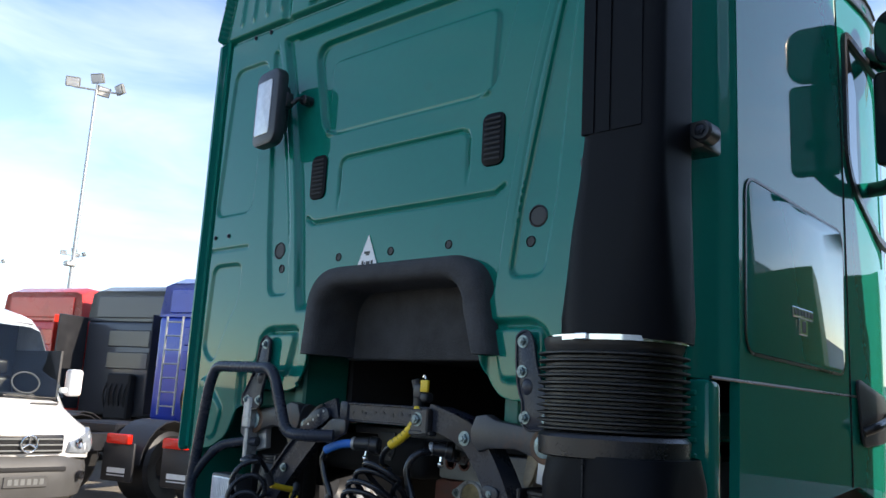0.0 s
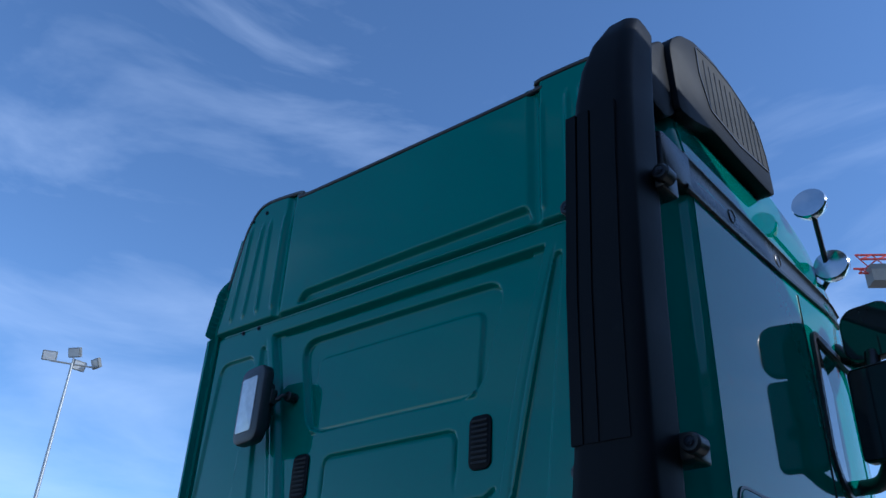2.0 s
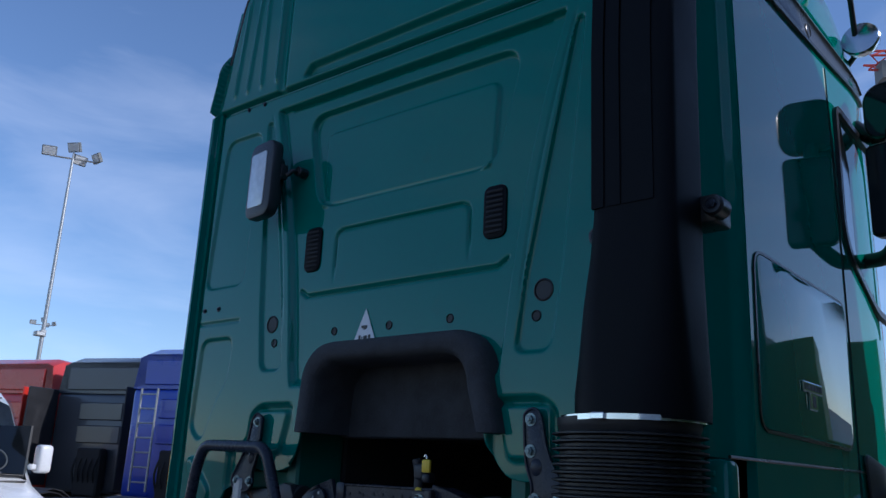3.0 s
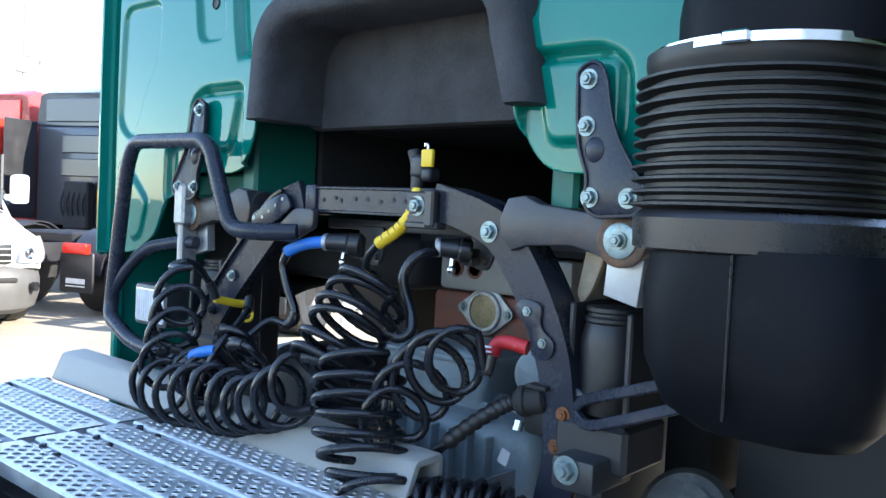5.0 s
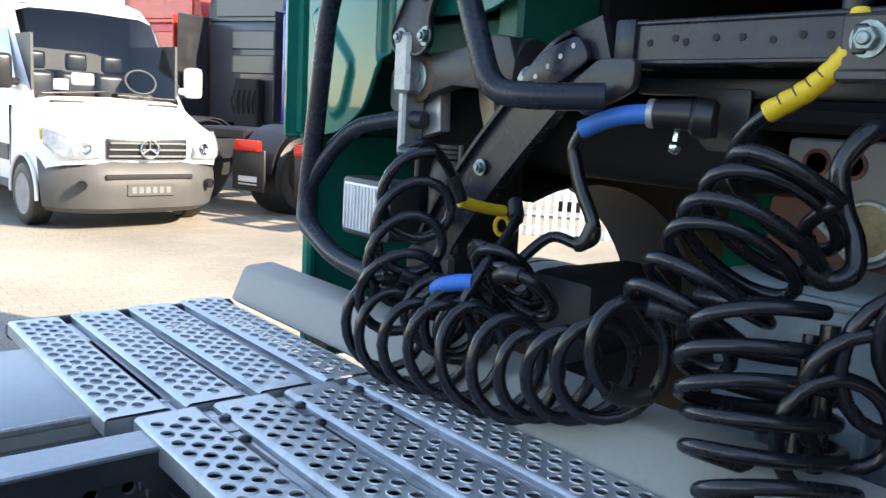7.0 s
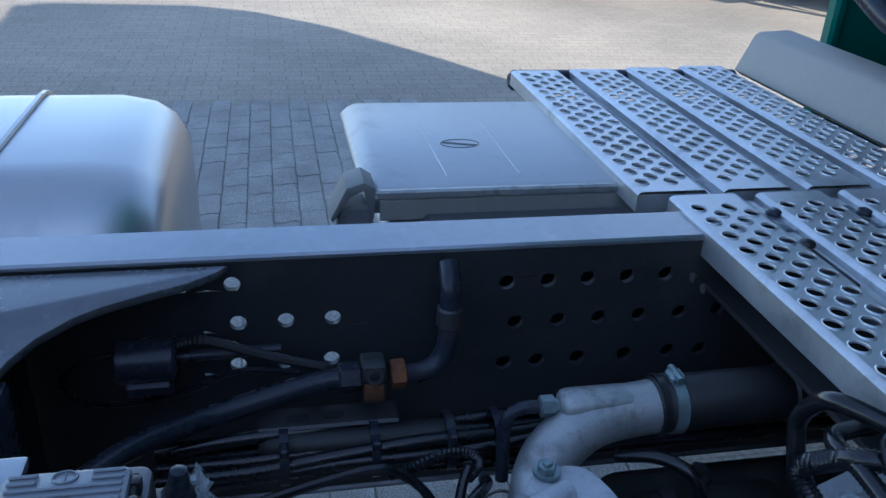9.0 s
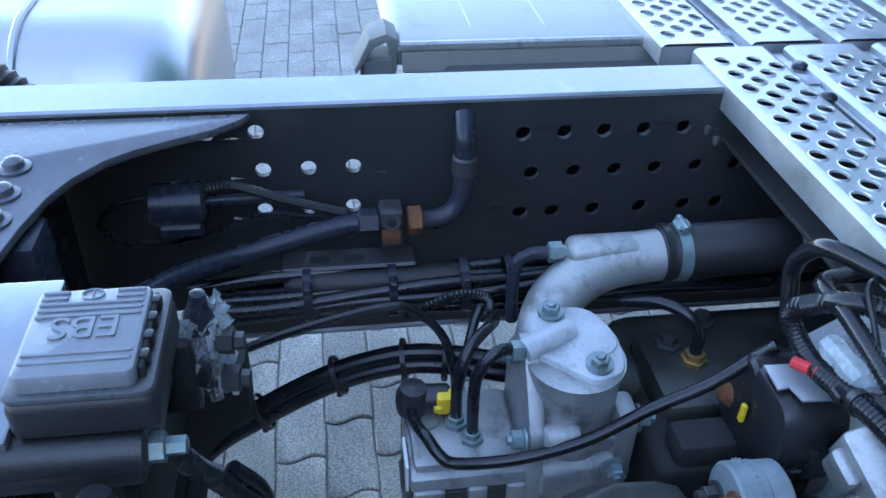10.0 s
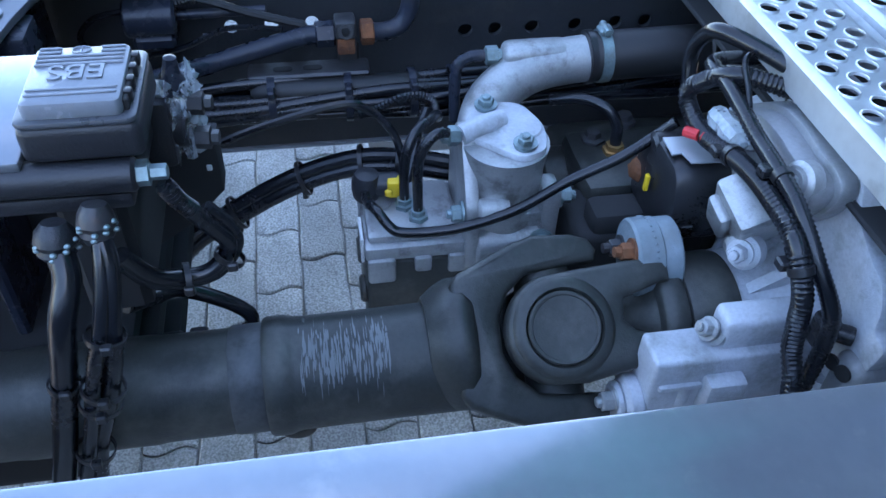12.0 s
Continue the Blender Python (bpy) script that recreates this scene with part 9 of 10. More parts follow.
# ---------------------------------------------------------------- paved strip under the lorry
def paver_mesh(w, l, h):
    """Concrete block l long in x with wavy ends and slightly wavy sides."""
    m = Mesh()
    ends = [(k / 10 - 0.5, 0.0085 * math.sin(2 * math.pi * k / 10)) for k in range(11)]
    out = [(l / 2 + d, f * w) for f, d in ends]
    out += [(0.12 * l, w / 2 + 0.002), (-0.12 * l, w / 2 - 0.002)]
    out += [(-l / 2 + d, f * w) for f, d in reversed(ends)]
    out += [(-0.12 * l, -w / 2 + 0.0015), (0.12 * l, -w / 2 - 0.0015)]
    n = len(out)
    c = 0.0035
    vs = [(x, y_, -h) for x, y_ in out] + [(x, y_, -c) for x, y_ in out] + [(x * (1 - 2 * c / l), y_ * (1 - 2 * c / w), 0) for x, y_ in out]
    fs = [tuple(2 * n + i for i in range(n))]
    for i in range(n):
        j = (i + 1) % n
        fs += [(i, j, n + j, n + i), (n + i, n + j, 2 * n + j, 2 * n + i)]
    m.add(vs, fs)
    return m


def paver_material():
    m = bpy.data.materials.new("grey_concrete_block")
    m.use_nodes = True
    n, l = m.node_tree.nodes, m.node_tree.links
    b = n["Principled BSDF"]
    co = n.new("ShaderNodeTexCoord")
    geo = n.new("ShaderNodeNewGeometry")
    oi = n.new("ShaderNodeObjectInfo")
    fine = n.new("ShaderNodeTexNoise")
    fine.inputs["Scale"].default_value, fine.inputs["Detail"].default_value = 210, 4
    big = n.new("ShaderNodeTexNoise")
    big.inputs["Scale"].default_value, big.inputs["Detail"].default_value = 5, 5
    for t in (fine, big):
        l.new(geo.outputs["Position"], t.inputs["Vector"])
    r = n.new("ShaderNodeValToRGB")
    r.color_ramp.elements[0].position, r.color_ramp.elements[0].color = 0.36, (0.20, 0.195, 0.18, 1)
    r.color_ramp.elements[1].position, r.color_ramp.elements[1].color = 0.66, (0.43, 0.42, 0.395, 1)
    l.new(fine.outputs["Fac"], r.inputs[0])
    mr = n.new("ShaderNodeMapRange")
    mr.inputs["From Min"].default_value, mr.inputs["From Max"].default_value = 0.3, 0.7
    mr.inputs["To Min"].default_value, mr.inputs["To Max"].default_value = 0.75, 1.15
    l.new(big.outputs["Fac"], mr.inputs["Value"])
    mr2 = n.new("ShaderNodeMapRange")
    mr2.inputs["To Min"].default_value, mr2.inputs["To Max"].default_value = 0.85, 1.1
    l.new(oi.outputs["Random"], mr2.inputs["Value"])
    mu = n.new("ShaderNodeMath")
    mu.operation = 'MULTIPLY'
    l.new(mr.outputs[0], mu.inputs[0])
    l.new(mr2.outputs[0], mu.inputs[1])
    mx_ = n.new("ShaderNodeMix")
    mx_.data_type, mx_.blend_type = 'RGBA', 'MULTIPLY'
    mx_.inputs["Factor"].default_value = 1
    l.new(r.outputs[0], mx_.inputs["A"])
    l.new(mu.outputs[0], mx_.inputs["B"])
    l.new(mx_.outputs["Result"], b.inputs["Base Color"])
    b.inputs["Roughness"].default_value = 0.9
    bp = n.new("ShaderNodeBump")
    bp.inputs["Strength"].default_value, bp.inputs["Distance"].default_value = 0.8, 0.003
    l.new(fine.outputs["Fac"], bp.inputs["Height"])
    l.new(bp.outputs[0], b.inputs["Normal"])
    return m


PAVER = paver_material()
SAND = mat("sandy_joint_filling", (0.25, 0.235, 0.20), 0.95, 0.0, 0.3, 20, 200, bump=0.5, bscale=300)
pv_base = Mesh()
pv_base.add([(-4.4, -3.4, 0.004), (0.9, -3.4, 0.004), (0.9, -0.2, 0.004), (-4.4, -0.2, 0.004)], [(0, 1, 2, 3)])
pave = solo("pavement", pv_base, SAND, "grey concrete block paving with sandy joints", "pavement", kind="structure")

# ---------------------------------------------------------------- white van
vn = thing("white_van", "white panel van with grey bumper parked in the yard", "van", (-8.45, 2.16, 0))
VX, VY = -8.45, 2.16       # front and centre line


def clear_glass():
    """Thin clear pane: see-through with a mirror gloss."""
    m = bpy.data.materials.new("clear_windscreen_glass")
    m.use_nodes = True
    n, l = m.node_tree.nodes, m.node_tree.links
    n.remove(n["Principled BSDF"])
    tr, gl, fr, mx_ = n.new("ShaderNodeBsdfTransparent"), n.new("ShaderNodeBsdfGlossy"), n.new("ShaderNodeFresnel"), n.new("ShaderNodeMixShader")
    tr.inputs["Color"].default_value = (0.74, 0.80, 0.80, 1)
    gl.inputs["Roughness"].default_value = 0.02
    fr.inputs["IOR"].default_value = 1.6
    l.new(fr.outputs[0], mx_.inputs[0])
    l.new(tr.outputs[0], mx_.inputs[1])
    l.new(gl.outputs[0], mx_.inputs[2])
    l.new(mx_.outputs[0], n["Material Output"].inputs["Surface"])
    return m


def van_section(x, wl, wm, wt, z0, zm, zt):
    """Half ring of the body at x: low, belt and roof half widths."""
    h, u = zm - z0, zt - zm
    pts = [(wl, z0), (wl + 0.01, z0 + h * 0.4), (wm, z0 + h * 0.75), (wm, zm), (wm * 0.985, zm + min(0.15, u * 0.3)), (wt + 0.10, zt - min(0.18, u * 0.4)), (wt + 0.03, zt - min(0.05, u * 0.12)), (wt - 0.12, zt), (0.0, zt + 0.02)]
    return [(x, VY + w, z) for w, z in pts] + [(x, VY - w, z) for w, z in reversed(pts[:-1])]


m_ = Mesh()
secs = [van_section(VX - 0.05, 0.70, 0.78, 0.52, 0.74, 0.86, 0.98), van_section(VX - 0.16, 0.88, 0.90, 0.66, 0.72, 0.96, 1.10), van_section(VX - 0.34, 0.96, 0.97, 0.74, 0.68, 1.02, 1.19), van_section(VX - 0.62, 0.99, 0.99, 0.80, 0.40, 1.08, 1.28), van_section(VX - 0.98, 1.0, 1.0, 0.82, 0.40, 1.14, 1.42),
        van_section(VX - 1.30, 1.0, 1.0, 0.80, 0.40, 1.18, 1.88), van_section(VX - 1.68, 1.0, 0.99, 0.78, 0.40, 1.2, 2.42), van_section(VX - 1.95, 1.0, 0.99, 0.76, 0.40, 1.2, 2.60), van_section(VX - 2.5, 1.0, 0.99, 0.76, 0.40, 1.2, 2.70),
        van_section(VX - 6.6, 1.0, 0.99, 0.76, 0.40, 1.2, 2.70), van_section(VX - 6.85, 0.97, 0.96, 0.72, 0.42, 1.2, 2.6)]
n = len(secs[0])
vs = [p for s in secs for p in s]
fs = []
for j in range(len(secs) - 1):
    for i in range(n - 1):
        if j in (4, 5) and 6 <= i <= 9:
            continue                                      # windscreen opening
        fs.append((j * n + i, (j + 1) * n + i, (j + 1) * n + i + 1, j * n + i + 1))
fs += [tuple(range(n)), tuple((len(secs) - 1) * n + i for i in range(n - 1, -1, -1))]
m_.add(vs, fs)
part("body", m_, WHITE_PAINT, vn, sharp=40)
# windscreen
m_ = Mesh()
ws = [(VX - 0.97, 0.87, 1.44), (VX - 1.30, 0.83, 1.905), (VX - 1.66, 0.76, 2.42)]
vs = []
for x, w, z in ws:
    vs += [(x + 0.07, VY - w, z + 0.02), (x + 0.105, VY - w * 0.5, z + 0.04), (x + 0.105, VY + w * 0.5, z + 0.04), (x + 0.07, VY + w, z + 0.02)]
m_.add(vs, [(j * 4 + k, j * 4 + k + 1, (j + 1) * 4 + k + 1, (j + 1) * 4 + k) for j in range(2) for k in range(3)])
wsn = part("windscreen", m_, clear_glass(), vn, "clear windscreen")
wsn.visible_shadow = False
m_ = Mesh()
m_.box((VX - 2.42, VY - 0.84, 0.55), (VX - 2.38, VY + 0.84, 2.50))
m_.box((VX - 2.40, VY - 0.86, 0.55), (VX - 1.05, VY - 0.83, 2.10))
m_.box((VX - 2.40, VY + 0.83, 0.55), (VX - 1.05, VY + 0.86, 2.10))
m_.box((VX - 2.40, VY - 0.84, 0.52), (VX - 1.05, VY + 0.84, 0.56))
m_.box((VX - 2.40, VY - 0.72, 2.46), (VX - 1.75, VY + 0.72, 2.48))
part("cabin_lining", m_, GREY_BUMPER, vn, "dark grey cabin lining")
m_ = Mesh()
m_.box((VX - 1.45, VY - 0.82, 1.05), (VX - 1.02, VY + 0.82, 1.43), 0.05, 3)
m_.box((VX - 1.50, VY + 0.20, 1.38), (VX - 1.20, VY + 0.64, 1.50), 0.05, 3)
part("dashboard", m_, GREY_BUMPER, vn)
for dy in (-0.50, 0.0, 0.45):
    m_ = Mesh()
    m_.box((VX - 2.10, VY + dy - 0.22, 0.95), (VX - 1.95, VY + dy + 0.22, 1.72), 0.06, 3)
    m_.box((VX - 2.08, VY + dy - 0.13, 1.74), (VX - 1.98, VY + dy + 0.13, 1.95), 0.04, 3)
    part("seat_back", m_, BLACK_TRIM, vn)
m_ = Mesh()
m_.sweep([(VX - 0.92, VY - 0.8, 1.45), (VX - 0.93, VY - 0.1, 1.50)], 0.012, 6)
m_.sweep([(VX - 0.92, VY + 0.75, 1.45), (VX - 0.93, VY + 0.05, 1.47)], 0.012, 6)
part("wiper", m_, BLACK_TRIM, wsn)
m_ = Mesh()
m_.sweep([(VX - 1.12 - 0.05 * math.sin(a), VY + 0.42 + 0.19 * math.cos(a), 1.64 + 0.14 * math.sin(a)) for a in [k * math.pi / 10 for k in range(21)]], 0.014, 6)
part("steering_wheel", m_, GREY_BUMPER, vn)
m_ = Mesh()
m_.box((VX - 1.10, VY - 0.62, 1.50), (VX - 1.05, VY - 0.46, 1.62))
m_.box((VX - 1.14, VY - 0.40, 1.56), (VX - 1.10, VY - 0.14, 1.70), 0.02)
part("paper", m_, WHITE_PL, vn, "papers behind the windscreen")
HEADLAMP = mat("grey_headlamp_glass", (0.30, 0.33, 0.36), 0.08, 0.3, 0.3, 24, 120, bump=0.3, bscale=50)
# side windows and lines on the side towards the yard
for sy in (-1, 1):
    m_ = Mesh()
    y = VY + sy * 0.945
    m_.add([(VX - 1.12, y + sy * 0.045, 1.50), (VX - 2.05, y + sy * 0.045, 1.50), (VX - 2.05, y - sy * 0.05, 2.15), (VX - 1.66, y - sy * 0.05, 2.15)], [(0, 1, 2, 3)] if sy < 0 else [(3, 2, 1, 0)])
    part("side_window", m_, GLASS_DARK, vn)
    m_ = Mesh()
    y = VY + sy * 1.024
    m_.box((VX - 6.6, min(y, y - sy * 0.04), 0.68), (VX - 1.36, max(y, y - sy * 0.04), 0.86), 0.01)
    part("side_moulding", m_, GREY_BUMPER, vn)
    m_ = Mesh()
    m_.box((VX - 1.15 - 0.10, VY + sy * 1.13 - 0.10, 1.48), (VX - 1.15 + 0.08, VY + sy * 1.13 + 0.10, 1.86), 0.05, 3)
    m_.box((VX - 1.22, min(VY + sy * 0.95, VY + sy * 1.1), 1.52), (VX - 1.12, max(VY + sy * 0.95, VY + sy * 1.1), 1.60), 0.02)
    part("door_mirror", m_, BLACK_TRIM if sy < 0 else WHITE_PAINT, vn)
    for hx in (2.15, 2.35):
        m_ = Mesh()
        m_.box((VX - hx - 0.08, VY + sy * 1.01 - 0.02, 1.10), (VX - hx + 0.08, VY + sy * 1.01 + 0.02, 1.15), 0.012)
        part("door_handle", m_, BLACK_TRIM, vn)
    # headlamp
    m_ = Mesh()
    low = [(VX - 0.025, 0.52, 0.81), (VX - 0.035, 0.70, 0.79), (VX - 0.10, 0.85, 0.80), (VX - 0.20, 0.94, 0.85), (VX - 0.33, 0.985, 0.93)]
    top = [(VX - 0.04, 0.54, 0.93), (VX - 0.07, 0.68, 0.97), (VX - 0.14, 0.80, 1.02), (VX - 0.24, 0.90, 1.07), (VX - 0.38, 0.975, 1.10)]
    vs = []
    for bulge, back in ((0.012, 0.0), (0.0, 0.10)):
        for f in (0.0, 0.33, 0.67, 1.0):
            for (xa, wa, za), (xb, wb, zb) in zip(low, top):
                e = bulge + 0.014 * math.sin(math.pi * f)
                vs.append((xa + (xb - xa) * f + e - back, VY + sy * (wa + (wb - wa) * f + e - back * 0.6), za + (zb - za) * f))
    fs = [(r_ * 5 + k, r_ * 5 + k + 1, r_ * 5 + k + 6, r_ * 5 + k + 5) for r_ in range(3) for k in range(4)]
    rim_ = [0, 1, 2, 3, 4, 9, 14, 19, 18, 17, 16, 15, 10, 5]
    fs += [(a, b, b + 20, a + 20) for a, b in zip(rim_, rim_[1:] + rim_[:1])]
    m_.add(vs, [f if sy > 0 else f[::-1] for f in fs])
    hp_ = part("headlamp", m_, HEADLAMP, vn, "clear headlamp glass")
    for hy, hz, hr in ((0.68, 0.91, 0.065), (0.83, 0.95, 0.055)):
        m_ = Mesh()
        m_.lathe((VX - 0.015 - max(0, hy - 0.66) * 0.75, VY + sy * hy, hz), (1, sy * 0.5, 0.1), [(hr, 0), (hr, 0.012), (hr * 0.8, 0.014), (hr * 0.5, 0.004), (0.001, 0.002)], 18)
        part("reflector", m_, CHROME, hp_)
    m_ = Mesh()
    m_.box((VX - 0.43, VY + sy * 0.992 - 0.012, 0.97), (VX - 0.38, VY + sy * 0.992 + 0.012, 1.10), 0.006)
    part("indicator", m_, YELLOW, hp_, "yellow side indicator")
    m_ = Mesh()
    m_.lathe((VX - 0.02, VY + sy * 0.72, 0.52), (1, sy * 0.5, 0), [(0.055, 0), (0.055, 0.05), (0.045, 0.052), (0.04, 0.04), (0.001, 0.04)], 16)
    part("fog_lamp", m_, BLACK_TRIM, vn)
    # wheels
    for xw in (VX - 0.92, VX - 5.20):
        m_ = Mesh()
        yc = VY + sy * 0.91
        m_.lathe((xw, yc, 0.345), (0, sy, 0), [(0.21, -0.11), (0.31, -0.12), (0.342, -0.10), (0.345, -0.03), (0.345, 0.06), (0.335, 0.10), (0.30, 0.118), (0.225, 0.112)], 40, False)
        w_ = part("tyre", m_, RUBBER, vn)
        m_ = Mesh()
        m_.lathe((xw, yc, 0.345), (0, sy, 0), [(0.228, 0.112), (0.222, 0.116), (0.205, 0.112), (0.195, 0.07), (0.14, 0.085), (0.115, 0.11), (0.07, 0.116), (0.001, 0.116)], 32)
        rm_ = part("rim", m_, ALU_GREY, w_, "dull steel wheel")
        for k in range(10):
            a = 2 * math.pi * k / 10
            m_ = Mesh()
            m_.cyl((xw + 0.165 * math.cos(a), yc + sy * 0.072, 0.345 + 0.165 * math.sin(a)), (xw + 0.165 * math.cos(a), yc + sy * 0.086, 0.345 + 0.165 * math.sin(a)), 0.019, n=10)
            part("rim_hole", m_, BLACK_FLAT, rm_)
        m_ = Mesh()
        arc = [(xw + 0.415 * math.cos(radians(a)), 0.37 + 0.415 * math.sin(radians(a))) for a in range(-8, 190, 12)]
        m_.prism([(x, z) for x, z in arc], 0.05, Matrix(((1, 0, 0, 0), (0, 0, 1, VY + sy * 0.985 - 0.025), (0, 1, 0, 0), (0, 0, 0, 1))))
        part("wheel_arch", m_, BLACK_FLAT, vn)
        m_ = Mesh()
        m_.sweep([(x, VY + sy * 1.012, z) for x, z in arc], 0.022, 6)
        part("arch_lip", m_, WHITE_PAINT, vn)
    # door outline and lower trim
    for xd in (1.32, 2.42):
        m_ = Mesh()
        m_.box((VX - xd - 0.005, VY + sy * 1.002 - 0.012, 0.50), (VX - xd + 0.005, VY + sy * 1.002 + 0.012, 1.30))
        part("door_gap", m_, BLACK_TRIM, vn)
    m_ = Mesh()
    m_.box((VX - 4.75, VY + sy * 0.99 - 0.02, 0.36), (VX - 1.38, VY + sy * 0.99 + 0.02, 0.47), 0.012)
    part("sill", m_, GREY_BUMPER, vn)
# bumper, grille, star-shaped emblem as a plain ring, plate
m_ = Mesh()
vs, fs = [], []
for z, dx, w in ((0.20, -0.06, 0.90), (0.26, 0.02, 0.97), (0.44, 0.06, 1.005), (0.60, 0.05, 1.01), (0.74, 0.0, 1.005), (0.79, -0.05, 0.99)):
    for k in range(17):
        t = -1 + 2 * k / 16
        vs.append((VX + dx - 0.50 * max(0, (abs(t) - 0.35) / 0.65) ** 2.2, VY + w * min(1, abs(t) * 1.06) * (1 if t > 0 else -1), z - 0.035 * (1 - abs(t)) * (1 if z > 0.7 else 0)))
for j in range(5):
    for k in range(16):
        fs.append((j * 17 + k, j * 17 + k + 1, (j + 1) * 17 + k + 1, (j + 1) * 17 + k))
m_.add(vs, fs)
bmp = part("bumper", m_, GREY_BUMPER, vn, "grey plastic front bumper", 30)
m_ = Mesh()
m_.box((VX + 0.02, VY - 0.50, 0.575), (VX + 0.066, VY + 0.50, 0.635), 0.02, 2)
part("air_inlet", m_, BLACK_FLAT, bmp)
m_ = Mesh()
m_.box((VX - 0.06, VY - 0.46, 0.79), (VX - 0.005, VY + 0.46, 1.02), 0.02, 2)
gr_ = part("grille", m_, BLACK_TRIM, vn, "grey slatted grille")
for k in range(3):
    m_ = Mesh()
    m_.box((VX - 0.01, VY - 0.45 + k * 0.01, 0.815 + k * 0.07), (VX + 0.018, VY + 0.45 - k * 0.01, 0.838 + k * 0.07), 0.008, 2)
    part("slat", m_, GREY_PL, gr_)
m_ = Mesh()
m_.sweep([(VX + 0.035, VY + 0.10 * math.cos(a), 0.91 + 0.10 * math.sin(a)) for a in [k * math.pi / 12 for k in range(25)]], 0.012, 6)
for a in (90, 210, 330):
    m_.sweep([(VX + 0.03, VY, 0.91), (VX + 0.035, VY + 0.098 * math.cos(radians(a)), 0.91 + 0.098 * math.sin(radians(a)))], 0.012, 6)
part("emblem", m_, CHROME, gr_, "chrome ring emblem")
m_ = Mesh()
m_.box((VX + 0.055, VY - 0.27, 0.40), (VX + 0.072, VY + 0.27, 0.53), 0.006)
pl_ = part("number_plate", m_, GREY_BUMPER, vn, "dark grey number plate")
for k in range(6):
    m_ = Mesh()
    m_.box((VX + 0.071, VY - 0.22 + k * 0.078, 0.43), (VX + 0.0745, VY - 0.17 + k * 0.078, 0.50))
    part("plate_bar", m_, GREY_PL, pl_)
for sy in (-1, 1):
    m_ = Mesh()
    m_.prism(rrect(0.19, 0.030, 0.02, 3), 0.012, Matrix.Translation((VX - 0.82, VY + sy * 0.56, 1.365)) @ Matrix.Rotation(radians(90), 4, 'Z') @ Matrix.Rotation(radians(-24), 4, 'X'))
    part("bonnet_vent", m_, BLACK_TRIM, vn)

vn.rotation_euler = (0, 0, radians(5.5))

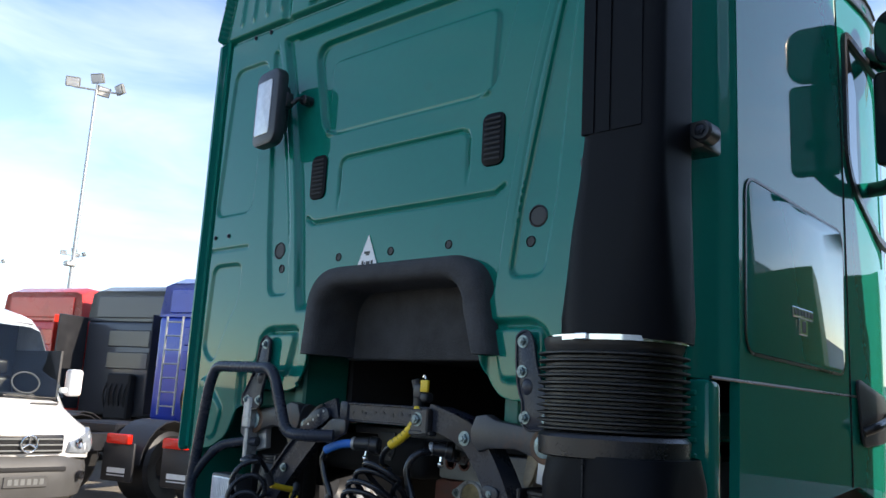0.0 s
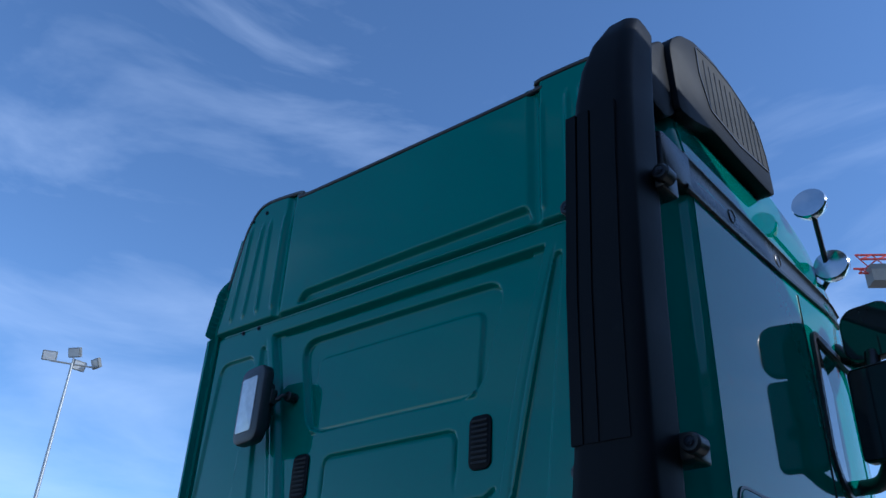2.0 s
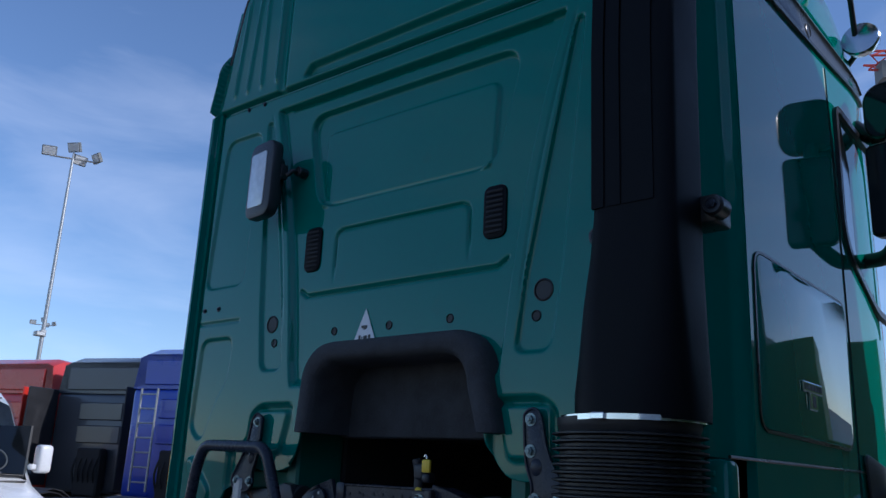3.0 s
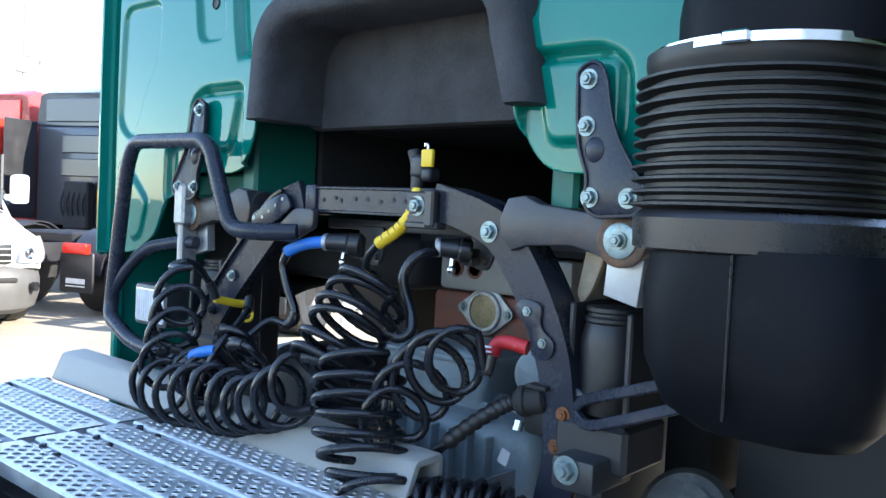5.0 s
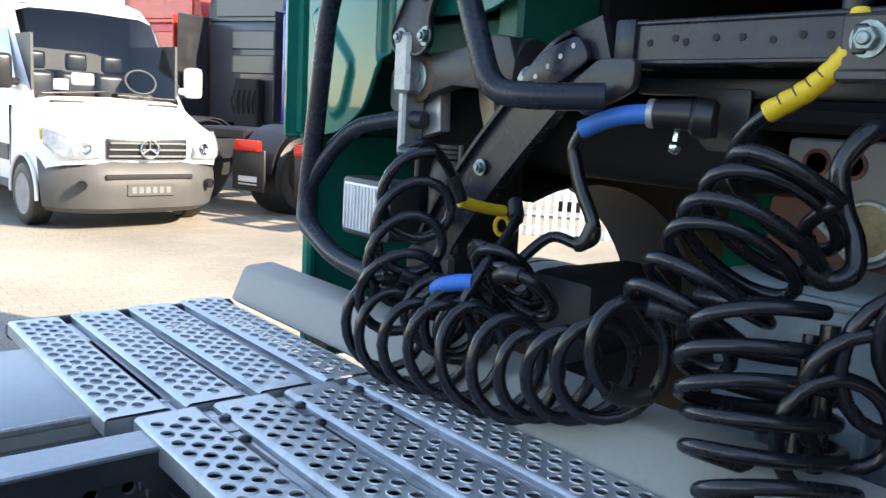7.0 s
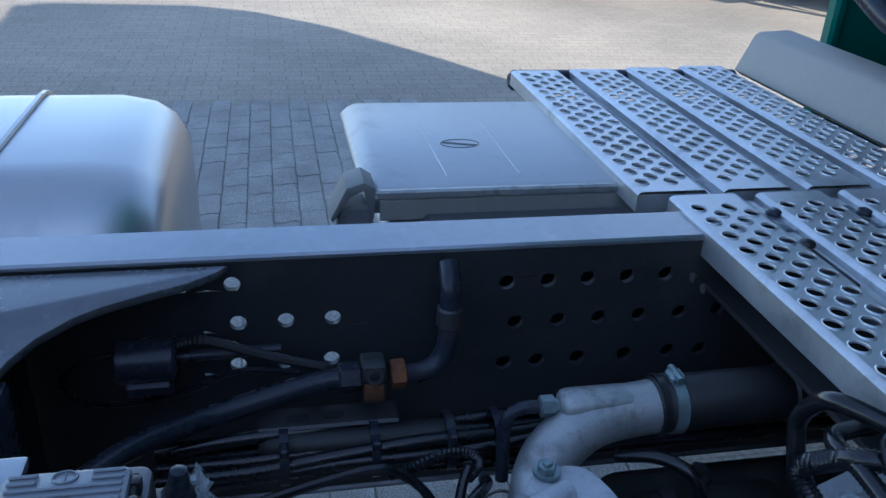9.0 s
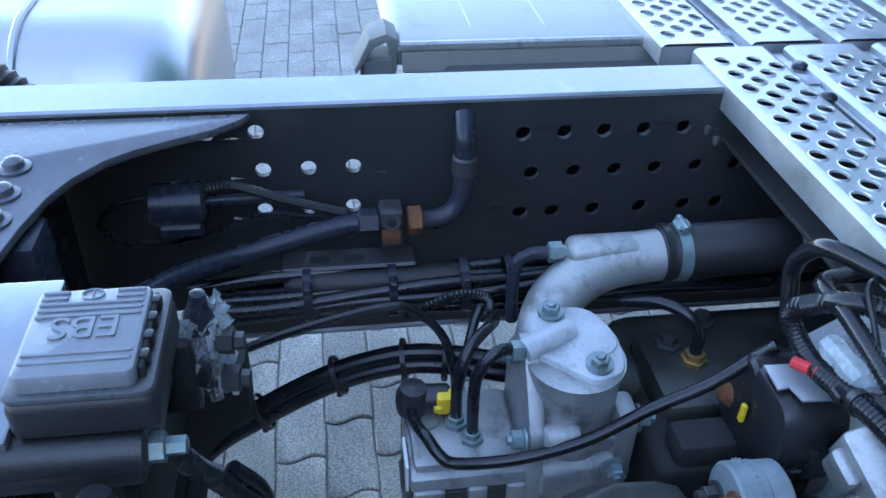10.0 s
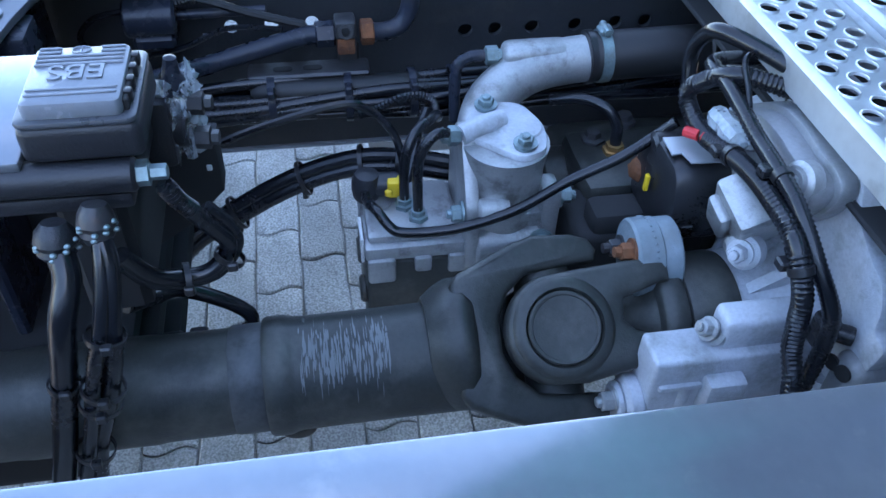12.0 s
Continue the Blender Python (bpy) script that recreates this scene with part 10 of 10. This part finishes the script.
# ---------------------------------------------------------------- parked tractor units beyond the van
def tractor(name, cab_c, head, paint, label, dark=False, ladder=False, fairing=True, tall=0.0):
    """A tractor unit; cab_c: ground point below the middle of its cab's rear wall, head: its heading in degrees from +x."""
    t = thing(name, label, "truck", (cab_c[0], cab_c[1], 0), "parked tractor units")
    R = Matrix.Translation((cab_c[0], cab_c[1], 0)) @ Matrix.Rotation(radians(head), 4, 'Z')   # local x ahead, y left

    def put(nm, m, material, lab="", parent=None):
        m.v = [tuple(R @ Vector(p)) for p in m.v]
        return part(nm, m, material, parent or t, lab)

    m = Mesh()
    m.box((0.0, -1.22, 1.05), (2.2, 1.22, 3.0), 0.10, 3)
    body = put("cab_body", m, paint)
    m = Mesh()
    vs = []
    for x, w, z in ((0.0, 1.20, 2.98), (0.0, 1.12 + tall * 0.1, 3.55 + tall), (0.3, 1.10 + tall * 0.1, 3.68 + tall), (1.2, 1.05 + tall * 0.1, 3.66 + tall), (2.0, 1.0, 3.2 + tall), (2.2, 1.1, 2.95)):
        vs += [(x, -w, z), (x, -w * 0.86, z + 0.06), (x, w * 0.86, z + 0.06), (x, w, z)]
    fs = [(j * 4 + k, j * 4 + k + 1, (j + 1) * 4 + k + 1, (j + 1) * 4 + k) for j in range(5) for k in range(3)]
    fs += [(0, 4, 8, 12, 16, 20), (3, 23, 19, 15, 11, 7), (0, 3, 7, 4), (4, 7, 6, 5)]
    m.add(vs, fs)
    put("roof", m, paint)
    m = Mesh()
    for lo_, hi_ in (((-0.035, -0.55, 2.0), (0.01, 0.55, 2.35)), ((-0.035, -0.55, 2.45), (0.01, 0.55, 2.8)), ((-0.03, -0.95, 3.05), (0.005, 0.95, 3.5))):
        m = Mesh()
        m.box(lo_, hi_, 0.02)
        put("rear_pressing", m, paint)
    for sy in (-1, 1) if fairing else ():
        m = Mesh()
        m.box((-0.75, sy * 1.21 - 0.02, 1.15), (0.02, sy * 1.21 + 0.02, 3.05), 0.015)
        put("side_fairing", m, BLACK_PL if dark else paint)
    m = Mesh()
    m.box((-0.25, -0.35, 1.0), (-0.05, 0.25, 1.9), 0.03)
    for k in range(5):
        m.sweep(catmull([(-0.15, -0.3 + k * 0.13, 1.9), (-0.3, -0.28 + k * 0.13, 1.5), (-0.2, -0.25 + k * 0.12, 1.15)], 5), 0.02, 5)
    put("service_rack", m, BLACK_FLAT)
    if ladder:
        m = Mesh()
        for y in (0.35, 0.70):
            m.sweep([(-0.35, y, 1.2), (-0.35, y, 2.95)], 0.02, 6)
        for k in range(7):
            m.sweep([(-0.35, 0.35, 1.35 + k * 0.25), (-0.35, 0.70, 1.35 + k * 0.25)], 0.015, 6)
        put("rear_ladder", m, ALU)
    m = Mesh()
    m.box((-3.25, -0.45, 0.72), (1.8, -0.37, 0.98), 0.01)
    m.box((-3.25, 0.37, 0.72), (1.8, 0.45, 0.98), 0.01)
    m.box((-3.3, -0.45, 0.72), (-3.2, 0.45, 0.92), 0.01)
    m.box((-2.5, -0.45, 0.95), (-1.7, 0.45, 1.12), 0.03)
    put("chassis", m, BLACK_PL)
    for sy in (-1, 1):
        m = Mesh()
        vs, fs = [], []
        for k in range(11):
            a = radians(5 + 170 * k / 10)
            for y in (0.62, 1.22):
                vs.append((-2.15 + 0.66 * math.cos(a), sy * y, 0.52 + 0.68 * math.sin(a)))
                vs.append((-2.15 + 0.64 * math.cos(a), sy * y, 0.52 + 0.66 * math.sin(a)))
        for k in range(10):
            o = k * 4
            fs += [(o, o + 2, o + 6, o + 4), (o + 1, o + 5, o + 7, o + 3), (o, o + 4, o + 5, o + 1), (o + 2, o + 3, o + 7, o + 6)]
        m.add(vs, fs)
        put("mudguard", m, BLACK_PL)
        m = Mesh()
        m.box((-2.92, sy * 0.92 - 0.28, 0.34), (-2.87, sy * 0.92 + 0.28, 0.88), 0.03, 2)
        flap = put("mud_flap", m, BLACK_PL)
        m = Mesh()
        m.box((-2.927, sy * 0.92 - 0.16, 0.46), (-2.919, sy * 0.92 + 0.16, 0.53))
        m.box((-2.927, sy * 0.92 - 0.16, 0.42), (-2.919, sy * 0.92 + 0.16, 0.435))
        put("flap_bar", m, WHITE_PL, "", flap)
        m = Mesh()
        m.box((-3.00, sy * 0.95 - 0.20, 0.86), (-2.90, sy * 0.95 + 0.20, 1.0), 0.02, 2)
        put("tail_lamp", m, LENS_RED, "red tail lamp")
        for xw in (-2.15, 1.3):
            m = Mesh()
            m.lathe(tuple((xw, sy * 0.93, 0.52)), (0, sy, 0), [(0.29, -0.26), (0.46, -0.28), (0.52, -0.24), (0.52, 0.24), (0.46, 0.28), (0.29, 0.26), (0.15, 0.15), (0.001, 0.15)], 30)
            put("wheel", m, RUBBER)
    return t


RED_P = mat("red_truck_paint", (0.62, 0.035, 0.02), 0.3, 0.0, 0.06, 2, 40, coat=0.6)
BLUE_P = mat("blue_truck_paint", (0.012, 0.045, 0.40), 0.3, 0.0, 0.06, 2, 40, coat=0.6)
GREY_P = mat("grey_truck_paint", (0.06, 0.065, 0.075), 0.35, 0.2, 0.08, 2, 40, coat=0.5)
tractor("red_tractor_unit", (-16.7, 5.35), 110, RED_P, "red tractor unit parked in a row", dark=False)
tractor("grey_tractor_unit", (-14.1, 6.15), 110, GREY_P, "grey tractor unit with black fairings parked in a row", dark=True)
tractor("blue_tractor_unit", (-11.1, 6.15), 110, BLUE_P, "blue tractor unit with a rear ladder parked in a row", ladder=True, fairing=False)
tractor("black_tractor_unit", (-8.3, 7.1), 110, GREY_P, "dark tractor unit parked beside the green lorry", dark=True, fairing=False)

# unseen neighbour, roof raised to keep the sun off the cab's right side
tractor("shading_tractor_unit", (3.85, 0.0), 90, mat("olive_truck_paint", (0.045, 0.062, 0.022), 0.4, 0.0, 0.06, 2, 40, coat=0.3), "unseen olive-green tractor unit added alongside to shade the green lorry", tall=1.1)

# box body with ribbed sides, standing ahead and alongside
cb = thing("box_body", "olive-green ribbed steel box body parked ahead", "swap body", (6.0, 9.0, 0))
OLIVE = mat("olive_box_paint", (0.13, 0.19, 0.055), 0.45, 0.0, 0.08, 1.0, 30, dirt=(0.09, 0.12, 0.05), dirt_amt=0.2, dirt_scale=2)
m = Mesh()
m.box((2.2, 9.0, 0.9), (12.0, 11.45, 3.55), 0.02)
part("body", m, OLIVE, cb)
for k in range(17):
    m = Mesh()
    m.box((2.3 + k * 0.6, 8.96, 0.95), (2.38 + k * 0.6, 9.0, 3.5), 0.01)
    part("rib", m, OLIVE, cb)
for x in (2.6, 11.4):
    for y in (9.3, 11.1):
        m = Mesh()
        m.box((x - 0.06, y - 0.06, 0.0), (x + 0.06, y + 0.06, 0.92), 0.01)
        part("support_leg", m, CHASSIS_DARK, cb)

# ---------------------------------------------------------------- lamp masts, crane, trees, far things
def mast(x, y, h, label):
    t = thing("floodlight_mast", label, "lamp mast", (x, y, 0), "floodlight masts")
    m = Mesh()
    m.cyl((x, y, 0), (x, y, h), 0.13, 0.07, n=12)
    m.box((x - 0.13, y - 0.13, h * 0.44), (x + 0.13, y + 0.13, h * 0.46), 0.02)
    m.box((x - 0.2, y - 0.4, h * 0.44), (x + 0.2, y + 0.1, h * 0.455), 0.05)
    part("pole", m, ALU, t)
    m = Mesh()
    m.cyl((x - 0.5, y - 1.0, h), (x + 0.5, y + 1.0, h), 0.05, n=8)
    m.cyl((x, y, h), (x, y, h + 0.5), 0.05, n=8)
    part("cross_arm", m, ALU, t)
    for dx, dy, dz, rz in ((-0.5, -1.05, 0.25, 30), (0.5, 1.05, 0.25, -30), (0.0, 0.0, 0.65, 0), (-0.2, 0.45, 0.1, 60)):
        m = Mesh()
        mm_ = Matrix.Translation((x + dx, y + dy, h + dz)) @ Matrix.Rotation(radians(30 + rz), 4, 'Z') @ Matrix.Rotation(radians(25), 4, 'X')
        m.box((-0.36, -0.1, -0.26), (0.36, 0.1, 0.26), 0.03, 1, mm_)
        f = part("floodlight", m, GREY_PL, t)
        m = Mesh()
        m.box((-0.31, -0.115, -0.21), (0.31, -0.095, 0.21), 0.01, 1, mm_)
        part("glass", m, LENS_CLEAR, f)
    return t


mast(-40.0, 15.7, 16.9, "tall grey floodlight mast with four lamps")
mast(-118.0, 38.0, 17.0, "tall grey floodlight mast far across the yard")
mast(-100.0, 41.0, 17.0, "grey floodlight mast far across the yard")


def crane(x, y, h, yaw):
    t = thing("tower_crane", "red lattice tower crane far behind the yard", "crane", (x, y, 0))
    rot = Matrix.Translation((x, y, 0)) @ Matrix.Rotation(yaw, 4, 'Z')

    def lattice(a, b, w, n, r):
        m = Mesh()
        a, b = Vector(a), Vector(b)
        d = (b - a).normalized()
        s = d.orthogonal().normalized()
        u = d.cross(s)
        cs = [s * w + u * w, s * w - u * w, -s * w - u * w, -s * w + u * w]
        for c in cs:
            m.cyl(rot @ (a + c), rot @ (b + c), r, n=5)
        for k in range(n):
            p0, p1 = a.lerp(b, k / n), a.lerp(b, (k + 1) / n)
            for i in range(4):
                m.cyl(rot @ (p0 + cs[i]), rot @ (p1 + cs[(i + 1) % 4]), r * 0.6, n=4)
        return m
    red = mat("red_crane_paint", (0.6, 0.06, 0.04), 0.5)
    part("tower", lattice((0, 0, 0), (0, 0, h), 0.9, 22, 0.16), red, t)
    part("jib", lattice((-12, 0, h), (42, 0, h), 0.8, 30, 0.13), red, t)
    m = Mesh()
    m.box((-11, -1, h - 2.5), (-8, 1, h - 0.5))
    m.v = [tuple(rot @ Vector(p)) for p in m.v]
    part("counterweight", m, GREY_PL, t)
    return t


crane(-8.0, 95.0, 47.0, radians(35))

LEAF = mat("green_leaves", (0.075, 0.12, 0.03), 0.7, 0.0, 0.5, 1.5, 20)
BARK = mat("brown_bark", (0.10, 0.075, 0.05), 0.9, 0.0, 0.3, 6, 60, bump=0.5)


def tree(x, y, h, seed):
    rg = random.Random(seed)
    t = thing("tree", "leafy green tree far behind the parked trucks", "tree", (x, y, 0), "far trees")
    m = Mesh()
    m.cyl((x, y, 0), (x, y, h * 0.6), 0.22, 0.10, n=8)
    for k in range(6):
        a = rg.random() * 6.3
        m.cyl((x, y, h * (0.3 + 0.05 * k)), (x + math.cos(a) * h * 0.22, y + math.sin(a) * h * 0.22, h * (0.55 + 0.06 * k)), 0.07, 0.03, n=6)
    part("trunk", m, BARK, t)
    m = Mesh()
    vs, fs = [], []
    for k in range(1500):
        u, v, w = rg.gauss(0, 1), rg.gauss(0, 1), rg.gauss(0, 1)
        q = Vector((u, v, w)).normalized() * (rg.random() ** 0.4)
        lump = 0.8 + 0.3 * math.sin(u * 3 + seed) * math.cos(w * 4)
        c = Vector((x + q.x * h * 0.30 * lump, y + q.y * h * 0.30 * lump, h * 0.68 + q.z * h * 0.34 * lump))
        s = 0.14 + rg.random() * 0.16
        a, b = Vector((rg.gauss(0, 1), rg.gauss(0, 1), rg.gauss(0, 1))).normalized() * s, Vector((rg.gauss(0, 1), rg.gauss(0, 1), rg.gauss(0, 1))).normalized() * s
        o = len(vs)
        vs += [c - a, c + b, c + a, c - b]
        fs.append((o, o + 1, o + 2, o + 3))
    m.add(vs, fs)
    tagged(part("crown", m, LEAF, t), kind="stuff")


for k, (x, y, h) in enumerate(((-45, 21.5, 7.0), (-47, 23.5, 7.6), (-44, 25, 6.8), (-60, 17, 7.0))):
    tree(x, y, h, k + 3)

# white lattice barrier beyond the cab
lt = thing("lattice_barrier", "white painted lattice barrier on the far side of the cab", "barrier", (-6.9, 6.3, 0))
hd_ = Matrix.Translation((-6.9, 6.3, 0)) @ Matrix.Rotation(radians(42), 4, 'Z')
for k in range(30):
    m = Mesh()
    m.box((-1.6 + k * 0.11, -0.02, 0.0), (-1.545 + k * 0.11, 0.01, 0.62), 0.004, 1, hd_)
    part("upright", m, WHITE_PAINT, lt)
for z0, z1 in ((0.0, 0.13), (0.26, 0.33), (0.46, 0.62)):
    m = Mesh()
    m.box((-1.6, 0.012, z0), (1.65, 0.04, z1), 0.004, 1, hd_)
    part("cross_bar", m, WHITE_PAINT, lt)

# yellow work vehicle far off at the yard's edge
fl = thing("yellow_vehicle", "small yellow work vehicle far across the yard", "vehicle", (-33, -0.1, 0))
m = Mesh()
m.box((-34.5, -1.1, 0.5), (-31.5, 0.7, 1.9), 0.2, 2)
part("body", m, mat("yellow_vehicle_paint", (0.75, 0.45, 0.03), 0.4), fl)
m = Mesh()
m.box((-33.9, -1.0, 1.9), (-32.2, 0.6, 2.7), 0.15, 2)
part("cabin", m, GLASS_DARK, fl)
for x in (-34.0, -32.1):
    for y in (-1.05, 0.65):
        m = Mesh()
        m.cyl((x, y - 0.12, 0.42), (x, y + 0.12, 0.42), 0.42, n=20, bev=0.05)
        part("wheel", m, RUBBER, fl)

# far row of halls that closes the yard
BK = mat("pale_hall_cladding", (0.45, 0.46, 0.47), 0.6, 0.0, 0.1, 0.3, 3)
for x0, y0, x1, y1, h in ((-150, -60, -140, 40, 6), (-150, 40, -90, 50, 5), (-60, 140, 60, 150, 7), (24, -30, 34, 70, 12)):
    m = Mesh()
    m.box((x0, y0, 0), (x1, y1, h), 0.1)
    m.box((x0 - 0.2, y0 - 0.2, h), (x1 + 0.2, y1 + 0.2, h + 0.4), 0.05)
    solo("hall", m, BK, "pale clad industrial hall beyond the yard", "building", "far halls", "structure")

# ---------------------------------------------------------------- paving blocks, nearest first
BL, BW = 0.204, 0.108
pm_data = paver_mesh(BW - 0.003, BL - 0.005, 0.06).data("paver", PAVER, 40)
rng = random.Random(21)
rest = Mesh()
base_m = paver_mesh(BW - 0.003, BL - 0.005, 0.02)
count = 0
cells = []
for iy in range(-31, -2):
    y = iy * BW + 0.01
    off = BL / 2 if iy % 2 else 0.0
    for ix in range(-22, 5):
        x = ix * BL + off
        if -4.3 < x < 0.8:
            near = -1.75 < y < -0.75 and -1.6 < x < 0.45
            cells.append((not near, x, y))
cells.sort()
for far, x, y in cells:
    dz = rng.uniform(-0.002, 0.002)
    rz = rng.uniform(-0.012, 0.012)
    m4 = Matrix.Translation((x, y, 0.012 + dz)) @ Matrix.Rotation(rz, 4, 'Z') @ Matrix.Rotation(rng.uniform(-0.01, 0.01), 4, 'X')
    if not far and count < 300:
        ob = new("paver", pm_data)
        ob.parent = pave
        ob.matrix_basis = m4
        count += 1
    else:
        rest.add(base_m.v, base_m.f, m4)
tagged(part("paver_field", rest, PAVER, pave), "grey concrete blocks in rows", "", "", "stuff")
